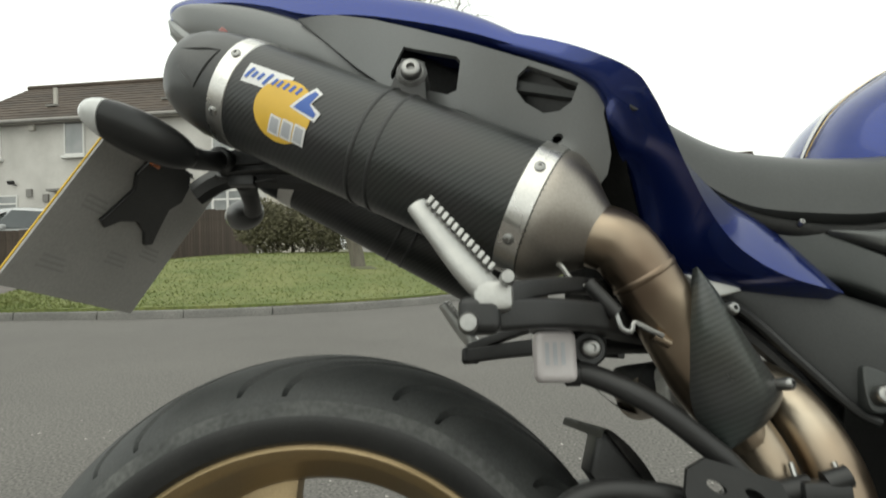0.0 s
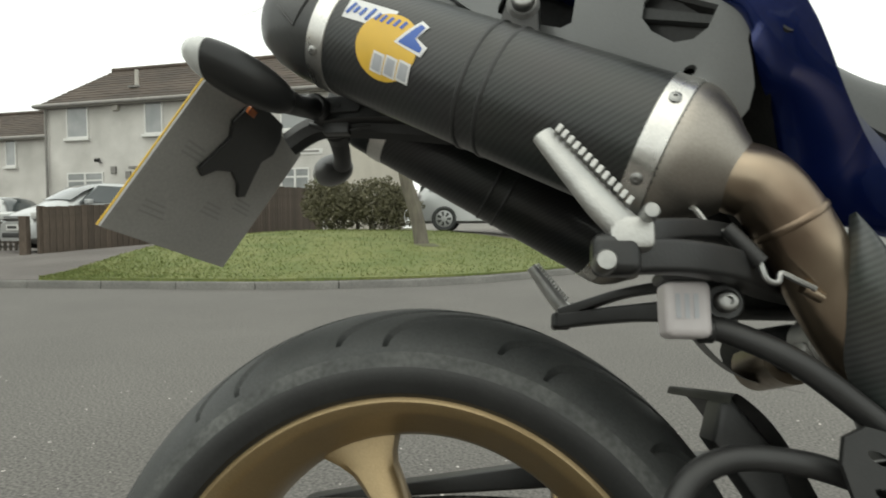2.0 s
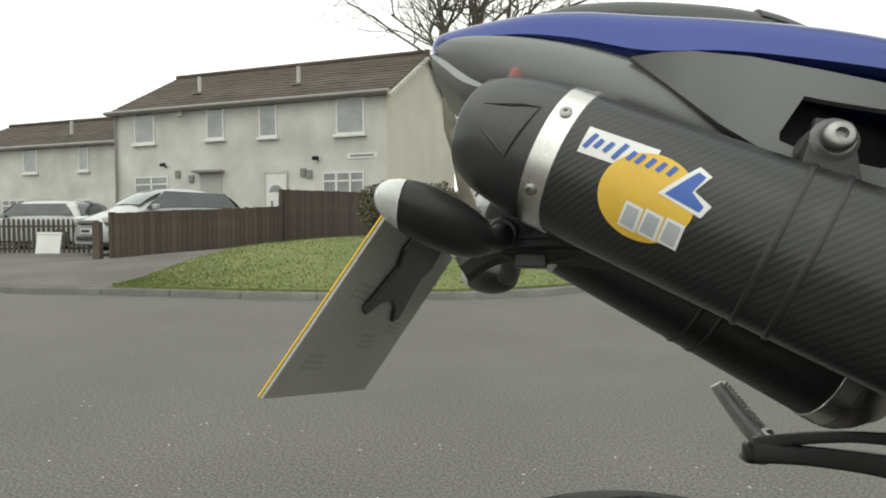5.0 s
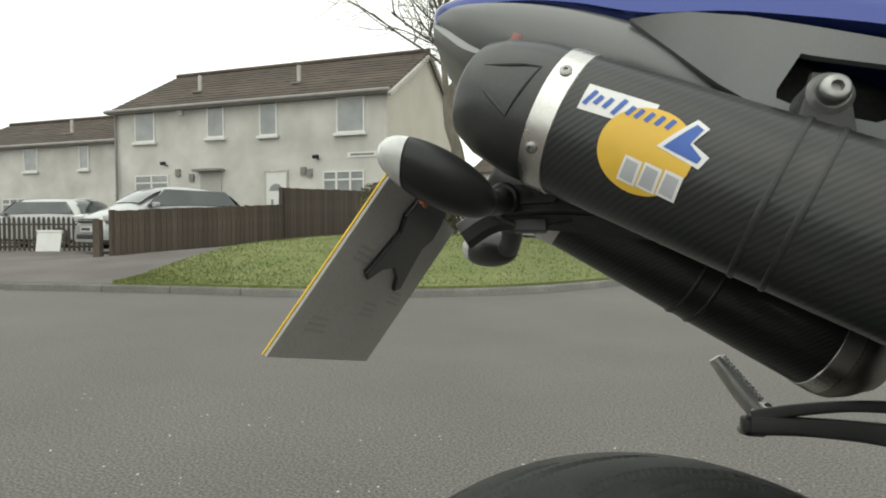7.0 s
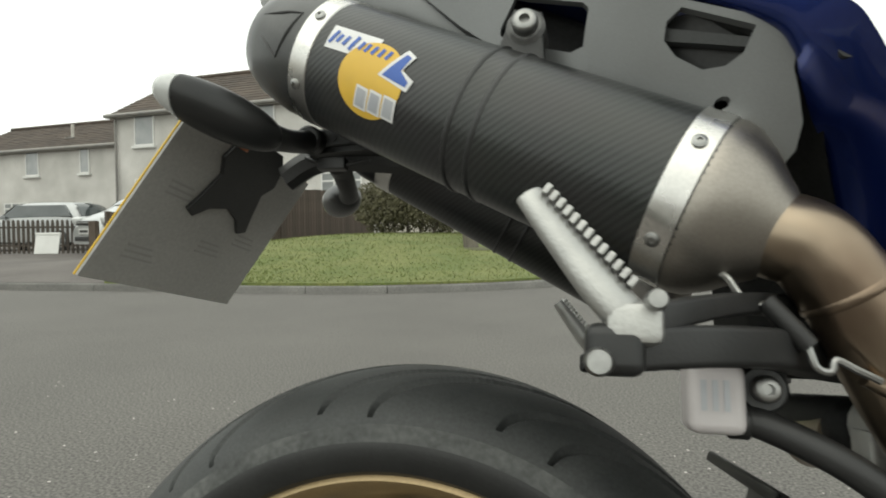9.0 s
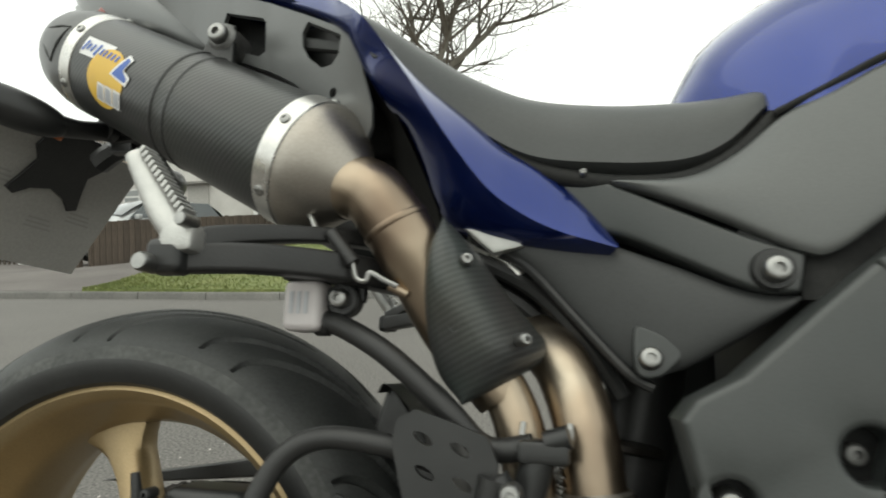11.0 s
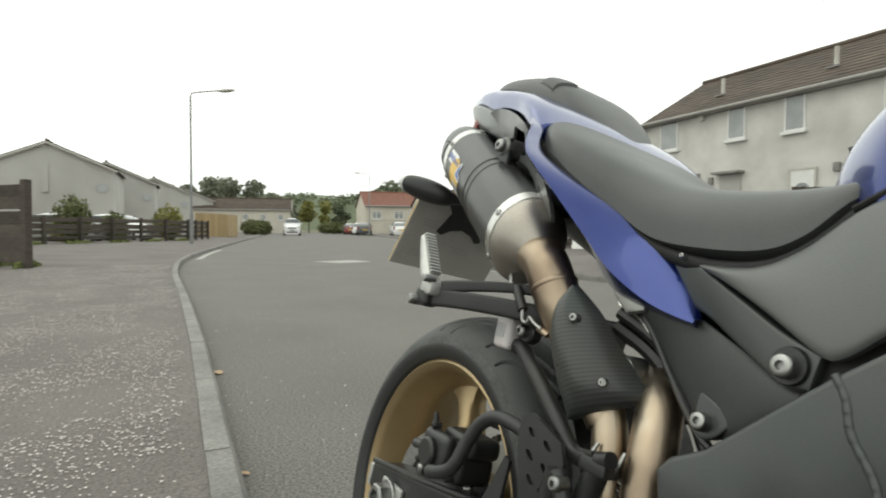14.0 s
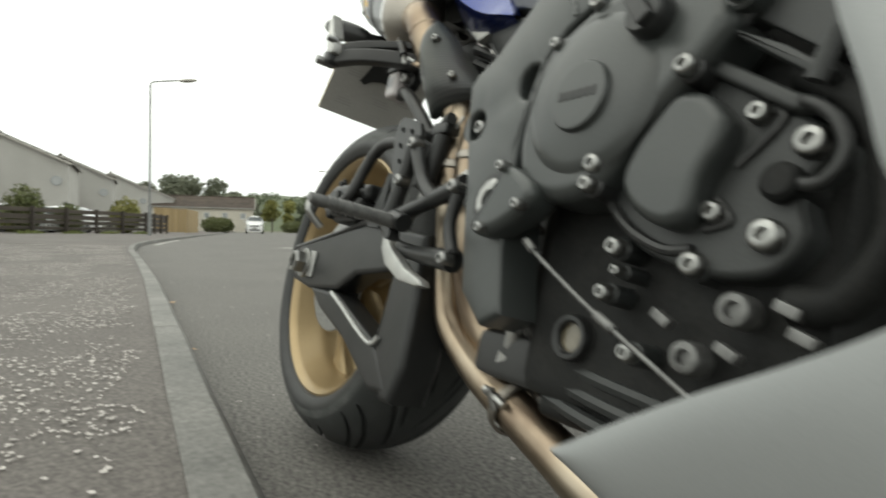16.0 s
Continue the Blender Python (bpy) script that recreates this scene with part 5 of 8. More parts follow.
wheel.matrix_basis = Matrix.Translation((0.012, -0.010, 0.304)) @ Matrix.Diagonal((0.974, 1.04, 0.974, 1)) @ Matrix.Translation(-WC)

# sprocket and chain on the far side
teeth = [((0.098 if k % 4 < 2 else 0.088) * math.cos(2 * math.pi * k / 168), (0.098 if k % 4 < 2 else 0.088) * math.sin(2 * math.pi * k / 168) + 0.308) for k in range(168)]
bp("sprocket", slab(teeth, 0.062, 0.068, bevel=0.0006, seg=1), M_ALLOY, smooth=30)
chain = bp("chain", tube([(-0.09, 0.065, 0.31), (-0.065, 0.065, 0.385), (0.0, 0.065, 0.408), (0.15, 0.065, 0.412), (0.5, 0.065, 0.405)], 0.0045, seg=8, n=60), M_CHAIN)
for k in range(44):
    if k < 12:
        a = radians(180 - 90 * k / 12)
        c = WC + V((0.1 * math.cos(a), 0.065, 0.1 * math.sin(a)))
        rot = a - math.pi / 2
    else:
        c = V((0.012 * (k - 12) + 0.002, 0.065, 0.4085 + 0.002 * (k - 12) / 32))
        rot = 0
    o = 0.004 if k % 2 else 0.0
    b = slab([(-0.0095, -0.0035), (-0.006, -0.0062), (0, -0.004), (0.006, -0.0062), (0.0095, -0.0035), (0.0095, 0.0035), (0.006, 0.0062), (0, 0.004), (-0.006, 0.0062), (-0.0095, 0.0035)], -0.009 + o / 2, -0.007 + o / 2, bevel=0.0004, seg=1)
    b.transform(Matrix.Translation(c) @ Matrix.Rotation(-rot, 4, "Y"))
    bp("chain_link", b, M_CHAIN, chain, smooth=30)
bp("chain_guard", slab([(-0.125, 0.407), (-0.062, 0.42), (0.12, 0.452), (0.30, 0.47), (0.30, 0.45), (0.114, 0.428), (-0.05, 0.411)], 0.05, 0.085, bevel=0.003), M_BLACK)

# ---- swinging arm ----
arm = bp("swingarm", slab([(-0.088, 0.300), (-0.082, 0.334), (-0.05, 0.344), (0.22, 0.384), (0.385, 0.366), (0.385, 0.310), (0.33, 0.316), (0.20, 0.302), (0.14, 0.274), (0.02, 0.266), (-0.06, 0.276)], -0.152, -0.104, bevel=0.008, seg=3), M_BLACK_ALLOY, label="black alloy braced swinging arm")
bp("brace", slab([(0.02, 0.272), (0.14, 0.270), (0.255, 0.232), (0.308, 0.216), (0.37, 0.16), (0.31, 0.155), (0.20, 0.205), (0.08, 0.240)], -0.150, -0.106, bevel=0.008, seg=3), M_BLACK_ALLOY, arm)
bp("front_web", slab([(0.312, 0.32), (0.37, 0.345), (0.385, 0.33), (0.388, 0.20), (0.372, 0.150), (0.345, 0.148), (0.302, 0.214)], -0.149, -0.09, bevel=0.010, seg=3), M_BLACK_ALLOY, arm)
bp("edge_trim", tube([(0.135, -0.153, 0.268), (0.20, -0.153, 0.246), (0.255, -0.153, 0.226), (0.302, -0.153, 0.214), (0.318, -0.151, 0.226)], 0.0035, seg=8, n=20), M_ALLOY, arm)
bp("far_beam", slab([(-0.088, 0.300), (-0.05, 0.344), (0.22, 0.384), (0.55, 0.37), (0.55, 0.28), (0.30, 0.26), (0.02, 0.266)], 0.104, 0.150, bevel=0.008), M_BLACK_ALLOY, arm)
bp("cross_tube", box(0.335, 0.55, -0.078, 0.104, 0.22, 0.37, bevel=0.02, seg=3), M_BLACK_ALLOY, arm)
bp("top_flange", tube([(-0.085, -0.148, 0.336), (0.08, -0.15, 0.362), (0.22, -0.15, 0.386)], 0.0045, seg=8, n=16), M_BLACK_ALLOY, arm)
axle = bp("axle", rod((0, -0.172, 0.308), (0, 0.17, 0.308), 0.0125, seg=20), M_STEEL)
bp("axle_nut", lathe([(0.0125, 0.0), (0.0195, 0.0), (0.0205, 0.004), (0.0205, 0.016), (0.0185, 0.020), (0.0125, 0.020)], 6, pose(0, -0.162, 0.308, 90, 0, 0), closed=True), M_STEEL, axle, smooth=20)
bp("axle_washer", rod((0, -0.156, 0.308), (0, -0.163, 0.308), 0.026, seg=28, bevel=0.001), M_STEEL, axle)
bp("adjuster_block", box(-0.03, 0.035, -0.158, -0.151, 0.285, 0.331, bevel=0.003), M_ALLOY, axle)
bp("adjuster_cap", box(-0.098, -0.086, -0.150, -0.106, 0.294, 0.330, bevel=0.004), M_ALLOY, axle, "pale alloy end cap")
bp("adjuster_bolt", rod((-0.122, -0.128, 0.300), (-0.09, -0.128, 0.303), 0.006, seg=6), M_BLACK, axle)

# ---- rear brake ----
cal = bp("brake_caliper", join(box(0.065, 0.165, -0.158, -0.098, 0.383, 0.425, bevel=0.012, seg=3), box(0.085, 0.150, -0.172, -0.150, 0.390, 0.442, bevel=0.010, seg=3), box(0.10, 0.175, -0.150, -0.10, 0.42, 0.448, bevel=0.010, seg=3)), M_BLACK_ALLOY, label="black cast rear brake caliper")
bp("piston_cap", rod((0.112, -0.170, 0.413), (0.112, -0.180, 0.413), 0.019, seg=24, bevel=0.003), M_BLACK_ALLOY, cal)
bp("bleed_nipple", rod((0.082, -0.150, 0.436), (0.078, -0.152, 0.458), 0.005, 0.0035, seg=10), M_BLACK, cal)
bp("slider_pin", rod((0.06, -0.150, 0.405), (0.035, -0.150, 0.402), 0.007, seg=12, bevel=0.001), M_BLACK, cal)
bp("banjo_bolt", rod((0.140, -0.168, 0.397), (0.140, -0.186, 0.397), 0.0085, seg=6), M_BLACK, cal)
bp("caliper_bracket", slab([(-0.02, 0.33), (0.05, 0.37), (0.19, 0.395), (0.20, 0.375), (0.06, 0.345), (0.0, 0.32)], -0.110, -0.100, bevel=0.003), M_BLACK_ALLOY, cal)
for x, z in ((0.075, 0.392), (0.155, 0.392), (0.17, 0.44), (0.1, 0.445)):
    bolt((x, -0.160, z), (0, -1, 0), 0.006, cal, material=M_BLACK)
for x in (0.03, 0.155, 0.235):
    bolt((x, -0.128, 0.362 + (x - 0.03) * 0.12), (0, -0.1, 1), 0.009, arm)
bp("brake_hose", tube([(0.145, -0.186, 0.397), (0.185, -0.182, 0.415), (0.199, -0.174, 0.455), (0.216, -0.170, 0.482), (0.245, -0.168, 0.495), (0.29, -0.164, 0.492), (0.33, -0.155, 0.480)], 0.0085, seg=14, n=50), M_HOSE, cal)
bp("stay_bracket", slab([(0.215, 0.375), (0.255, 0.372), (0.262, 0.452), (0.252, 0.455)], -0.158, -0.152, bevel=0.002), M_BLACK, cal)

# ---- mudguard and shock in front of the tyre ----
bp("inner_mudguard", strip([(0.262, -0.10, 0.526), (0.270, -0.10, 0.533), (0.300, -0.10, 0.500), (0.335, -0.10, 0.42), (0.352, -0.10, 0.33)], [(0.262, 0.10, 0.526), (0.270, 0.10, 0.533), (0.300, 0.10, 0.500), (0.335, 0.10, 0.42), (0.352, 0.10, 0.33)], n=24, m=10, roll=0.0, thick=0.004, side=1), M_BLACK)
bp("mudguard_fin", slab([(0.254, 0.496), (0.262, 0.525), (0.270, 0.533), (0.283, 0.515), (0.302, 0.490), (0.318, 0.440), (0.328, 0.38), (0.30, 0.38), (0.285, 0.45)], -0.085, -0.04, bevel=0.006), M_BLACK)
bp("shock_body", rod((0.50, 0.0, 0.60), (0.43, 0.0, 0.27), 0.034, seg=24), M_BLACK)
bp("shock_spring", tube([(0.47 - 0.0022 * k / 4 * 3 + 0.045 * math.cos(k * 0.7), 0.045 * math.sin(k * 0.7), 0.52 - 0.0062 * k / 4 * 3) for k in range(48)], 0.006, seg=8, n=200), M_CHAIN)

# ---- silencers, straps and pipes ----
FC, RC = V((0.2176, -0.1588, 0.7056)), V((-0.0563, -0.1023, 0.8505))
AX = (FC - RC).normalized()


def on_axis(d):
    """d metres ahead of the rear strap along the silencer."""
    return RC + AX * d


def silencer(right):
    fix = (lambda b: b) if right else mirrored
    L = (FC - RC).length
    e1 = V((0.389, -0.24, 0.889)).normalized()
    e1 = (e1 - AX * e1.dot(AX)).normalized()
    e2 = AX.cross(e1).normalized()
    if e2.y > 0:
        e2 = -e2
    # the can is an upright oval: narrower across than it is tall
    base = Matrix.Translation(RC) @ Matrix((e1, e2, AX)).transposed().to_4x4() @ Matrix.Diagonal((0.95, 0.81, 1, 1))
    body = bp("silencer", fix(lathe([(0.052, -0.012), (0.0555, -0.004), (0.0560, 0.0), (0.0575, 0.1475), (0.0585, 0.1488), (0.0585, 0.1512), (0.0576, 0.1525), (0.0577, 0.1675), (0.0587, 0.1688), (0.0587, 0.1712), (0.0578, 0.1725), (0.0590, L), (0.054, L + 0.008)], 72, base)), M_CARBON, label="twill carbon-fibre silencer can")
    cap = bp("end_cap", fix(lathe([(0.0558, -0.004), (0.0555, -0.030), (0.050, -0.060), (0.042, -0.078), (0.036, -0.083), (0.032, -0.080), (0.030, -0.05), (0.0004, -0.045)], 64, base)), M_CARBON_PLAIN, body)
    for d0, r, nm in ((0.0, 0.0572, "rear_strap"), (L - 0.012, 0.0602, "front_strap")):
        st = bp(nm, fix(lathe([(r - 0.002, d0 - 0.010), (r, d0 - 0.009), (r, d0 + 0.009), (r - 0.002, d0 + 0.010)], 72, base, closed=True)), M_STRAP, body, "polished steel band with rivets")
        for q in (-0.55, 0.55, 1.7):
            o = (e2 * math.cos(q) + e1 * math.sin(q))
            p = on_axis(d0) + (e2 * 0.81 * math.cos(q) + e1 * 0.95 * math.sin(q)) * r
            o = (e2 * math.cos(q) / 0.81 + e1 * math.sin(q) / 0.95).normalized()
            bp("rivet", fix(lathe([(0.0046, -0.001), (0.0044, 0.0012), (0.0028, 0.0022), (0.0016, 0.0022), (0.0014, 0.0008), (0.0003, 0.0006)], 16, axis_pose(p, o))), M_STEEL, st)
    # Black rings stand in for the shaded lines of the can's two grooves.
    for d0 in (0.1500, 0.1700):
        bp("groove_shade", fix(lathe([(0.0580, d0 - 0.0022), (0.0590, d0 - 0.0011), (0.0590, d0 + 0.0011), (0.0580, d0 + 0.0022)], 72, base, closed=True)), M_BLACK, body)
    bp("front_cone", fix(lathe([(0.0590, L - 0.002), (0.0593, L + 0.003), (0.0570, L + 0.011), (0.0480, L + 0.024), (0.0350, L + 0.037), (0.0318, L + 0.041), (0.0285, L + 0.044)], 64, base)), M_TITANIUM, body, "brushed titanium cone")
    return body


can = silencer(True)
silencer(False)
# hollows on the end cap's outer side
e1 = V((0.389, -0.24, 0.889)).normalized()
e2 = V((-0.269, -0.95, -0.139)).normalized()
for q0, q1, d0, d1 in ((0.33, 0.52, -0.062, -0.018), (0.52, -0.28, -0.018, -0.028), (-0.28, -0.04, -0.028, -0.056)):
    pts = []
    for k in range(8):
        u = k / 7
        q, d = q0 + (q1 - q0) * u, d0 + (d1 - d0) * u
        r = 0.0553 - 0.06 * max(0, -d - 0.03) ** 1.15 * 6
        pts.append(RC + AX * d + (e2 * 0.81 * math.cos(q) + e1 * 0.95 * math.sin(q)) * (r + 0.0002))
    bp("cap_groove", tube(pts, [0.0008, 0.0016, 0.0008], seg=8, n=16), M_BLACK, can)


def on_can(u, q, lift=0.0006):
    """A point on the can's skin: u metres from the rear strap, q radians round it."""
    r = 0.0560 + (0.0590 - 0.0560) * u / 0.297 + lift
    return RC + AX * u + (e2 * 0.81 * math.cos(q) + e1 * 0.95 * math.sin(q)) * r


def decal(outline, lift, material, name, label):
    """A thin sticker wrapped on the can: outline of (along, round) in metres about its middle."""
    c_u, c_q = 0.066, 0.02
    bm = bmesh.new()
    pts = [(a, b) for a, b in outline]
    cu, cv = sum(p[0] for p in pts) / len(pts), sum(p[1] for p in pts) / len(pts)
    rings = []
    for k in range(7):
        f = k / 6
        rings.append([bm.verts.new(on_can(c_u + cu + (a - cu) * f, c_q + (cv + (b - cv) * f) / 0.0575, lift)) for a, b in pts] if k else [bm.verts.new(on_can(c_u + cu, c_q + cv / 0.0575, lift))])
    n = len(pts)
    for j in range(n):
        bm.faces.new((rings[0][0], rings[1][j], rings[1][(j + 1) % n]))
        for k in range(1, 6):
            bm.faces.new((rings[k][j], rings[k + 1][j], rings[k + 1][(j + 1) % n], rings[k][(j + 1) % n]))
    bmesh.ops.recalc_face_normals(bm, faces=bm.faces)
    return bp(name, bm, material, can, label, smooth=60)


def dense(outline, n=6):
    out = []
    for (a, b), (c, d) in zip(outline, outline[1:] + outline[:1]):
        out += [(a + (c - a) * k / n, b + (d - b) * k / n) for k in range(n)]
    return out


def turned(outline, ang, du, dv):
    c, s = math.cos(ang), math.sin(ang)
    return [(du + a * c - b * s, dv + a * s + b * c) for a, b in outline]


decal(dense([(-0.045, 0.006), (-0.020, 0.007), (0.004, 0.005), (0.004, 0.028), (-0.045, 0.027)]), 0.0005, M_WHITE_STICKER, "label", "white sticker with blue bars")
disc_o = [(0.008 + 0.0305 * math.cos(2 * math.pi * k / 40), -0.006 + 0.0305 * math.sin(2 * math.pi * k / 40)) for k in range(40)]
decal(disc_o, 0.0008, M_YELLOW_STICKER, "badge", "round yellow sticker on the can")
for k, (a, h) in enumerate(((-0.040, 0.013), (-0.034, 0.008), (-0.027, 0.009), (-0.019, 0.014), (-0.011, 0.008), (-0.005, 0.008), (0.002, 0.008), (0.009, 0.008), (0.016, 0.008))):
    decal(dense(turned([(-0.0016, -h / 2), (0.0016, -h / 2), (0.0022, h / 2), (-0.0010, h / 2)], -0.3, a, 0.0165 - 0.03 * max(a, -0.02) * 0.3), 3), 0.0012, M_BLUE_STICKER, "label_bar", "")
decal(dense([(0.014, 0.000), (0.030, 0.026), (0.039, 0.022), (0.029, 0.008), (0.046, 0.004), (0.043, -0.005)]), 0.0011, M_WHITE_STICKER, "mark_border", "white angular mark")
decal(dense([(0.018, 0.001), (0.031, 0.022), (0.036, 0.020), (0.026, 0.006), (0.042, 0.002), (0.041, -0.002)]), 0.0015, M_BLUE_STICKER, "mark", "blue angular mark")
for k in range(3):
    a = 0.004 + 0.0135 * k
    decal(dense([(a - 0.0065, -0.030), (a + 0.0062, -0.031), (a + 0.0062, -0.013), (a - 0.0058, -0.012)]), 0.0011, M_WHITE_STICKER, "word_border", "")
    decal(dense([(a - 0.0048, -0.028), (a + 0.0042, -0.029), (a + 0.0042, -0.015), (a - 0.0042, -0.014)]), 0.0015, M_GREY_STICKER, "word_bar", "")

P0 = on_axis((FC - RC).length + 0.036)
pipe = bp("exhaust_pipe", tube([P0 - AX * 0.01, P0 + AX * 0.004, (0.270, -0.168, 0.680), (0.284, -0.167, 0.663), (0.299, -0.162, 0.639), (0.314, -0.152, 0.612), (0.332, -0.144, 0.580), (0.352, -0.136, 0.552), (0.370, -0.133, 0.526)], [0.0262, 0.0262, 0.0262, 0.0262, 0.0258, 0.0245, 0.0190], seg=32, n=80), M_PIPE, label="heat-tinted steel exhaust pipe")
bp("pipe_ring", lathe([(0.0260, -0.003), (0.0272, -0.0015), (0.0272, 0.0015), (0.0260, 0.003)], 40, axis_pose((0.290, -0.1655, 0.654), (0.52, 0.14, -0.84)), closed=True), M_PIPE, pipe)
pa = bp("lower_pipe", tube([(0.362, -0.132, 0.548), (0.376, -0.134, 0.525), (0.385, -0.137, 0.50), (0.393, -0.139, 0.456), (0.396, -0.130, 0.40), (0.400, -0.120, 0.34), (0.404, -0.114, 0.305), (0.424, -0.110, 0.262), (0.490, -0.110, 0.222), (0.560, -0.116, 0.199), (0.640, -0.122, 0.176), (0.70, -0.120, 0.156), (0.80, -0.10, 0.13), (0.9, -0.05, 0.13)], [0.0175, 0.0185, 0.0188, 0.0190, 0.020, 0.0215, 0.0235, 0.0245], seg=28, n=110), M_PIPE, label="straw-tinted header pipe")
pb = bp("lower_pipe", tube([(0.36, -0.05, 0.575), (0.385, -0.075, 0.578), (0.412, -0.110, 0.555), (0.430, -0.132, 0.51), (0.437, -0.138, 0.46), (0.445, -0.135, 0.40), (0.452, -0.12, 0.33), (0.47, -0.10, 0.27), (0.54, -0.07, 0.21)], 0.0225, seg=28, n=70), M_PIPE, label="straw-tinted header pipe")
for p, d, r in (((0.3930, -0.139, 0.456), (0.06, 0.02, -1), 0.0212), ((0.438, -0.138, 0.462), (0.08, 0.02, -1), 0.0250), ((0.566, -0.1165, 0.197), (0.93, -0.08, -0.28), 0.0272)):
    bp("collar", lathe([(r - 0.003, -0.006), (r, -0.004), (r, 0.004), (r - 0.003, 0.006)], 36, axis_pose(p, d), closed=True), M_TITANIUM, pa)
bp("clamp", join(rod((0.552, -0.146, 0.212), (0.580, -0.142, 0.202), 0.0045, seg=10), rod((0.562, -0.148, 0.214), (0.566, -0.140, 0.196), 0.005, seg=8)), M_STEEL, pa)
bp("pipe_stub", lathe([(0.0235, -0.04), (0.0235, 0.04)], 24, axis_pose((0.335, 0.0, 0.56), (0, 1, -0.1))), M_PIPE, pb)
# sprung hooks between the pipes
for p0, p1 in (((0.388, -0.158, 0.512), (0.404, -0.160, 0.486)), ((0.420, -0.156, 0.512), (0.410, -0.158, 0.486))):
    bp("spring_hook", tube([p0, (p0[0], p0[1] - 0.006, p0[2] - 0.012), ((p0[0] + p1[0]) / 2, p1[1] - 0.006, p1[2] + 0.004), p1], 0.0022, seg=8, n=24), M_STEEL, pa)
bp("spring", tube([(0.4135 + 0.0032 * math.cos(k * 1.1), -0.146 + 0.0032 * math.sin(k * 1.1), 0.488 - 0.0012 * k) for k in range(50)], 0.0010, seg=6, n=220), M_STEEL, pa)
bp("spring_hook", tube([(0.216, -0.172, 0.664), (0.224, -0.178, 0.660), (0.230, -0.180, 0.650), (0.236, -0.180, 0.643), (0.246, -0.180, 0.645)], 0.0022, seg=8, n=24), M_STEEL, pipe)
bp("spring_sleeve", tube([(0.243, -0.180, 0.646), (0.254, -0.181, 0.633), (0.263, -0.181, 0.622)], 0.0058, seg=12, n=20), M_HOSE, pipe)
bp("spring_hook", tube([(0.262, -0.181, 0.624), (0.266, -0.181, 0.611), (0.273, -0.180, 0.609), (0.276, -0.180, 0.615), (0.286, -0.180, 0.610), (0.297, -0.178, 0.605)], 0.0022, seg=8, n=30), M_STEEL, pipe)
bp("spring_lug", rod((0.290, -0.176, 0.606), (0.303, -0.172, 0.600), 0.004, seg=10), M_PIPE, pipe)
# junction box between the cans, valve and dark works under the seat
bp("collector_box", box(0.315, 0.40, -0.060, 0.10, 0.550, 0.592, bevel=0.018, seg=3), M_SHADED_BLACK)
bp("valve_body", join(rod((0.345, -0.06, 0.575), (0.345, -0.105, 0.575), 0.022, seg=20, bevel=0.003), box(0.32, 0.36, -0.10, -0.07, 0.545, 0.575, bevel=0.005)), M_ALLOY)
bp("heat_tray", strip([(0.270, 0.0, 0.583), (0.286, 0.0, 0.563), (0.311, 0.0, 0.544), (0.36, 0.0, 0.533)], [(0.276, 0.05, 0.585), (0.292, 0.05, 0.566), (0.318, 0.05, 0.547), (0.36, 0.05, 0.536)], n=20, m=8, roll=0, thick=0.003, side=1), M_BLACK)

# ---- carbon heat shield over the pipe ----
sh_l = [(0.3285, -0.174, 0.658), (0.3205, -0.183, 0.637), (0.3178, -0.1845, 0.615), (0.3171, -0.1800, 0.595), (0.3178, -0.1715, 0.575), (0.3205, -0.1620, 0.555), (0.3280, -0.1575, 0.538), (0.3435, -0.1600, 0.5225)]
sh_m = [(0.3290, -0.1745, 0.658), (0.3360, -0.1850, 0.637), (0.3430, -0.1880, 0.615), (0.3510, -0.1870, 0.595), (0.3590, -0.1840, 0.576), (0.3640, -0.1790, 0.556), (0.3570, -0.1710, 0.538), (0.3440, -0.1610, 0.5220)]
sh_r = [(0.3295, -0.1735, 0.658), (0.3500, -0.1560, 0.637), (0.3660, -0.1470, 0.615), (0.3800, -0.1390, 0.597), (0.3950, -0.1325, 0.579), (0.4050, -0.1280, 0.562), (0.3800, -0.1480, 0.541), (0.3445, -0.1605, 0.5220)]
shield_bm = strip3(sh_l, sh_m, sh_r, n=60, m=23, thick=0.0024, sharp=0.1)
shield = bp("heat_shield", shield_bm, M_CARBON_SKYLIT, pipe, "carbon-fibre heat shield bolted to the pipe")
bolt((0.347, -0.1775, 0.624), (0.35, -0.93, 0.1), 0.0062, pipe)
bolt((0.3865, -0.1650, 0.569), (0.6, -0.8, 0.05), 0.0062, pipe)
BG = pose(0.340, -0.1830, 0.588, 0, -24, -4)
bp("shield_badge", moved(box(-0.0065, 0.0065, -0.0008, 0.0008, -0.0155, 0.0155, bevel=0.003), BG), M_CARBON_PLAIN, pipe)
for k in range(3):
    bp("badge_bar", moved(box(-0.0030, 0.0030, -0.0012, 0.0, -0.0105 + 0.0078 * k, -0.0062 + 0.0078 * k, bevel=0.0005), BG), M_BLACK, pipe)
bp("silver_foil", strip([(0.328, -0.108, 0.657), (0.350, -0.106, 0.655), (0.372, -0.106, 0.650), (0.386, -0.106, 0.632)], [(0.336, -0.112, 0.648), (0.350, -0.110, 0.642), (0.368, -0.110, 0.634), (0.380, -0.108, 0.622)], n=20, m=6, roll=0.002, thick=0.002), M_STRAP, pipe, "crinkled silver heat foil")

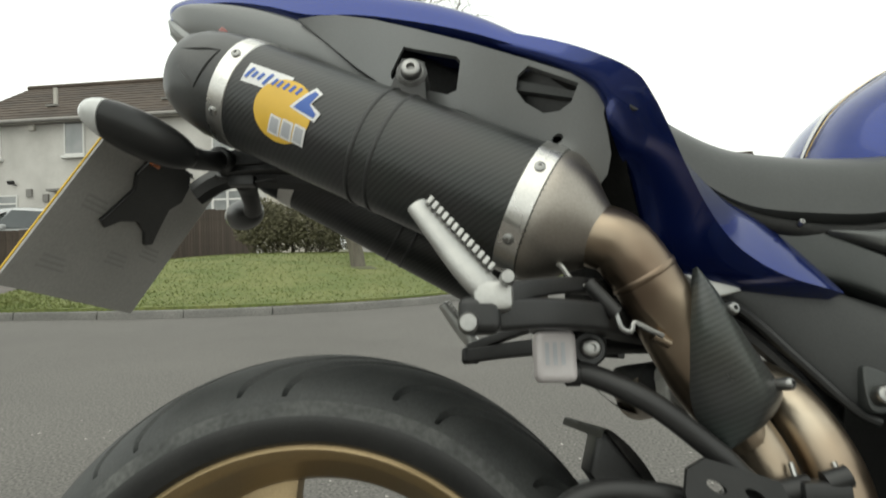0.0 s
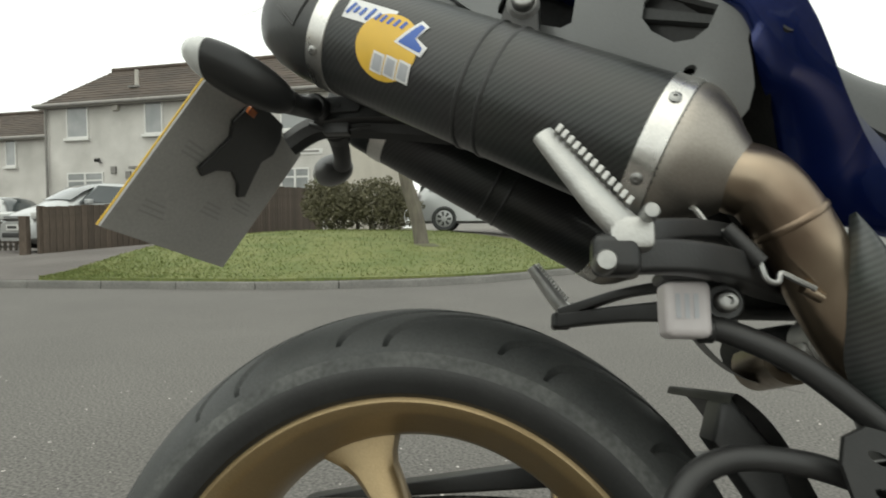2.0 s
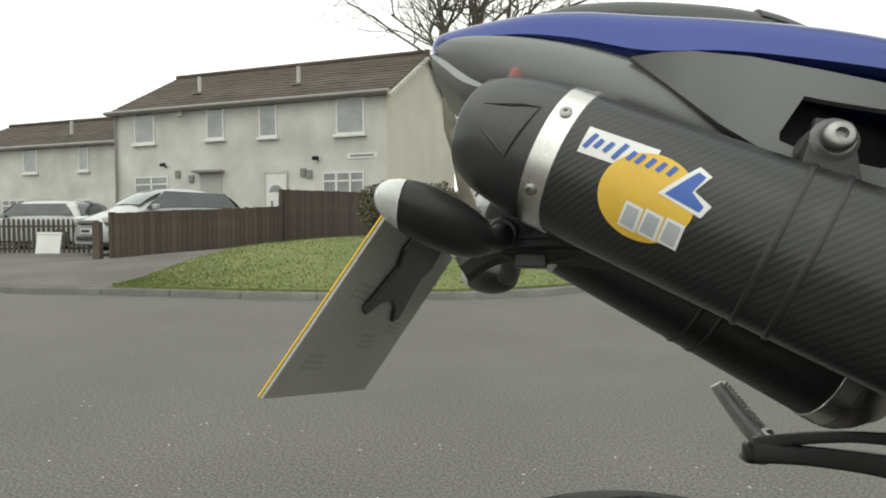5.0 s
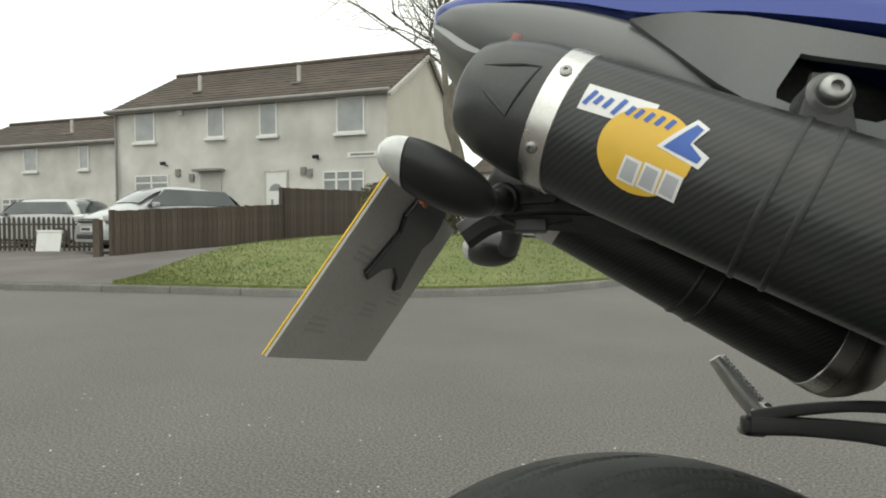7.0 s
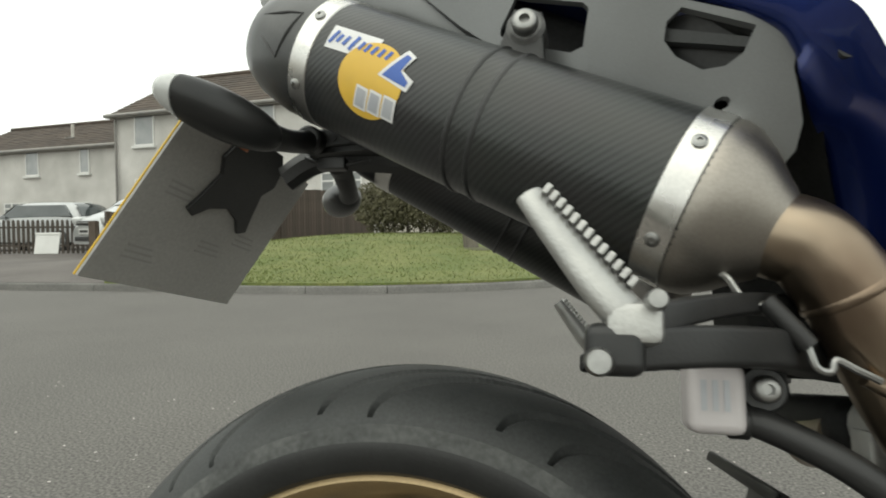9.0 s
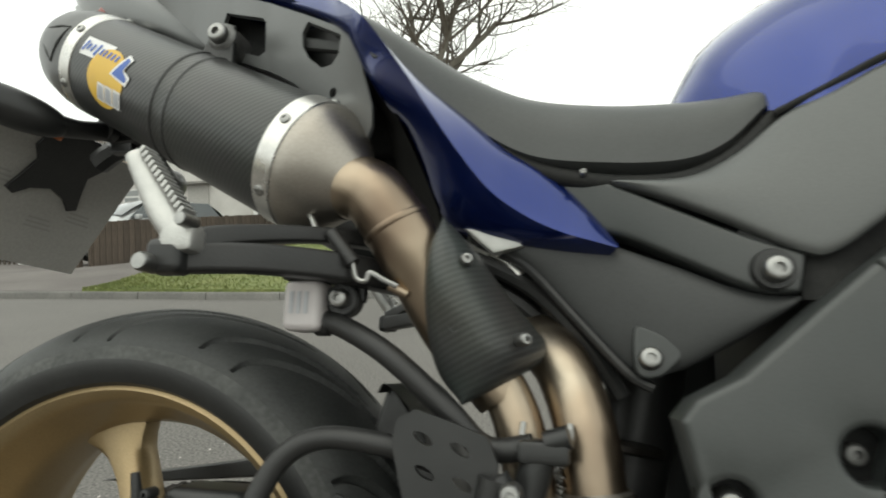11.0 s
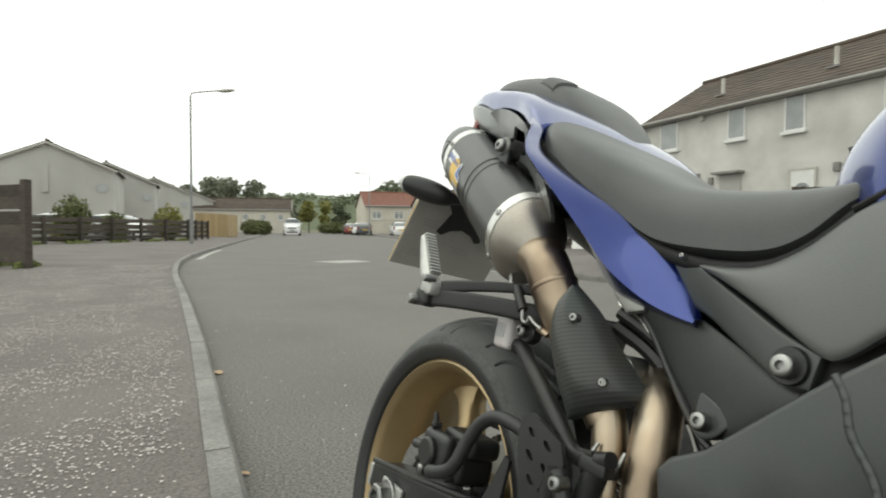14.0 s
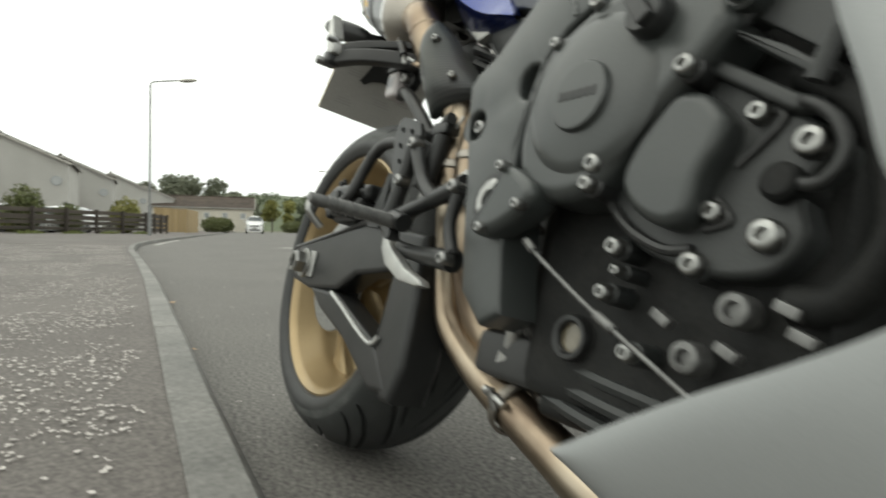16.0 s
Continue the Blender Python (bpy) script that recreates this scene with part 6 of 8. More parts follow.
# ---- tail: seat unit, panels ----
blue_top = [(0.180, -0.150, 0.876), (0.222, -0.182, 0.848), (0.248, -0.203, 0.822), (0.268, -0.209, 0.802), (0.285, -0.197, 0.787), (0.302, -0.183, 0.774), (0.320, -0.170, 0.761), (0.342, -0.157, 0.746), (0.370, -0.143, 0.726), (0.398, -0.137, 0.710), (0.424, -0.133, 0.689), (0.442, -0.133, 0.668), (0.456, -0.139, 0.645)]
blue_mid = [(0.182, -0.165, 0.874), (0.2265, -0.193, 0.845), (0.2555, -0.218, 0.8166), (0.277, -0.231, 0.794), (0.290, -0.226, 0.778), (0.304, -0.213, 0.759), (0.320, -0.196, 0.735), (0.340, -0.178, 0.707), (0.362, -0.165, 0.681), (0.388, -0.156, 0.663), (0.414, -0.152, 0.651), (0.438, -0.149, 0.644), (0.456, -0.143, 0.640)]
blue_bot = [(0.182, -0.166, 0.858), (0.222, -0.190, 0.829), (0.250, -0.205, 0.803), (0.260, -0.206, 0.786), (0.2665, -0.194, 0.772), (0.2765, -0.177, 0.756), (0.2903, -0.158, 0.740), (0.300, -0.140, 0.716), (0.3105, -0.127, 0.686), (0.325, -0.116, 0.664), (0.365, -0.117, 0.651), (0.415, -0.117, 0.640), (0.450, -0.128, 0.636)]
tail = bp("tail_panel", strip3(blue_top, blue_mid, blue_bot, n=110, m=27, sharp=0.75), M_BLUE, label="glossy blue tail side panel")
bp("tail_panel", mirrored(strip3(blue_top, blue_mid, blue_bot, n=50, m=15)), M_BLUE, label="glossy blue tail side panel")
# Added near-black sheet that stands in for the shaded void inside the tail.
bp("tail_void_shade", strip([(0.255, -0.190, 0.785), (0.276, -0.184, 0.765), (0.289, -0.155, 0.738), (0.299, -0.137, 0.714), (0.312, -0.120, 0.680)], [(0.22, -0.06, 0.81), (0.245, -0.06, 0.77), (0.255, -0.06, 0.73), (0.275, -0.06, 0.70), (0.31, -0.06, 0.65)], n=30, m=8, roll=0, thick=0.003), M_SHADED_BLACK, tail)
bp("panel_fixing", rod((0.282, -0.195, 0.777), (0.282, -0.2125, 0.777), 0.005, seg=16), M_BLACK, tail)
# blue top shell of the tail
shell = bp("tail_top", hull([(-0.182, 0.030, 0.996, 0.986, 2.4), (-0.168, 0.056, 1.000, 0.983, 3.0), (-0.10, 0.086, 0.995, 0.968, 4.0), (-0.05, 0.101, 0.986, 0.952, 5.0), (0.0, 0.114, 0.972, 0.931, 5.5), (0.055, 0.1275, 0.955, 0.919, 5.5), (0.111, 0.1430, 0.936, 0.899, 5.0), (0.153, 0.1580, 0.917, 0.879, 4.0), (0.190, 0.172, 0.896, 0.857, 3.0), (0.222, 0.184, 0.868, 0.836, 2.6)], 48, 60), M_BLUE, label="glossy blue tail top with a pointed end")
# grey lower tail panel with its cut-outs
g_top = [(-0.178, -0.045, 0.986), (-0.150, -0.070, 0.980), (-0.10, -0.089, 0.966), (-0.05, -0.100, 0.949), (0.00, -0.106, 0.928), (0.05, -0.103, 0.902), (0.09, -0.094, 0.878)]
g_bot = [(-0.170, -0.045, 0.972), (-0.142, -0.060, 0.944), (-0.10, -0.078, 0.926), (-0.05, -0.092, 0.908), (0.00, -0.101, 0.888), (0.05, -0.096, 0.862), (0.09, -0.086, 0.840)]
gp_a = bp("tail_side", strip(g_top, g_bot, n=60, m=14, bulge=0.003, roll=0.003, thick=0.004), M_TAILGREY, label="satin grey lower tail panel")
bp("tail_side", mirrored(strip(g_top, g_bot, n=30, m=10, bulge=0.006, roll=0.006, thick=0.004)), M_TAILGREY, label="satin grey lower tail panel")
# Tail grey swapped for lighter silver, painting in the skylight on the tip.
bp("tail_end", hull([(-0.179, 0.044, 0.986, 0.976, 2.5), (-0.163, 0.054, 0.982, 0.958, 2.5), (-0.14, 0.062, 0.974, 0.938, 2.5), (-0.09, 0.07, 0.96, 0.918, 2.5)], 20, 14), M_SILVER, gp_a)
bp("tail_light", moved(box(-0.006, 0.006, -0.004, 0.006, -0.010, 0.010, bevel=0.003), pose(-0.098, -0.083, 0.929, 0, 24, 8)), M_RED, gp_a, "red corner of the tail light")
# one plate round the hanger slot and the scoop, flaring outwards as it runs forwards


PLATE_TOP = [(-0.0094, -0.114, 0.926), (0.030, -0.122, 0.9238), (0.067, -0.1302, 0.9123), (0.1065, -0.1396, 0.895), (0.1574, -0.1572, 0.8679), (0.2087, -0.180, 0.8347), (0.2538, -0.1989, 0.805), (0.2673, -0.204, 0.7971)]
PLATE_LOW = [(-0.0094, -0.110, 0.920), (0.0195, -0.111, 0.9013), (0.0492, -0.112, 0.8743), (0.0748, -0.1172, 0.8527), (0.1102, -0.1244, 0.8347), (0.150, -0.1342, 0.8159), (0.1819, -0.145, 0.7957), (0.2026, -0.1522, 0.7781), (0.2214, -0.1587, 0.7627), (0.2449, -0.1652, 0.7443), (0.280, -0.172, 0.725)]


def tail_flare(x, z):
    """The tail plate leans outwards: y at its lower and upper edge, blended by height."""
    yt, zt = (float(np.interp(x, [p[0] for p in PLATE_TOP], [p[k] for p in PLATE_TOP])) for k in (1, 2))
    yl, zl = (float(np.interp(x, [p[0] for p in PLATE_LOW], [p[k] for p in PLATE_LOW])) for k in (1, 2))
    v = min(max((z - zl) / (zt - zl), -0.1), 1.05)
    return yl + (yt - yl) * v


def pierced(outline, holes, thick, lift, bend=tail_flare, fine=0):
    """A plate with real openings, bent to the tail's flare or another."""
    bm = bmesh.new()
    for loop in [outline] + holes:
        pts = dense(loop, 5)
        vs = [bm.verts.new((a, 0, b)) for a, b in pts]
        for k in range(len(vs)):
            bm.edges.new((vs[k], vs[(k + 1) % len(vs)]))
    bmesh.ops.triangle_fill(bm, use_beauty=True, edges=bm.edges[:])
    if fine:
        bmesh.ops.subdivide_edges(bm, edges=bm.edges[:], cuts=fine, use_grid_fill=True)
    bmesh.ops.recalc_face_normals(bm, faces=bm.faces)
    ext = bmesh.ops.extrude_face_region(bm, geom=bm.faces[:])
    bmesh.ops.translate(bm, verts=[e for e in ext["geom"] if isinstance(e, bmesh.types.BMVert)], vec=(0, thick, 0))
    for v in bm.verts:
        v.co.y += bend(v.co.x, v.co.z) - lift
    bmesh.ops.recalc_face_normals(bm, faces=bm.faces)
    return bm


plate_rim = [(-0.0094, 0.9261), (0.0116, 0.9258), (0.030, 0.9238), (0.067, 0.9123), (0.1065, 0.895), (0.1574, 0.8679), (0.2087, 0.8347), (0.2538, 0.805), (0.2673, 0.7971), (0.2635, 0.789), (0.2625, 0.779), (0.2660, 0.765), (0.2690, 0.750), (0.2670, 0.736), (0.2600, 0.727), (0.2520, 0.729),
             (0.2449, 0.738), (0.2357, 0.747), (0.2214, 0.759), (0.2026, 0.775), (0.1819, 0.793), (0.1597, 0.8075), (0.150, 0.8135), (0.1102, 0.8325), (0.0748, 0.851), (0.0492, 0.873), (0.0195, 0.901)]
slot_rim = [(0.0972, 0.8809), (0.1461, 0.8599), (0.1499, 0.8551), (0.146, 0.8316), (0.1372, 0.8299), (0.0972, 0.8467), (0.0842, 0.8552), (0.0844, 0.8603)]
scoop_rim = [(0.2063, 0.8317), (0.2441, 0.8064), (0.2391, 0.7945), (0.2303, 0.7902), (0.2184, 0.7921), (0.2037, 0.8051), (0.197, 0.8167), (0.1983, 0.8269)]
bp("tail_plate", pierced(plate_rim, [slot_rim, scoop_rim, [(0.2293 + 0.0044 * math.cos(k * 0.7854), 0.770 + 0.0038 * math.sin(k * 0.7854)) for k in range(8)]], 0.006, 0.0, fine=2), M_TAILGREY, gp_a, smooth=25)
# Black backing behind the scoop opening stands in for its inner shade.
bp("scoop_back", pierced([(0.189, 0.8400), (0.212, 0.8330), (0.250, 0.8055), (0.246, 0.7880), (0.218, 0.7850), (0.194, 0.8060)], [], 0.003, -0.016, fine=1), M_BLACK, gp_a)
bp("scoop_blade", pierced([(0.1985, 0.8255), (0.2430, 0.8030), (0.2412, 0.7985), (0.1972, 0.8185)], [], 0.006, -0.005, fine=1), M_DARK, gp_a)
# Two near-black filler boxes stand in for the shade inside the tail openings.
bp("tail_cavity_shade", box(0.17, 0.28, -0.110, -0.06, 0.745, 0.80, bevel=0.015), M_SHADED_BLACK, gp_a)
bp("hanger_recess_shade", box(0.06, 0.17, -0.104, -0.085, 0.80, 0.900, bevel=0.004), M_SHADED_BLACK, gp_a)
bp("hanger", slab([(0.097, 0.860), (0.118, 0.856), (0.120, 0.819), (0.116, 0.800), (0.084, 0.815), (0.086, 0.829)], -0.149, -0.141, bevel=0.003), M_BLACK_ALLOY, can, "black silencer hanger")
bp("hanger_collar", rod((0.106, -0.120, 0.844), (0.106, -0.152, 0.844), 0.0150, 0.0140, seg=28, bevel=0.003), M_DULL, can)
bolt((0.106, -0.151, 0.844), (0, -1, 0), 0.0120, can, depth=0.009)

# seats
seat = bp("rider_seat", hull([(0.192, 0.110, 0.890, 0.868, 3.0), (0.212, 0.158, 0.876, 0.848, 3.2), (0.250, 0.182, 0.854, 0.816, 3.2), (0.280, 0.178, 0.838, 0.790, 3.4), (0.305, 0.166, 0.824, 0.770, 3.6), (0.342, 0.148, 0.806, 0.744, 3.8), (0.39, 0.139, 0.788, 0.718, 3.9), (0.45, 0.139, 0.779, 0.709, 3.8), (0.505, 0.139, 0.777, 0.709, 3.8), (0.538, 0.138, 0.777, 0.722, 3.8), (0.567, 0.134, 0.777, 0.750, 3.4), (0.582, 0.115, 0.771, 0.762, 2.6)], 52, 80), M_SEAT, label="grained dark vinyl rider's seat")
edge_l = [(0.214, -0.160, 0.844), (0.250, -0.183, 0.813), (0.285, -0.176, 0.782), (0.310, -0.162, 0.762), (0.342, -0.147, 0.740), (0.39, -0.137, 0.712), (0.45, -0.138, 0.697), (0.505, -0.139, 0.697), (0.542, -0.138, 0.714), (0.575, -0.135, 0.746)]
# Its near-black colour paints the shade of the gap below the seat edge.
bp("seat_base", tube([(x, y + 0.006, z - 0.003) for x, y, z in edge_l], 0.0075, seg=10, n=60), M_SHADED_BLACK, seat)
hump = bp("pillion_seat", hull([(-0.112, 0.030, 1.000, 0.994, 2.4), (-0.090, 0.060, 1.012, 0.990, 2.6), (-0.04, 0.080, 1.010, 0.982, 2.8), (0.015, 0.092, 1.000, 0.966, 3.2), (0.08, 0.097, 0.985, 0.944, 3.4), (0.12, 0.096, 0.966, 0.922, 3.2), (0.155, 0.086, 0.936, 0.898, 2.8), (0.185, 0.066, 0.904, 0.876, 2.5), (0.212, 0.034, 0.876, 0.862, 2.3)], 40, 50), M_SEAT, label="dark vinyl pillion pad")
bp("pad_rim", tube([(-0.108, -0.034, 0.993), (-0.088, -0.062, 0.987), (-0.04, -0.082, 0.980), (0.015, -0.092, 0.968), (0.08, -0.096, 0.942), (0.12, -0.098, 0.918), (0.155, -0.088, 0.894), (0.185, -0.068, 0.872), (0.214, -0.036, 0.858)], 0.0045, seg=8, n=50), M_BLACK, hump)


def slab_on_pad():
    """A webbing tab over the shoulder of the pad."""
    rows = []
    for k in range(25):
        y = -0.0945 + 0.045 * k / 24
        f = (1 - abs(y / 0.0966) ** 3.4) ** (1 / 3.4)
        rows.append([(x, y, zr + (zt - zr) * f + o) for x, zt, zr, o in ((0.086, 0.983, 0.941, -0.003), (0.087, 0.982, 0.941, 0.004), (0.103, 0.9745, 0.932, 0.005), (0.118, 0.967, 0.923, 0.004), (0.119, 0.966, 0.922, -0.003))])
    return grid_bm(rows)


bp("pad_tab", slab_on_pad(), M_BLACK, hump, "black webbing tab on the pad edge")

# subframe covers
rail_t = [(0.400, -0.128, 0.712), (0.444, -0.138, 0.696), (0.50, -0.148, 0.667), (0.545, -0.156, 0.644), (0.578, -0.160, 0.632)]
rail_b = [(0.418, -0.126, 0.660), (0.460, -0.136, 0.650), (0.50, -0.146, 0.630), (0.545, -0.156, 0.607), (0.572, -0.160, 0.604)]
bp("subframe_rail", strip(rail_t, rail_b, n=40, m=18, bulge=0.001, roll=0.004, thick=0.02, power=22), M_FRAME, label="dark alloy subframe rail")
bp("subframe_rail", mirrored(strip(rail_t, rail_b, n=20, m=8, bulge=0.010, roll=0.012, thick=0.02, power=4)), M_FRAME, label="dark alloy subframe rail")
sc_t = [(0.335, -0.108, 0.664), (0.375, -0.116, 0.655), (0.43, -0.126, 0.652), (0.49, -0.136, 0.630), (0.54, -0.146, 0.608), (0.576, -0.152, 0.604)]
sc_b = [(0.338, -0.106, 0.650), (0.378, -0.112, 0.636), (0.418, -0.116, 0.594), (0.460, -0.120, 0.552), (0.500, -0.130, 0.552), (0.572, -0.150, 0.596)]
cover = bp("side_cover", strip(sc_t, sc_b, n=50, m=16, bulge=0.004, roll=0.003, thick=0.004), M_DARK, label="matt black plastic side cover")
bp("cover_boss", slab([(0.466, 0.574), (0.472, 0.583), (0.500, 0.567), (0.492, 0.552), (0.480, 0.545), (0.468, 0.549)], -0.134, -0.118, bevel=0.003, smooth=30), M_FRAME, cover)
bp("cover_edge", tube([(0.345, -0.106, 0.652), (0.385, -0.114, 0.632), (0.425, -0.119, 0.589), (0.462, -0.122, 0.549), (0.480, -0.124, 0.538)], 0.004, seg=8, n=30), M_BLACK, cover)
boss = bp("rail_boss", lathe([(0.004, 0), (0.0135, 0), (0.0145, 0.003), (0.0145, 0.02)], 30, pose(0.556, -0.164, 0.620, -90, 0, 0)), M_BLACK)
bolt((0.556, -0.166, 0.619), (0, -1, 0), 0.0115, boss)
bolt((0.477, -0.137, 0.559), (0, -1, 0.1), 0.0105, cover)
bolt((0.432, -0.140, 0.700), (0, -1, 0.3), 0.0034, cover, depth=0.004)
bp("cover_stud", rod((0.45, -0.126, 0.694), (0.45, -0.136, 0.694), 0.003, seg=12), M_BLACK, cover)
bp("wiring", join(tube([(0.34, -0.11, 0.64), (0.39, -0.10, 0.615), (0.43, -0.10, 0.575), (0.46, -0.10, 0.53)], 0.007, seg=8, n=24), tube([(0.33, -0.10, 0.625), (0.38, -0.09, 0.60), (0.42, -0.085, 0.56)], 0.009, seg=8, n=24)), M_BLACK)
bp("grab_tab", slab([(0.335, 0.662), (0.372, 0.662), (0.385, 0.646), (0.36, 0.640)], -0.125, -0.105, bevel=0.003), M_ALLOY)
bp("tail_structure", join(tube([(0.55, -0.09, 0.66), (0.40, -0.085, 0.70), (0.25, -0.075, 0.80), (0.05, -0.06, 0.87)], 0.02, seg=8, n=24), tube([(0.55, 0.09, 0.66), (0.40, 0.085, 0.70), (0.25, 0.075, 0.80), (0.05, 0.06, 0.87)], 0.02, seg=8, n=24), box(0.20, 0.42, -0.070, 0.070, 0.72, 0.79, bevel=0.02), box(0.0, 0.15, -0.06, 0.06, 0.80, 0.90, bevel=0.02)), M_BLACK, label="black undertray beneath the seat")
bp("inner_fender", box(0.27, 0.42, -0.050, 0.10, 0.605, 0.73, bevel=0.02, seg=3), M_SHADED_BLACK)
bp("battery_box", box(0.40, 0.56, -0.085, 0.085, 0.60, 0.71, bevel=0.015), M_BLACK)

# ---- tank ----
tank = bp("fuel_tank", hull([(0.512, 0.050, 0.790, 0.775, 2.3), (0.520, 0.075, 0.815, 0.768, 2.4), (0.545, 0.108, 0.855, 0.762, 2.4), (0.590, 0.146, 0.888, 0.742, 2.4), (0.640, 0.154, 0.912, 0.764, 2.4), (0.70, 0.164, 0.932, 0.786, 2.4), (0.78, 0.181, 0.948, 0.815, 2.4), (0.88, 0.190, 0.952, 0.848, 2.4), (0.98, 0.18, 0.935, 0.86, 2.4), (1.05, 0.15, 0.905, 0.86, 2.4)], 48, 70), M_BLUE, label="glossy blue fuel tank")
ts_t = [(0.452, -0.139, 0.694), (0.505, -0.142, 0.694), (0.541, -0.143, 0.710), (0.577, -0.146, 0.739), (0.606, -0.152, 0.752), (0.640, -0.157, 0.769), (0.672, -0.163, 0.780), (0.723, -0.173, 0.797), (0.772, -0.183, 0.813), (0.84, -0.192, 0.836), (0.95, -0.20, 0.855)]
ts_b = [(0.456, -0.142, 0.689), (0.485, -0.150, 0.678), (0.528, -0.158, 0.657), (0.574, -0.166, 0.632), (0.592, -0.170, 0.631), (0.616, -0.176, 0.648), (0.640, -0.181, 0.668), (0.686, -0.187, 0.701), (0.736, -0.191, 0.735), (0.806, -0.194, 0.768), (0.95, -0.195, 0.80)]
bp("tank_side", strip(ts_t, ts_b, n=100, m=22, bulge=0.007, roll=0.003, thick=0.008, power=24), M_SIDE, label="matt grey tank side panel")
bp("tank_side", mirrored(strip(ts_t, ts_b, n=40, m=10, bulge=0.008, roll=0.005, thick=0.006)), M_SIDE, label="matt grey tank side panel")
# Near-black strip added as the shade in the gap between tank panel and frame.
bp("gap_shade", strip([(0.566, -0.140, 0.690), (0.592, -0.142, 0.700), (0.66, -0.146, 0.752), (0.75, -0.150, 0.795), (0.86, -0.17, 0.835), (0.98, -0.17, 0.85)], [(0.575, -0.155, 0.60), (0.600, -0.162, 0.605), (0.68, -0.150, 0.655), (0.77, -0.155, 0.705), (0.88, -0.18, 0.755), (0.98, -0.18, 0.77)], n=40, m=6, roll=0, thick=0.01), M_SHADED_BLACK, label="near-black strip standing in for the shaded gap under the tank panel")

bp("tank_joint", tube([(0.572, -0.139, 0.742), (0.606, -0.149, 0.757), (0.640, -0.154, 0.774), (0.672, -0.160, 0.785), (0.723, -0.170, 0.802), (0.772, -0.180, 0.818), (0.84, -0.189, 0.842)], 0.0030, seg=8, n=50), M_SHADED_BLACK, tank)
for c0, c1, lift, mm, nm in ((-0.16, -0.25, 0.0006, M_WHITE_STICKER, "white_stripe"), (-0.31, -0.335, 0.0006, M_YELLOW_STICKER, "gold_pinstripe")):
    rows = []
    for x, w, zt, zr in ((0.514, 0.057, 0.798, 0.773), (0.520, 0.075, 0.815, 0.768), (0.532, 0.092, 0.837, 0.764), (0.545, 0.108, 0.855, 0.762), (0.567, 0.130, 0.874, 0.752), (0.590, 0.146, 0.888, 0.742), (0.640, 0.154, 0.912, 0.764), (0.70, 0.164, 0.932, 0.786), (0.78, 0.181, 0.948, 0.815)):
        row = []
        for k in range(5):
            c = c0 + (c1 - c0) * k / 4
            s = math.sqrt(1 - c * c)
            row.append(V((x - 0.0012, -w * abs(c) ** (2 / 2.4), zr + (zt - zr) * s ** (2 / 2.4) + 0.0012)))
        rows.append(row)
    curves = [spline([r[k] for r in rows], 40) for k in range(5)]
    bp(nm, grid_bm([[c[i] for c in curves] for i in range(40)]), mm, tank)

# ---- main frame ----
fr_out = [(0.486, 0.520), (0.496, 0.533), (0.524, 0.548), (0.567, 0.587), (0.601, 0.617), (0.641, 0.648), (0.697, 0.679), (0.74, 0.700), (0.76, 0.68), (0.70, 0.62), (0.656, 0.560), (0.628, 0.546), (0.607, 0.524), (0.5965, 0.492), (0.591, 0.442), (0.590, 0.39), (0.597, 0.34), (0.612, 0.285), (0.585, 0.272), (0.548, 0.300), (0.530, 0.36), (0.512, 0.426), (0.498, 0.470), (0.490, 0.505)]


def ring_of(x, z, r, n=32):
    return [(x + r * math.cos(2 * math.pi * k / n), z + r * math.sin(2 * math.pi * k / n)) for k in range(n)]


def holed_plate(outline, holes, y0, thick, bevel):
    """A cast plate with bored holes and rounded outer edges."""
    b = pierced(outline, holes, thick, 0.0, lambda x, z: y0)
    es = [e for e in b.edges if len(e.link_faces) == 2 and e.calc_face_angle(0) > 0.9 and all(abs(v.co.y - y0) < 1e-5 for v in e.verts)]
    bmesh.ops.bevel(b, geom=es, offset=bevel, segments=3, profile=0.5, affect="EDGES")
    return b


frame_main = bp("main_frame", holed_plate(fr_out, [ring_of(0.5895, 0.505, 0.0165), ring_of(0.513, 0.473, 0.0145)], -0.197, 0.046, 0.005), M_FRAME, label="dark grey cast alloy main frame")
bp("main_frame", mirrored(slab(fr_out, -0.196, -0.150, bevel=0.010, seg=2)), M_FRAME, label="dark grey cast alloy main frame")
weld = []
for k in range(26):
    u = k / 25
    p = V((0.604, -0.1955, 0.620)).lerp(V((0.636, -0.1965, 0.556)), u)
    weld.append((p.x + 0.002 * math.sin(u * 9), p.y, p.z))
bp("weld_bead", tube(weld, [0.0029 + 0.0002 * ((k * 7) % 3) for k in range(26)], seg=10, n=100), M_FRAME, frame_main)
# Near-black discs close both bores and stand in for the shade inside them.
bp("recess_shade", rod((0.5895, -0.165, 0.505), (0.5895, -0.172, 0.505), 0.020, seg=24), M_SHADED_BLACK, frame_main)
bolt((0.587, -0.172, 0.504), (0, -1, 0), 0.009, frame_main, material=M_DULL)
bp("mount_shade", rod((0.513, -0.165, 0.473), (0.513, -0.178, 0.473), 0.018, seg=24), M_SHADED_BLACK, frame_main)
bolt((0.513, -0.178, 0.473), (0, -1, 0), 0.0115, frame_main, depth=0.016)
bp("swingarm_pivot", lathe([(0.021, 0.0), (0.0285, 0.001), (0.0305, 0.0), (0.0305, -0.01)], 40, pose(0.571, -0.197, 0.389, 90, 0, 0)), M_BLACK, frame_main)
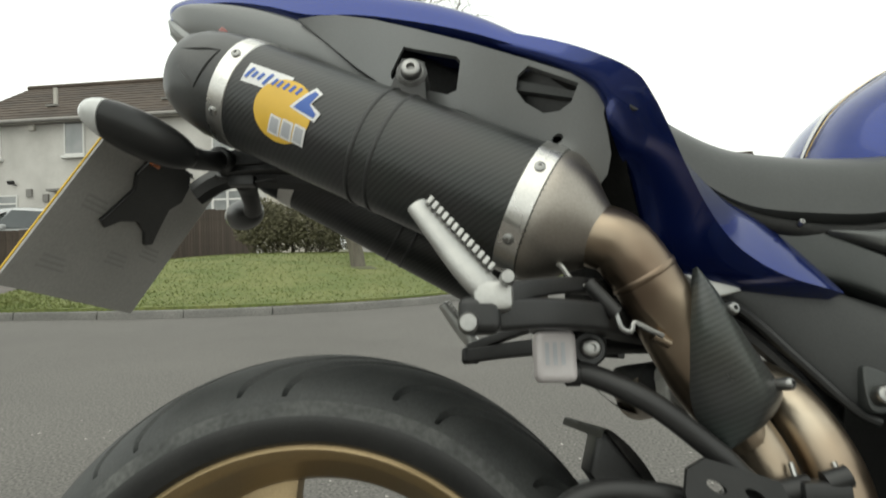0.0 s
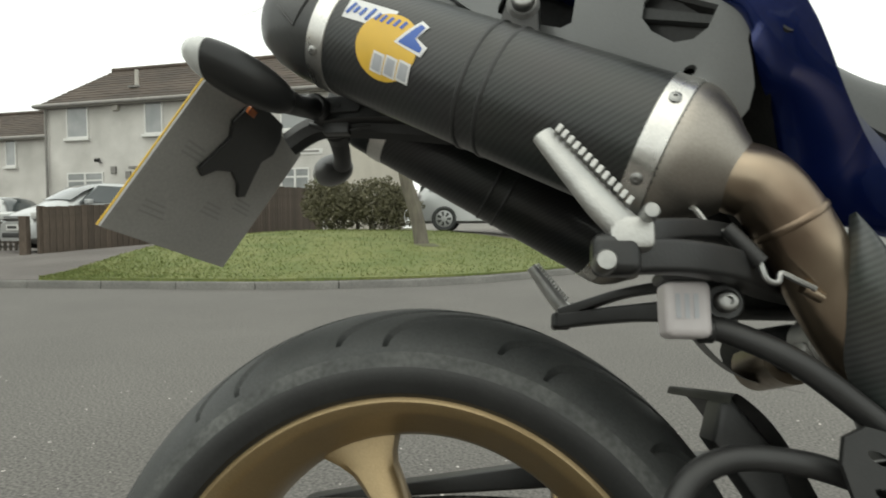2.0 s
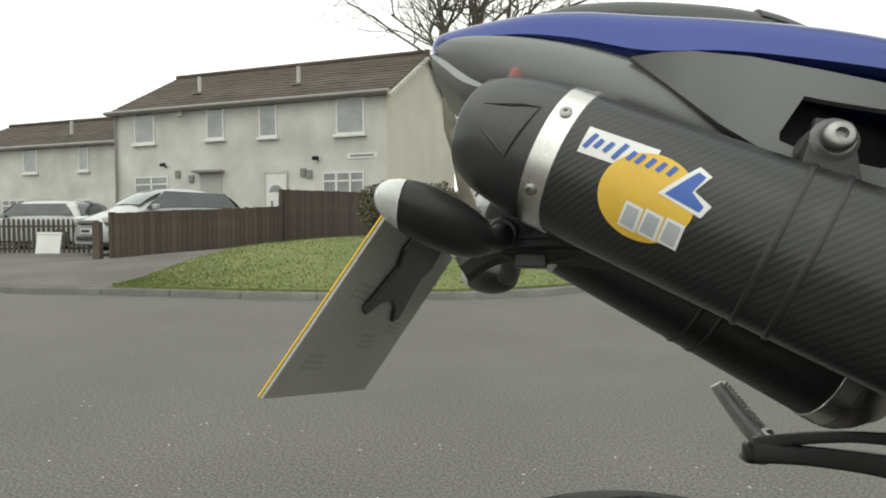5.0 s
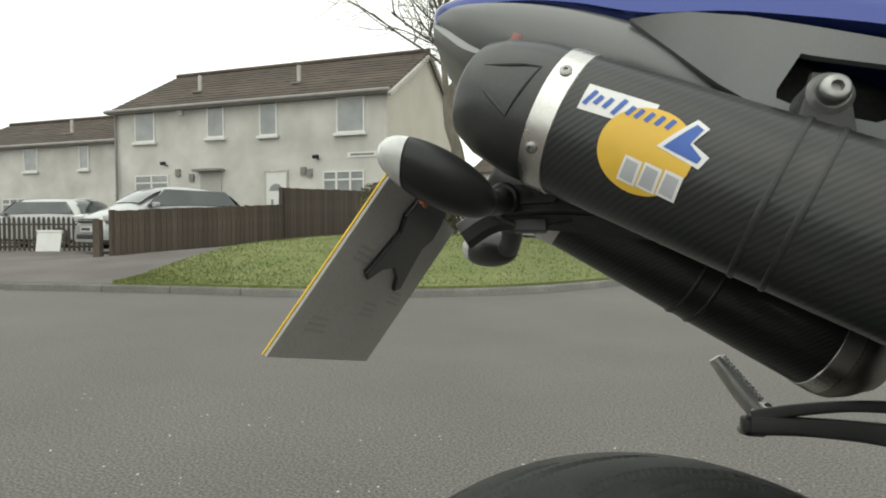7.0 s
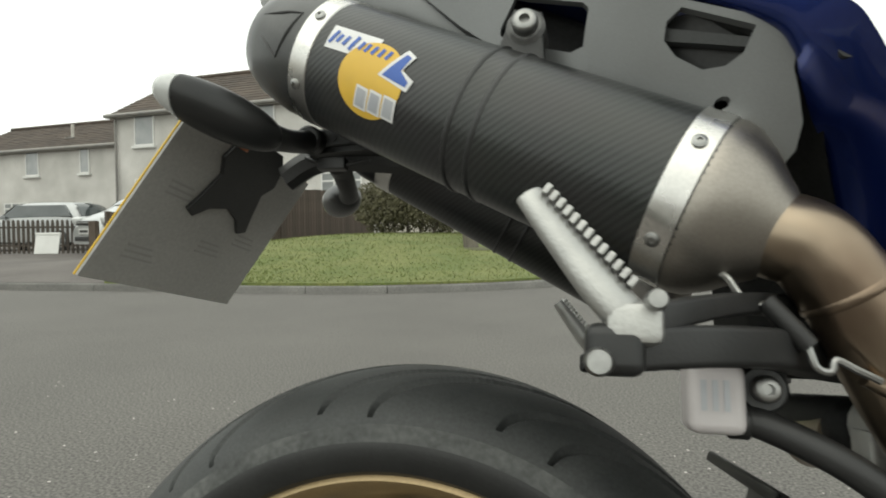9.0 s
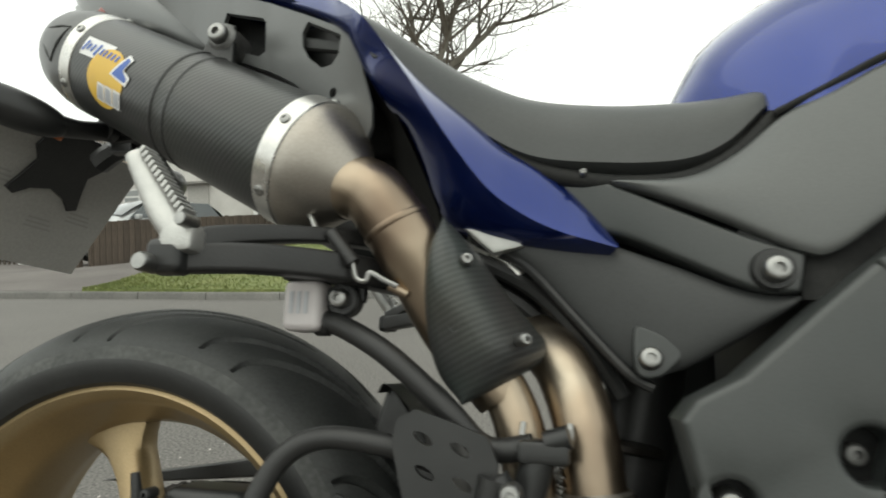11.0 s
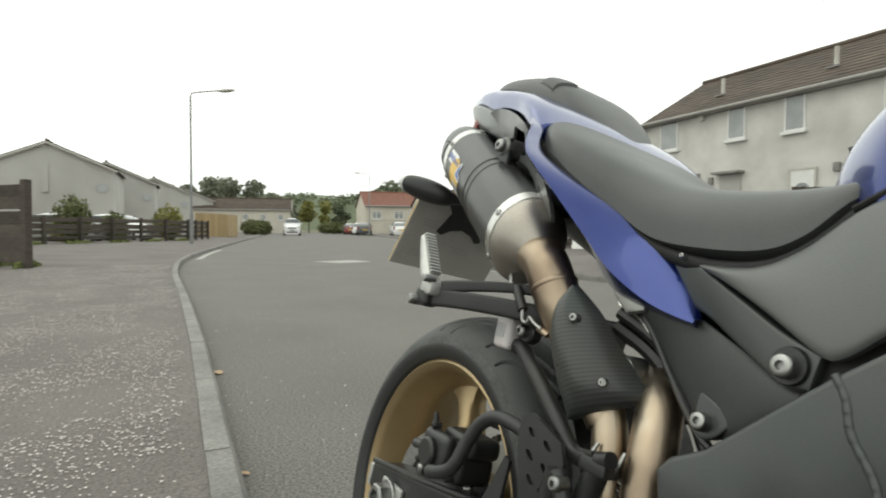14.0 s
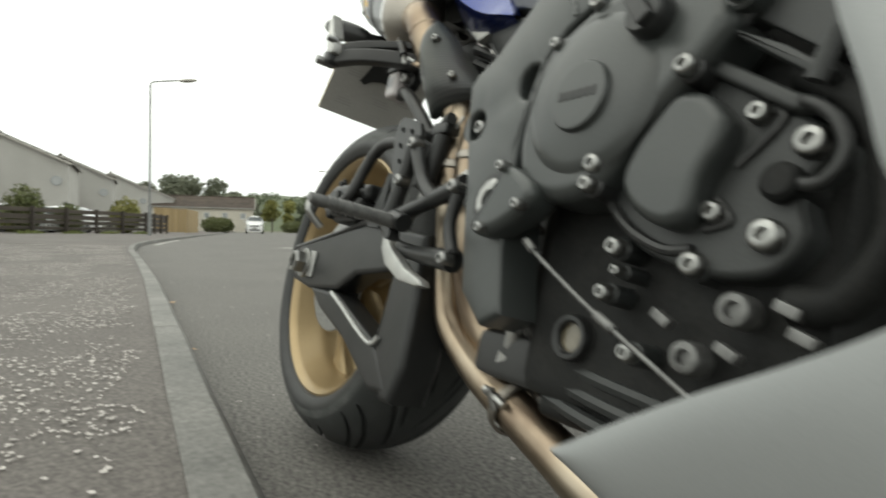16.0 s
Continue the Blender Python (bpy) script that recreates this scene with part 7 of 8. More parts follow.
bp("pivot_nut", lathe([(0.0105, 0.0), (0.0105, 0.006), (0.017, 0.006), (0.0215, 0.003), (0.0215, 0.0)], 12, pose(0.571, -0.198, 0.389, 90, 0, 0), closed=True), M_ALLOY, frame_main, smooth=20)
bp("pivot_socket", lathe([(0.0003, 0.0), (0.0105, 0.0), (0.0105, 0.004)], 6, pose(0.571, -0.198, 0.389, 90, 0, 0)), M_BLACK, frame_main, smooth=20)

# ---- intake scoop panel beside the frame ----
so_t = [(0.648, -0.186, 0.566), (0.652, -0.192, 0.600), (0.668, -0.198, 0.642), (0.700, -0.204, 0.677), (0.735, -0.207, 0.704), (0.80, -0.211, 0.739), (0.87, -0.213, 0.759), (0.97, -0.21, 0.775)]
so_b = [(0.655, -0.187, 0.556), (0.670, -0.192, 0.566), (0.700, -0.203, 0.583), (0.740, -0.215, 0.607), (0.780, -0.223, 0.621), (0.820, -0.2285, 0.6294), (0.88, -0.232, 0.642), (0.97, -0.226, 0.66)]
scoop = bp("intake_panel", strip(so_t, so_b, n=70, m=22, bulge=0.008, roll=0.008, thick=0.005, belly=0.6), M_DARK, label="matt black moulded intake panel")
# Thin near-black tubes paint the shade of the panel's moulded creases.
for pts, r in (([(0.653, -0.196, 0.562), (0.655, -0.200, 0.600), (0.668, -0.206, 0.638), (0.695, -0.2125, 0.676), (0.704, -0.211, 0.684)], 0.0035),
               ([(0.757, -0.2255, 0.650), (0.768, -0.2245, 0.662), (0.795, -0.222, 0.677), (0.836, -0.222, 0.725), (0.86, -0.222, 0.75)], 0.0045),
               ([(0.770, -0.231, 0.648), (0.80, -0.231, 0.664), (0.834, -0.230, 0.687), (0.88, -0.226, 0.71)], 0.005),
               ([(0.770, -0.231, 0.647), (0.806, -0.232, 0.657), (0.85, -0.231, 0.676), (0.90, -0.227, 0.69)], 0.005)):
    bp("crease_shade", tube(pts, [0.0006, r * 0.36, r * 0.40, r * 0.36], seg=10, n=40), M_SHADED_BLACK, scoop)
bp("scoop_lip", tube([(0.700, -0.226, 0.634), (0.757, -0.232, 0.648), (0.792, -0.234, 0.648), (0.817, -0.233, 0.638), (0.80, -0.232, 0.629)], [0.001, 0.0034, 0.0036, 0.003, 0.001], seg=12, n=50), M_DARK, scoop)
bp("silver_vane", slab([(0.806, 0.652), (0.86, 0.672), (0.93, 0.68), (0.93, 0.66), (0.84, 0.645)], -0.236, -0.228, bevel=0.003), M_SILVER, scoop)

# ---- engine ----
# The set-back second box carries the fairing's deep shade in its near-black colour.
eng = bp("engine_block", join(box(0.60, 0.862, -0.155, 0.155, 0.22, 0.50, bevel=0.02), box(0.85, 0.98, -0.085, 0.155, 0.20, 0.62, bevel=0.02)), M_SHADED_BLACK, label="black engine block")
bp("cylinder_block", box(0.72, 0.90, -0.135, 0.14, 0.44, 0.66, bevel=0.02), M_SHADED_BLACK, eng)
bp("gearbox", box(0.575, 0.73, -0.140, 0.140, 0.26, 0.62, bevel=0.02), M_SHADED_BLACK, eng)
cl_out = [(0.603, 0.430), (0.604, 0.480), (0.617, 0.522), (0.645, 0.541), (0.675, 0.554), (0.708, 0.559), (0.741, 0.560), (0.766, 0.551), (0.781, 0.536), (0.793, 0.515), (0.795, 0.500), (0.782, 0.480), (0.758, 0.456), (0.732, 0.428), (0.716, 0.405), (0.698, 0.390), (0.664, 0.384), (0.624, 0.394)]
clutch = bp("clutch_cover", slab(cl_out, -0.207, -0.150, bevel=0.014, seg=6, smooth=90), M_FRAME, label="dark grey clutch cover with a filler cap")
bp("cover_dome", lathe([(0.069, -0.001), (0.064, 0.003), (0.056, 0.0065), (0.035, 0.010), (0.0004, 0.011)], 72, pose(0.681, -0.206, 0.471, 90, 0, 0)), M_FRAME, clutch)
bp("maker_boss", lathe([(0.0295, 0.0), (0.0288, 0.004), (0.0275, 0.0058), (0.0250, 0.0062), (0.0004, 0.0062)], 60, pose(0.684, -0.2155, 0.464, 90, 0, 0)), M_FRAME, clutch, "round boss with a raised word")
for k in range(6):
    bp("boss_bar", box(0.6640 + 0.0069 * k, 0.6690 + 0.0069 * k, -0.2226, -0.2212, 0.4605, 0.4685, bevel=0.0008), M_BADGE_INK, clutch)
cap = bp("filler_cap", lathe([(0.0175, -0.008), (0.0170, 0.008), (0.0160, 0.0125), (0.0145, 0.014), (0.0004, 0.014)], 44, pose(0.735, -0.209, 0.517, 90, 0, 0)), M_BLACK, clutch, "black screw-in oil filler cap")
bp("cap_grip", moved(box(-0.0152, 0.0152, -0.007, 0.003, -0.0062, 0.0062, bevel=0.0022, seg=3), pose(0.735, -0.2235, 0.517, 0, 52, 0)), M_BLACK_ALLOY, cap)
for x, z, r in ((0.673, 0.551, 0.0082), (0.738, 0.565, 0.0088), (0.797, 0.518, 0.0092), (0.632, 0.526, 0.007)):
    bp("bolt_ear", rod((x, -0.165, z), (x, -0.203, z), r + 0.0014, seg=24, bevel=0.002), M_FRAME, clutch)
    bolt((x, -0.203, z), (0, -1, 0), r, clutch, depth=0.010)
lever = bp("pushrod_cover", slab([(0.566, 0.362), (0.590, 0.400), (0.602, 0.418), (0.640, 0.400), (0.645, 0.382), (0.618, 0.362), (0.585, 0.352)], -0.218, -0.180, bevel=0.010, seg=3, smooth=40), M_FRAME, label="dark cast cover below the clutch")
for x, z in ((0.604, 0.414), (0.636, 0.378), (0.590, 0.358)):
    bolt((x, -0.216, z), (0, -1, 0), 0.0065, lever)
flange = slab([(0.690, 0.402), (0.699, 0.386), (0.724, 0.358), (0.761, 0.342), (0.797, 0.335), (0.832, 0.340), (0.848, 0.362), (0.843, 0.390), (0.856, 0.416), (0.846, 0.434), (0.822, 0.448), (0.771, 0.486), (0.752, 0.480), (0.735, 0.430)], -0.180, -0.140, bevel=0.006, seg=3, smooth=80)
pump = bp("water_pump_cover", flange, M_CASTING, label="black casting flange on the engine side, ringed with bolts")
leaf_o = [(0.762, 0.457), (0.778, 0.456), (0.790, 0.448), (0.801, 0.433), (0.798, 0.415), (0.789, 0.396), (0.783, 0.370), (0.765, 0.364), (0.740, 0.376), (0.726, 0.397), (0.733, 0.423), (0.748, 0.444)]
bp("pump_dome", slab(leaf_o, -0.204, -0.170, bevel=0.009, seg=4, smooth=70), M_FRAME, pump, "smooth dark grey domed cover")
bp("flange_rib", tube([(0.701, -0.181, 0.388), (0.726, -0.183, 0.366), (0.757, -0.183, 0.352), (0.780, -0.183, 0.352)], 0.004, seg=8, n=24), M_BLACK, pump)
bp("flange_rib", tube([(0.801, -0.181, 0.408), (0.826, -0.181, 0.436), (0.812, -0.181, 0.446)], 0.0035, seg=8, n=24), M_BLACK, pump)
bp("flange_rib", tube([(0.792, -0.181, 0.386), (0.802, -0.181, 0.372), (0.786, -0.182, 0.366)], 0.003, seg=8, n=24), M_BLACK, pump)
bp("upper_arm", slab([(0.768, 0.489), (0.780, 0.484), (0.836, 0.449), (0.850, 0.444), (0.852, 0.436), (0.834, 0.437), (0.78, 0.470), (0.768, 0.474)], -0.190, -0.165, bevel=0.004, seg=3), M_CASTING, pump)
bp("hose_stub", rod((0.833, -0.15, 0.394), (0.833, -0.192, 0.394), 0.0135, 0.012, seg=20, bevel=0.003), M_SHADED_BLACK, pump)
for x, z, r in ((0.812, 0.441, 0.0078), (0.846, 0.418, 0.0105), (0.792, 0.377, 0.0078), (0.828, 0.362, 0.0110), (0.717, 0.352, 0.0078), (0.783, 0.342, 0.0090), (0.714, 0.317, 0.0068), (0.745, 0.277, 0.0072), (0.724, 0.334, 0.0045)):
    bp("bolt_boss", rod((x, -0.145, z), (x, -0.180, z), r + 0.0015, seg=20, bevel=0.002), M_CASTING, pump)
    bolt((x, -0.180, z), (0, -1, 0), r * 1.22, pump, depth=0.010)
for x, z, r in ((0.701, 0.411, 0.0085), (0.699, 0.395, 0.0072), (0.768, 0.474, 0.0085)):
    bp("bolt_boss", rod((x, -0.150, z), (x, -0.202, z), r + 0.002, seg=20, bevel=0.002), M_BLACK, pump)
    bolt((x, -0.202, z), (0, -1, 0), r * 1.2, pump, depth=0.010)
for x, z in ((0.815, 0.316), (0.788, 0.282)):
    bp("hollow_plug", lathe([(0.0004, 0.001), (0.0045, 0.001), (0.0045, 0.004), (0.0055, 0.006), (0.0098, 0.005), (0.0112, 0.003), (0.0112, -0.012)], 32, pose(x, -0.180, z, 90, 0, 0)), M_DULL, pump)
for x, z, a in ((0.762, 0.305, 30), (0.812, 0.290, 25), (0.844, 0.320, 20), (0.854, 0.305, 20)):
    bp("hose_clip", moved(box(-0.008, 0.008, -0.005, 0.005, -0.004, 0.004, bevel=0.002), pose(x, -0.176, z, 0, a, 0)), M_DULL, pump)
bp("thermostat", join(rod((0.862, -0.19, 0.60), (0.862, -0.14, 0.60), 0.026, seg=24, bevel=0.006), tube([(0.86, -0.17, 0.60), (0.885, -0.175, 0.56), (0.885, -0.175, 0.50), (0.87, -0.17, 0.43)], 0.015, seg=16, n=30)), M_SHADED_BLACK, label="dark coolant housing and hose")
bp("hose_band", rod((0.852, -0.196, 0.597), (0.872, -0.196, 0.597), 0.008, seg=12), M_STEEL)
bp("coolant_hose", tube([(0.83, -0.17, 0.47), (0.875, -0.178, 0.43), (0.895, -0.18, 0.37), (0.87, -0.17, 0.33), (0.84, -0.165, 0.325)], 0.012, seg=14, n=36), M_SHADED_BLACK)
bp("coolant_hose", tube([(0.838, -0.186, 0.443), (0.8463, -0.190, 0.4395), (0.8560, -0.190, 0.432), (0.8631, -0.190, 0.4233), (0.8677, -0.190, 0.4098), (0.8638, -0.190, 0.3974), (0.854, -0.188, 0.391), (0.838, -0.184, 0.394)], 0.0043, seg=12, n=40), M_BLACK)
bracket = bp("radiator_bracket", tube([(0.765, -0.186, 0.478), (0.788, -0.190, 0.502), (0.815, -0.195, 0.535), (0.84, -0.20, 0.575)], 0.0075, seg=8, n=24, flat=0.6), M_DARK, label="dark bracket beside the radiator")
bp("cross_bar", slab([(0.790, 0.500), (0.795, 0.492), (0.852, 0.450), (0.858, 0.455), (0.828, 0.478)], -0.196, -0.182, bevel=0.003), M_DARK, bracket)
bp("guide_plate", slab([(0.800, 0.508), (0.848, 0.472), (0.880, 0.480), (0.865, 0.535), (0.825, 0.548)], -0.184, -0.176, bevel=0.003), M_DARK, bracket)
bp("side_strut", tube([(0.857, -0.195, 0.480), (0.848, -0.195, 0.450)], 0.006, seg=8, n=8), M_DARK, bracket)
bp("loom", join(tube([(0.690, -0.180, 0.566), (0.72, -0.183, 0.576), (0.76, -0.182, 0.600), (0.80, -0.18, 0.618)], 0.0026, seg=8, n=24), tube([(0.692, -0.178, 0.572), (0.73, -0.180, 0.584), (0.78, -0.18, 0.612)], 0.003, seg=8, n=24)), M_SHADED_BLACK, label="black wiring loom")
bp("loom_tape", tube([(0.692, -0.182, 0.5665), (0.705, -0.183, 0.570), (0.712, -0.1835, 0.5725)], 0.0030, seg=10, n=10), M_BLUE_STICKER, label="blue tape on the loom")
sump = bp("sump", join(box(0.622, 0.95, -0.146, 0.135, 0.205, 0.262, bevel=0.012, seg=3), box(0.68, 0.95, -0.080, 0.10, 0.135, 0.22, bevel=0.02, seg=3)), M_SHADED_BLACK, label="black finned sump")
for k in range(3):
    bp("sump_fin", tube([(0.634, -0.140, 0.258 - 0.017 * k), (0.70, -0.152, 0.250 - 0.017 * k), (0.80, -0.150, 0.240 - 0.017 * k)], 0.0065, seg=8, n=16), M_CASTING, sump)
sight = bp("oil_sight_glass", lathe([(0.0125, -0.006), (0.0125, 0.003), (0.0145, 0.005), (0.0180, 0.005), (0.0195, 0.002), (0.0195, -0.012)], 36, pose(0.667, -0.160, 0.279, 90, 0, 0)), M_BLACK_ALLOY)
bp("sight_lens", rod((0.667, -0.150, 0.279), (0.667, -0.1585, 0.279), 0.0125, seg=28), M_SIGHT, sight)
bp("shift_rod", tube([(0.634, -0.198, 0.350), (0.655, -0.198, 0.336), (0.722, -0.197, 0.299), (0.804, -0.194, 0.258)], 0.0022, seg=10, n=16), M_DULL)
bp("rod_end", rod((0.722, -0.197, 0.299), (0.740, -0.196, 0.290), 0.0042, seg=12, bevel=0.001), M_DULL)
bp("rod_end", rod((0.634, -0.2, 0.351), (0.644, -0.199, 0.343), 0.004, seg=6), M_DULL)
bp("lambda_probe", join(rod((0.548, -0.12, 0.248), (0.558, -0.128, 0.275), 0.008, seg=12), rod((0.540, -0.118, 0.226), (0.549, -0.122, 0.25), 0.011, seg=6)), M_ALLOY)
bp("stand_pivot", join(rod((0.56, -0.13, 0.31), (0.60, -0.13, 0.27), 0.008, seg=10), box(0.50, 0.60, -0.13, 0.05, 0.22, 0.27, bevel=0.01)), M_BLACK)

# ---- lower and side fairing ----
lf_t = [(0.772, -0.268, 0.216), (0.800, -0.270, 0.233), (0.848, -0.271, 0.262), (0.896, -0.272, 0.288), (0.930, -0.272, 0.309), (0.985, -0.268, 0.350)]
lf_b = [(0.776, -0.267, 0.213), (0.822, -0.262, 0.194), (0.880, -0.250, 0.165), (0.94, -0.24, 0.140), (1.0, -0.235, 0.130), (1.06, -0.23, 0.15)]
bp("lower_fairing", strip(lf_t, lf_b, n=50, m=18, bulge=0.004, roll=0.003, thick=0.004), M_SILVER, label="satin silver lower fairing")
bp("lower_fairing", mirrored(strip(lf_t, lf_b, n=24, m=10, bulge=0.012, roll=0.006, thick=0.004)), M_SILVER, label="satin silver lower fairing")
uf_t = [(0.862, -0.262, 0.56), (0.882, -0.268, 0.47), (0.906, -0.272, 0.405), (0.922, -0.273, 0.362), (0.950, -0.272, 0.335)]
uf_b = [(0.99, -0.262, 0.62), (1.02, -0.266, 0.52), (1.04, -0.268, 0.43), (1.05, -0.268, 0.36), (1.05, -0.262, 0.30)]
bp("side_fairing", strip(uf_t, uf_b, n=30, m=14, bulge=0.008, roll=0.004, thick=0.004), M_SILVER, label="satin silver side fairing")
bp("side_fairing", mirrored(strip(uf_t, uf_b, n=20, m=10, bulge=0.008, roll=0.004, thick=0.004)), M_SILVER, label="satin silver side fairing")
bp("fairing_slot", slab([(0.852, 0.192), (0.860, 0.196), (0.862, 0.186), (0.856, 0.184)], -0.2655, -0.258, bevel=0.001), M_BLACK)

# ---- rear-set footrest, heel guard, brake pedal ----
Y = -0.188
rs = bp("footrest_hanger", tube([(0.345, Y, 0.372), (0.42, Y, 0.392), (0.505, Y, 0.412)], [0.012, 0.009, 0.012], seg=10, n=16), M_BLACK_ALLOY, label="black alloy footrest hanger")
for path, radii in (([(0.372, Y, 0.478), (0.360, Y, 0.425), (0.345, Y, 0.375)], [0.011, 0.009, 0.012]),
                    ([(0.372, Y, 0.478), (0.410, Y, 0.425), (0.445, Y, 0.400)], [0.010, 0.008, 0.010]),
                    ([(0.350, Y, 0.368), (0.375, Y, 0.345), (0.43, Y, 0.335), (0.512, Y, 0.330)], [0.012, 0.009, 0.009, 0.013]),
                    ([(0.500, Y, 0.412), (0.490, Y, 0.37), (0.508, Y, 0.335)], [0.008, 0.007, 0.008])):
    bp("hanger_arm", tube(path, radii, seg=10, n=18), M_BLACK_ALLOY, rs)
for p in ((0.383, -0.192, 0.470), (0.367, -0.192, 0.424), (0.499, -0.194, 0.408), (0.508, -0.194, 0.330)):
    bolt(p, (0, -1, 0), 0.0095, rs, depth=0.010)
bp("mount_plate", slab([(0.475, 0.425), (0.512, 0.440), (0.518, 0.395), (0.50, 0.39)], -0.184, -0.172, bevel=0.003), M_ALLOY, rs)
def slot_ring(x, z, a=0.0078, b=0.0034, turn=30):
    c, q = math.cos(radians(-turn)), math.sin(radians(-turn))
    return [(x + a * math.cos(k * 0.6283) * c - b * math.sin(k * 0.6283) * q, z + a * math.cos(k * 0.6283) * q + b * math.sin(k * 0.6283) * c) for k in range(10)]


heel = bp("heel_guard", pierced([(0.300, 0.496), (0.303, 0.512), (0.316, 0.519), (0.340, 0.512), (0.366, 0.503), (0.374, 0.485), (0.372, 0.455), (0.366, 0.42), (0.355, 0.39), (0.335, 0.395), (0.320, 0.43), (0.308, 0.465)],
                                [slot_ring(x, z) for x, z in ((0.322, 0.500), (0.348, 0.494), (0.324, 0.478), (0.350, 0.472), (0.332, 0.455), (0.352, 0.448))], 0.005, 0.0, lambda x, z: -0.184), M_BLACK_ALLOY, label="pierced black heel guard", smooth=25)
peg = bp("footrest", tube([(0.405, -0.196, 0.366), (0.404, -0.25, 0.367), (0.402, -0.315, 0.366)], [0.0082, 0.0074, 0.0070], seg=14, n=20), M_DULL, label="worn grey ribbed metal footrest")
for k in range(14):
    yy = -0.215 - 0.006 * k
    bp("peg_rib", lathe([(0.0070, -0.0014), (0.0090, 0.0), (0.0070, 0.0014)], 16, axis_pose((0.4045 - 0.0002 * k, yy, 0.3665), (0, -1, 0))), M_DULL, peg)
bp("peg_feeler", tube([(0.402, -0.312, 0.362), (0.404, -0.312, 0.352), (0.406, -0.296, 0.338)], 0.0040, seg=10, n=12), M_STEEL, peg)
bp("peg_clevis", join(rod((0.395, -0.205, 0.372), (0.42, -0.205, 0.366), 0.011, seg=16), rod((0.40, -0.2, 0.352), (0.40, -0.214, 0.352), 0.007, seg=12)), M_BLACK_ALLOY, peg)
bp("brake_pedal", slab([(0.372, 0.352), (0.382, 0.354), (0.395, 0.340), (0.440, 0.316), (0.478, 0.305), (0.486, 0.298), (0.470, 0.296), (0.430, 0.300), (0.392, 0.316), (0.375, 0.335)], -0.205, -0.190, bevel=0.004), M_ALLOY, label="bare alloy brake pedal")
bp("master_cylinder", join(rod((0.400, -0.165, 0.492), (0.378, -0.165, 0.418), 0.012, seg=18, bevel=0.002), box(0.385, 0.42, -0.178, -0.155, 0.486, 0.502, bevel=0.004), rod((0.404, -0.17, 0.500), (0.42, -0.172, 0.505), 0.008, seg=12)), M_BLACK_ALLOY, label="black rear brake master cylinder")
bp("pushrod", rod((0.378, -0.165, 0.42), (0.366, -0.17, 0.37), 0.004, seg=10), M_STEEL)

# ---- brake fluid reservoir and its hose ----
res = bp("fluid_reservoir", box(0.203, 0.234, -0.172, -0.140, 0.572, 0.612, bevel=0.006, seg=3), M_RESERVOIR, label="milky plastic brake fluid reservoir")
bp("reservoir_cap", box(0.201, 0.236, -0.174, -0.138, 0.611, 0.619, bevel=0.003), M_BLACK, res)
for k in range(3):
    bp("level_mark", box(0.2095 + 0.006 * k, 0.2125 + 0.006 * k, -0.1728, -0.1718, 0.585, 0.602), M_GREY_STICKER, res, smooth=0)
bolt((0.246, -0.160, 0.598), (0, -1, 0), 0.0098, res)
bp("reservoir_bracket", join(rod((0.246, -0.142, 0.598), (0.246, -0.158, 0.598), 0.014, seg=20, bevel=0.002), box(0.235, 0.262, -0.150, -0.138, 0.596, 0.628, bevel=0.004)), M_BLACK, res)
bp("reservoir_hose", tube([(0.230, -0.155, 0.579), (0.245, -0.157, 0.578), (0.287, -0.166, 0.557), (0.333, -0.165, 0.520), (0.362, -0.163, 0.494), (0.395, -0.165, 0.497)], 0.0088, seg=14, n=50), M_HOSE, res)
bp("hose_end", rod((0.226, -0.155, 0.579), (0.238, -0.156, 0.579), 0.0098, seg=16, bevel=0.001), M_HOSE, res)

# ---- pillion footrests, both sides ----
def cast_arm(path, heights, widths, n=30):
    """A cast arm of rounded rectangular section that changes along its path."""
    line = spline(path, n)
    rows = []
    for i, p in enumerate(line):
        u = i / (n - 1) * (len(heights) - 1)
        h, w = (float(np.interp(u, range(len(q)), q)) / 2 for q in (heights, widths))
        d = line[min(i + 1, n - 1)] - line[max(i - 1, 0)]
        side = d.cross(V((0, 0, 1))).normalized()
        up = side.cross(d).normalized()
        rows.append([p + side * w * math.copysign(abs(math.cos(a)) ** 0.38, math.cos(a)) + up * h * math.copysign(abs(math.sin(a)) ** 0.38, math.sin(a)) for a in (2 * math.pi * k / 20 for k in range(20))])
    return grid_bm(rows, close_v=True, caps=True)


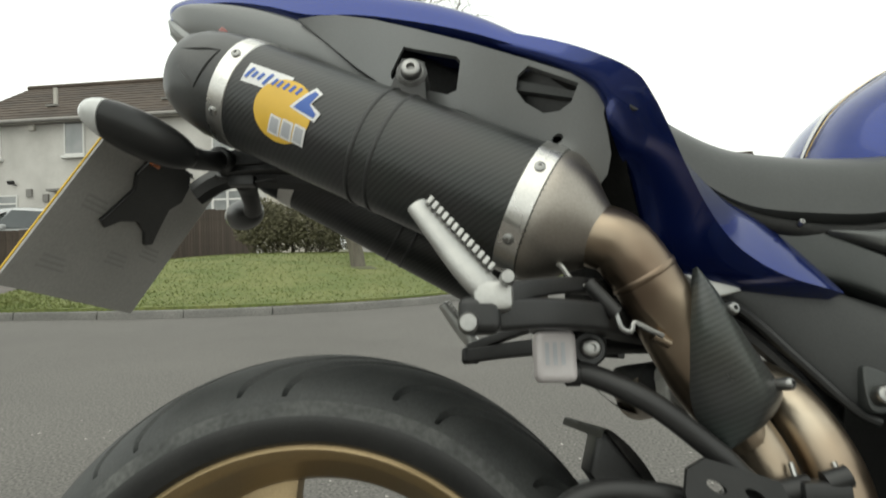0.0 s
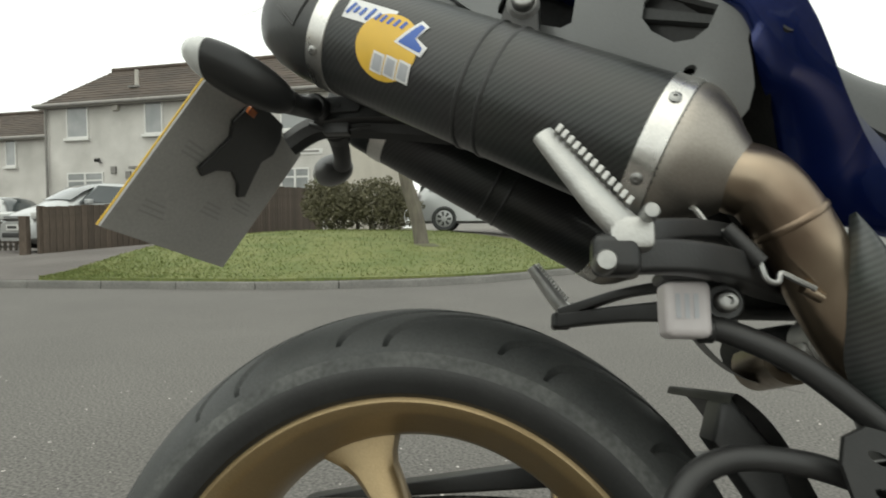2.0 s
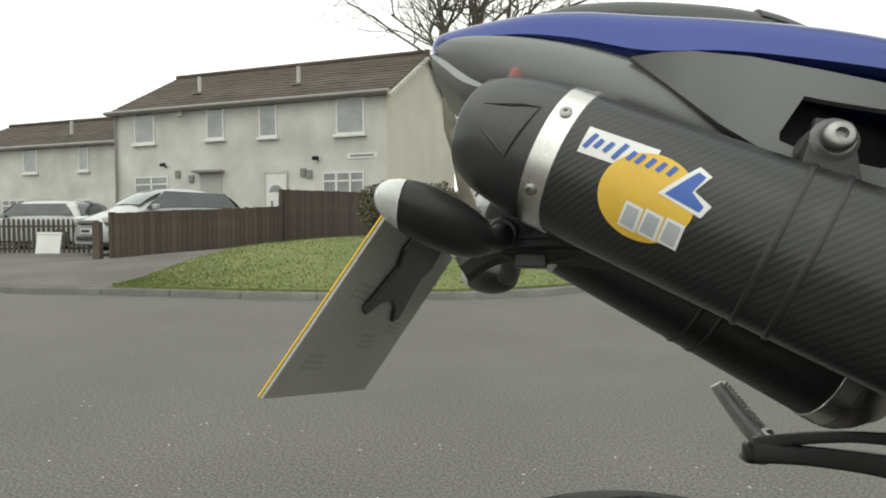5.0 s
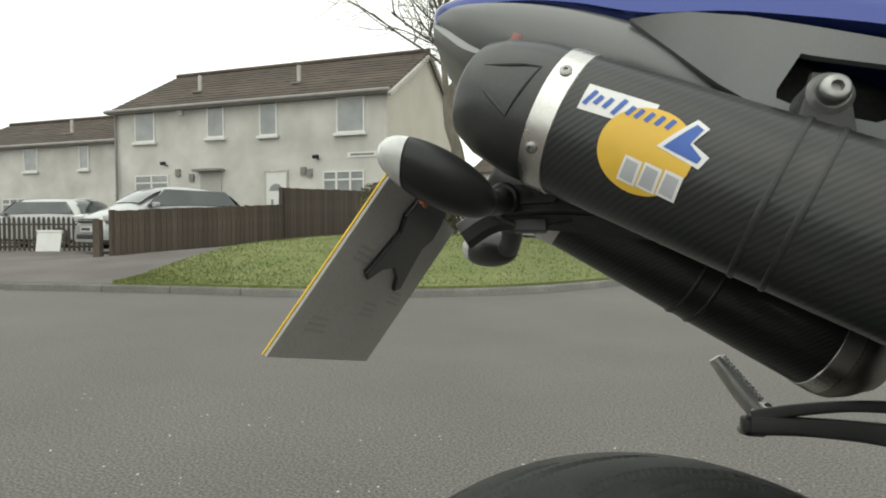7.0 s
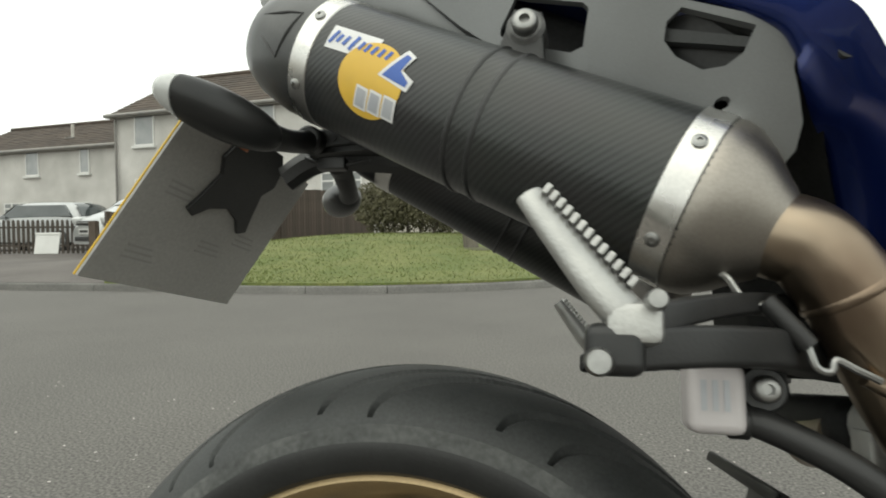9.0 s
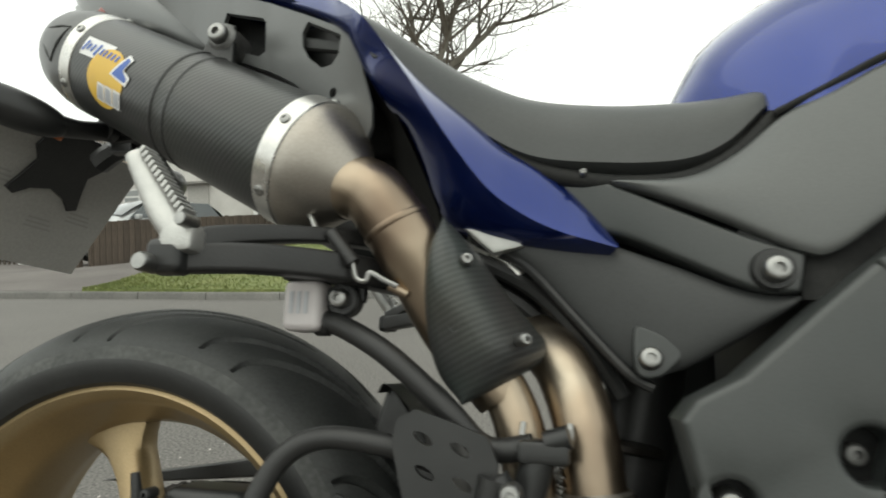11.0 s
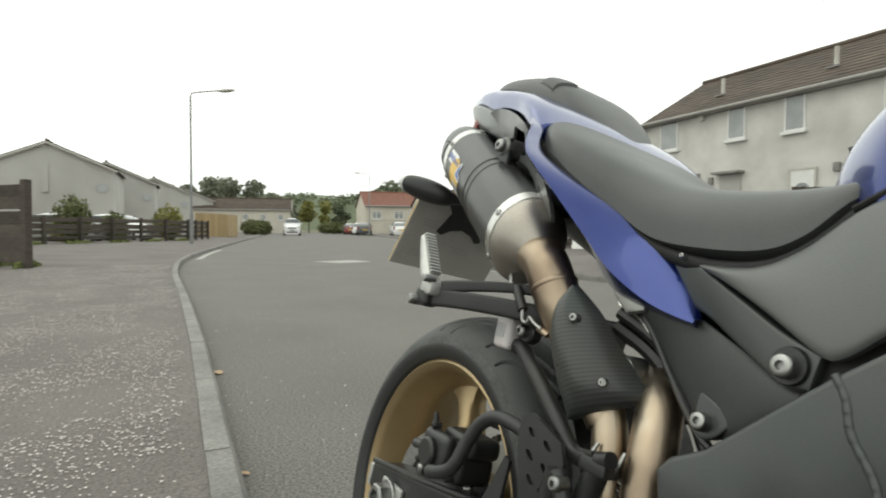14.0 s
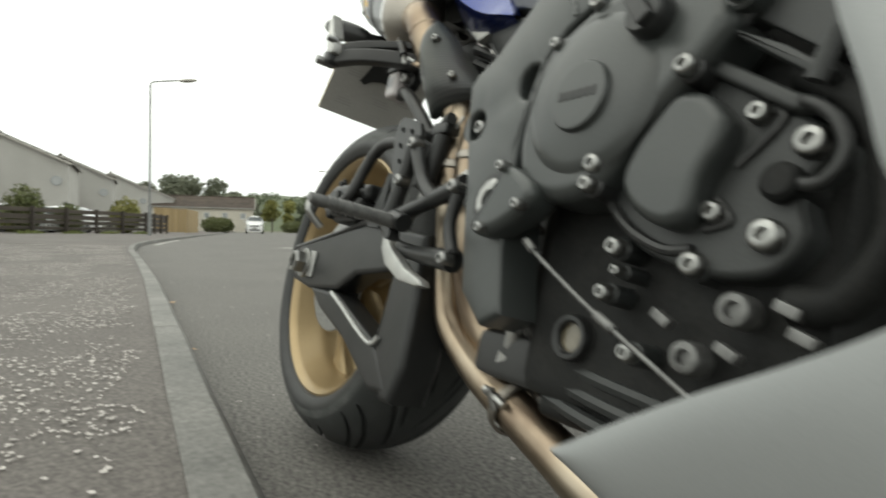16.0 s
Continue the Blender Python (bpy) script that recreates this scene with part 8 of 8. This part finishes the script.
def pillion_rest(right):
    fix = (lambda b: b) if right else mirrored
    arm = cast_arm([(0.150, -0.250, 0.613), (0.20, -0.222, 0.618), (0.245, -0.178, 0.620), (0.285, -0.128, 0.618), (0.335, -0.090, 0.615)], [0.021, 0.021, 0.022, 0.026, 0.030], [0.018, 0.019, 0.021, 0.024, 0.022])
    prong = cast_arm([(0.160, -0.247, 0.622), (0.190, -0.226, 0.634), (0.235, -0.175, 0.645), (0.285, -0.118, 0.648)], [0.020, 0.014, 0.012, 0.014], [0.018, 0.016, 0.016, 0.018])
    br = bp("pillion_bracket", fix(join(arm, prong)), M_HOSE, label="black forked alloy pillion footrest bracket")
    bp("clevis", fix(join(box(0.145, 0.172, -0.260, -0.238, 0.602, 0.626, bevel=0.006, seg=3))), M_BLACK_ALLOY, br)
    pg = bp("pillion_footrest", fix(join(
        tube([(0.170, -0.250, 0.624), (0.150, -0.250, 0.646), (0.118, -0.246, 0.690)], [0.0115, 0.0110, 0.0080], seg=16, n=24, flat=0.75),
        box(0.154, 0.180, -0.260, -0.240, 0.616, 0.636, bevel=0.005))), M_ALLOY, br, "bare ribbed alloy footrest, folded up")
    for k in range(13):
        u = 0.22 + 0.72 * k / 12
        p = V((0.170, -0.250, 0.624)).lerp(V((0.118, -0.246, 0.690)), u)
        n = V((0.785, 0, 0.62))
        bp("tooth", fix(moved(box(-0.0016, 0.0016, -0.0075, 0.0075, -0.002, 0.0035, bevel=0.0006), Matrix.Translation(p + n * (0.0105 - 0.003 * u)) @ Matrix.Rotation(radians(-52), 4, "Y") @ Matrix.Rotation(radians(90), 4, "Y"))), M_ALLOY, br)
    for p, r in (((0.176, -0.263, 0.636), 0.0050), ((0.151, -0.264, 0.608), 0.0065)):
        bp("pivot_bolt", fix(lathe([(r, -0.01), (r, 0.003), (r * 0.8, 0.006), (0.0004, 0.0062)], 18, axis_pose(p, (0, -1, 0)))), M_STEEL, br)
    return br


pillion_rest(True)
pillion_rest(False)

# ---- number plate, hanger, indicators ----
tidy = bp("plate_hanger", join(
    strip([(-0.115, -0.025, 0.818), (-0.06, -0.03, 0.818), (0.02, -0.04, 0.805), (0.12, -0.05, 0.79)], [(-0.115, -0.025, 0.800), (-0.06, -0.03, 0.802), (0.02, -0.04, 0.795), (0.12, -0.05, 0.78)], n=20, m=4, roll=0, thick=0.05),
    tube([(0.10, 0.0, 0.785), (-0.02, 0.0, 0.80), (-0.11, 0.0, 0.805), (-0.15, 0.0, 0.785)], 0.014, seg=8, n=24)), M_BLACK, label="black number plate hanger")
bp("side_tab", slab([(-0.125, 0.824), (-0.075, 0.826), (-0.06, 0.82), (-0.065, 0.808), (-0.125, 0.806)], -0.032, -0.026, bevel=0.002), M_DARK, tidy)
for x in (-0.108, -0.088):
    bp("tab_hole", rod((x, -0.0310, 0.815), (x, -0.0330, 0.815), 0.004, seg=14), M_BLACK, tidy)
PL = Matrix.Translation((-0.186, 0, 0.812)) @ Matrix.Rotation(radians(32), 4, "Y")
plate_bm = moved(box(-0.0015, 0.0015, -0.1145, 0.1145, -0.172, 0.006, bevel=0.001), PL)
plate = bp("number_plate", plate_bm, M_PLATE, label="number plate seen from its plain grey back")
bp("plate_edge", moved(join(box(-0.0034, -0.0016, -0.1150, 0.1150, -0.1725, 0.0065, bevel=0.0006)), PL), M_YELLOW, plate, "yellow acrylic face and edge")
for y0, z0 in ((-0.085, -0.075), (-0.085, -0.145), (0.0, -0.06), (0.0, -0.12), (0.05, -0.10)):
    for k in range(3):
        bp("faint_bar", moved(box(0.0016, 0.0019, y0, y0 + 0.04 - 0.004 * k, z0 + 0.006 * k, z0 + 0.0025 + 0.006 * k), PL), M_PLATE_BAR, plate, smooth=0)
back = [(-0.045, 0.0), (-0.05, -0.02), (-0.038, -0.035), (-0.045, -0.06), (-0.052, -0.08), (-0.04, -0.085), (-0.025, -0.072), (0.0, -0.064), (0.025, -0.072), (0.04, -0.085), (0.052, -0.08), (0.045, -0.06), (0.038, -0.035), (0.05, -0.02), (0.045, 0.0), (0.03, 0.015), (-0.03, 0.015)]
bk = slab(back, 0.0, 0.005, bevel=0.0015)
bk.transform(PL @ Matrix.Translation((0.002, 0, 0)) @ Matrix.Rotation(radians(-90), 4, "Z"))
bp("plate_backing", bk, M_BLACK, plate, "black spidery backing bracket")
bp("reflector", moved(box(0.006, 0.010, -0.045, -0.030, -0.004, 0.004, bevel=0.001), PL), M_AMBER, plate, "orange side reflector")
bp("hanger_wire", tube([(-0.12, -0.02, 0.80), (-0.105, -0.03, 0.792), (-0.08, -0.035, 0.785), (-0.05, -0.03, 0.792)], 0.0022, seg=8, n=20), M_BLACK, tidy)
bp("connector", moved(box(-0.014, 0.014, -0.006, 0.006, -0.006, 0.006, bevel=0.002), pose(-0.085, -0.034, 0.787)), M_BLACK_ALLOY, tidy)


def indicator(right):
    fix = (lambda b: b) if right else mirrored
    nose, tip = V((-0.112, -0.086, 0.790)), V((-0.176, -0.174, 0.808))
    mid = (nose + tip) / 2
    m = axis_pose(mid, tip - nose)
    half = (tip - nose).length / 2
    ball = [(0.0205 * math.sin(math.pi * k / 20) ** 0.82 + 0.0002, -half * math.cos(math.pi * k / 20)) for k in range(21)]
    shell_a, shell_b = lathe(ball, 32, m), lathe(ball, 32, m)
    cut = mid + V((-0.021, -0.010, 0))
    nrm = V((1, 0.12, -0.18)).normalized()
    for b, keep_front in ((shell_a, True), (shell_b, False)):
        r = bmesh.ops.bisect_plane(b, geom=b.verts[:] + b.edges[:] + b.faces[:], plane_co=cut - (V((0, 0, 0)) if keep_front else nrm * 0.001), plane_no=nrm, clear_inner=keep_front, clear_outer=not keep_front)
        bmesh.ops.holes_fill(b, edges=[e for e in b.edges if e.is_boundary])
    body = bp("indicator", fix(shell_a), M_BLACK_ALLOY, label="black pod indicator with a clear lens")
    bp("lens", fix(shell_b), M_LENS, body, "clear indicator lens")
    bp("stalk", fix(tube([(-0.125, -0.108, 0.792), (-0.113, -0.075, 0.796), (-0.108, -0.03, 0.812)], [0.014, 0.0105, 0.0115], seg=14, n=20)), M_BLACK, body)
    bp("base_collar", fix(rod((-0.1085, -0.046, 0.809), (-0.108, -0.030, 0.812), 0.0135, 0.0135, seg=18, bevel=0.002)), M_BLACK, body)
    return body


indicator(True)
indicator(False)
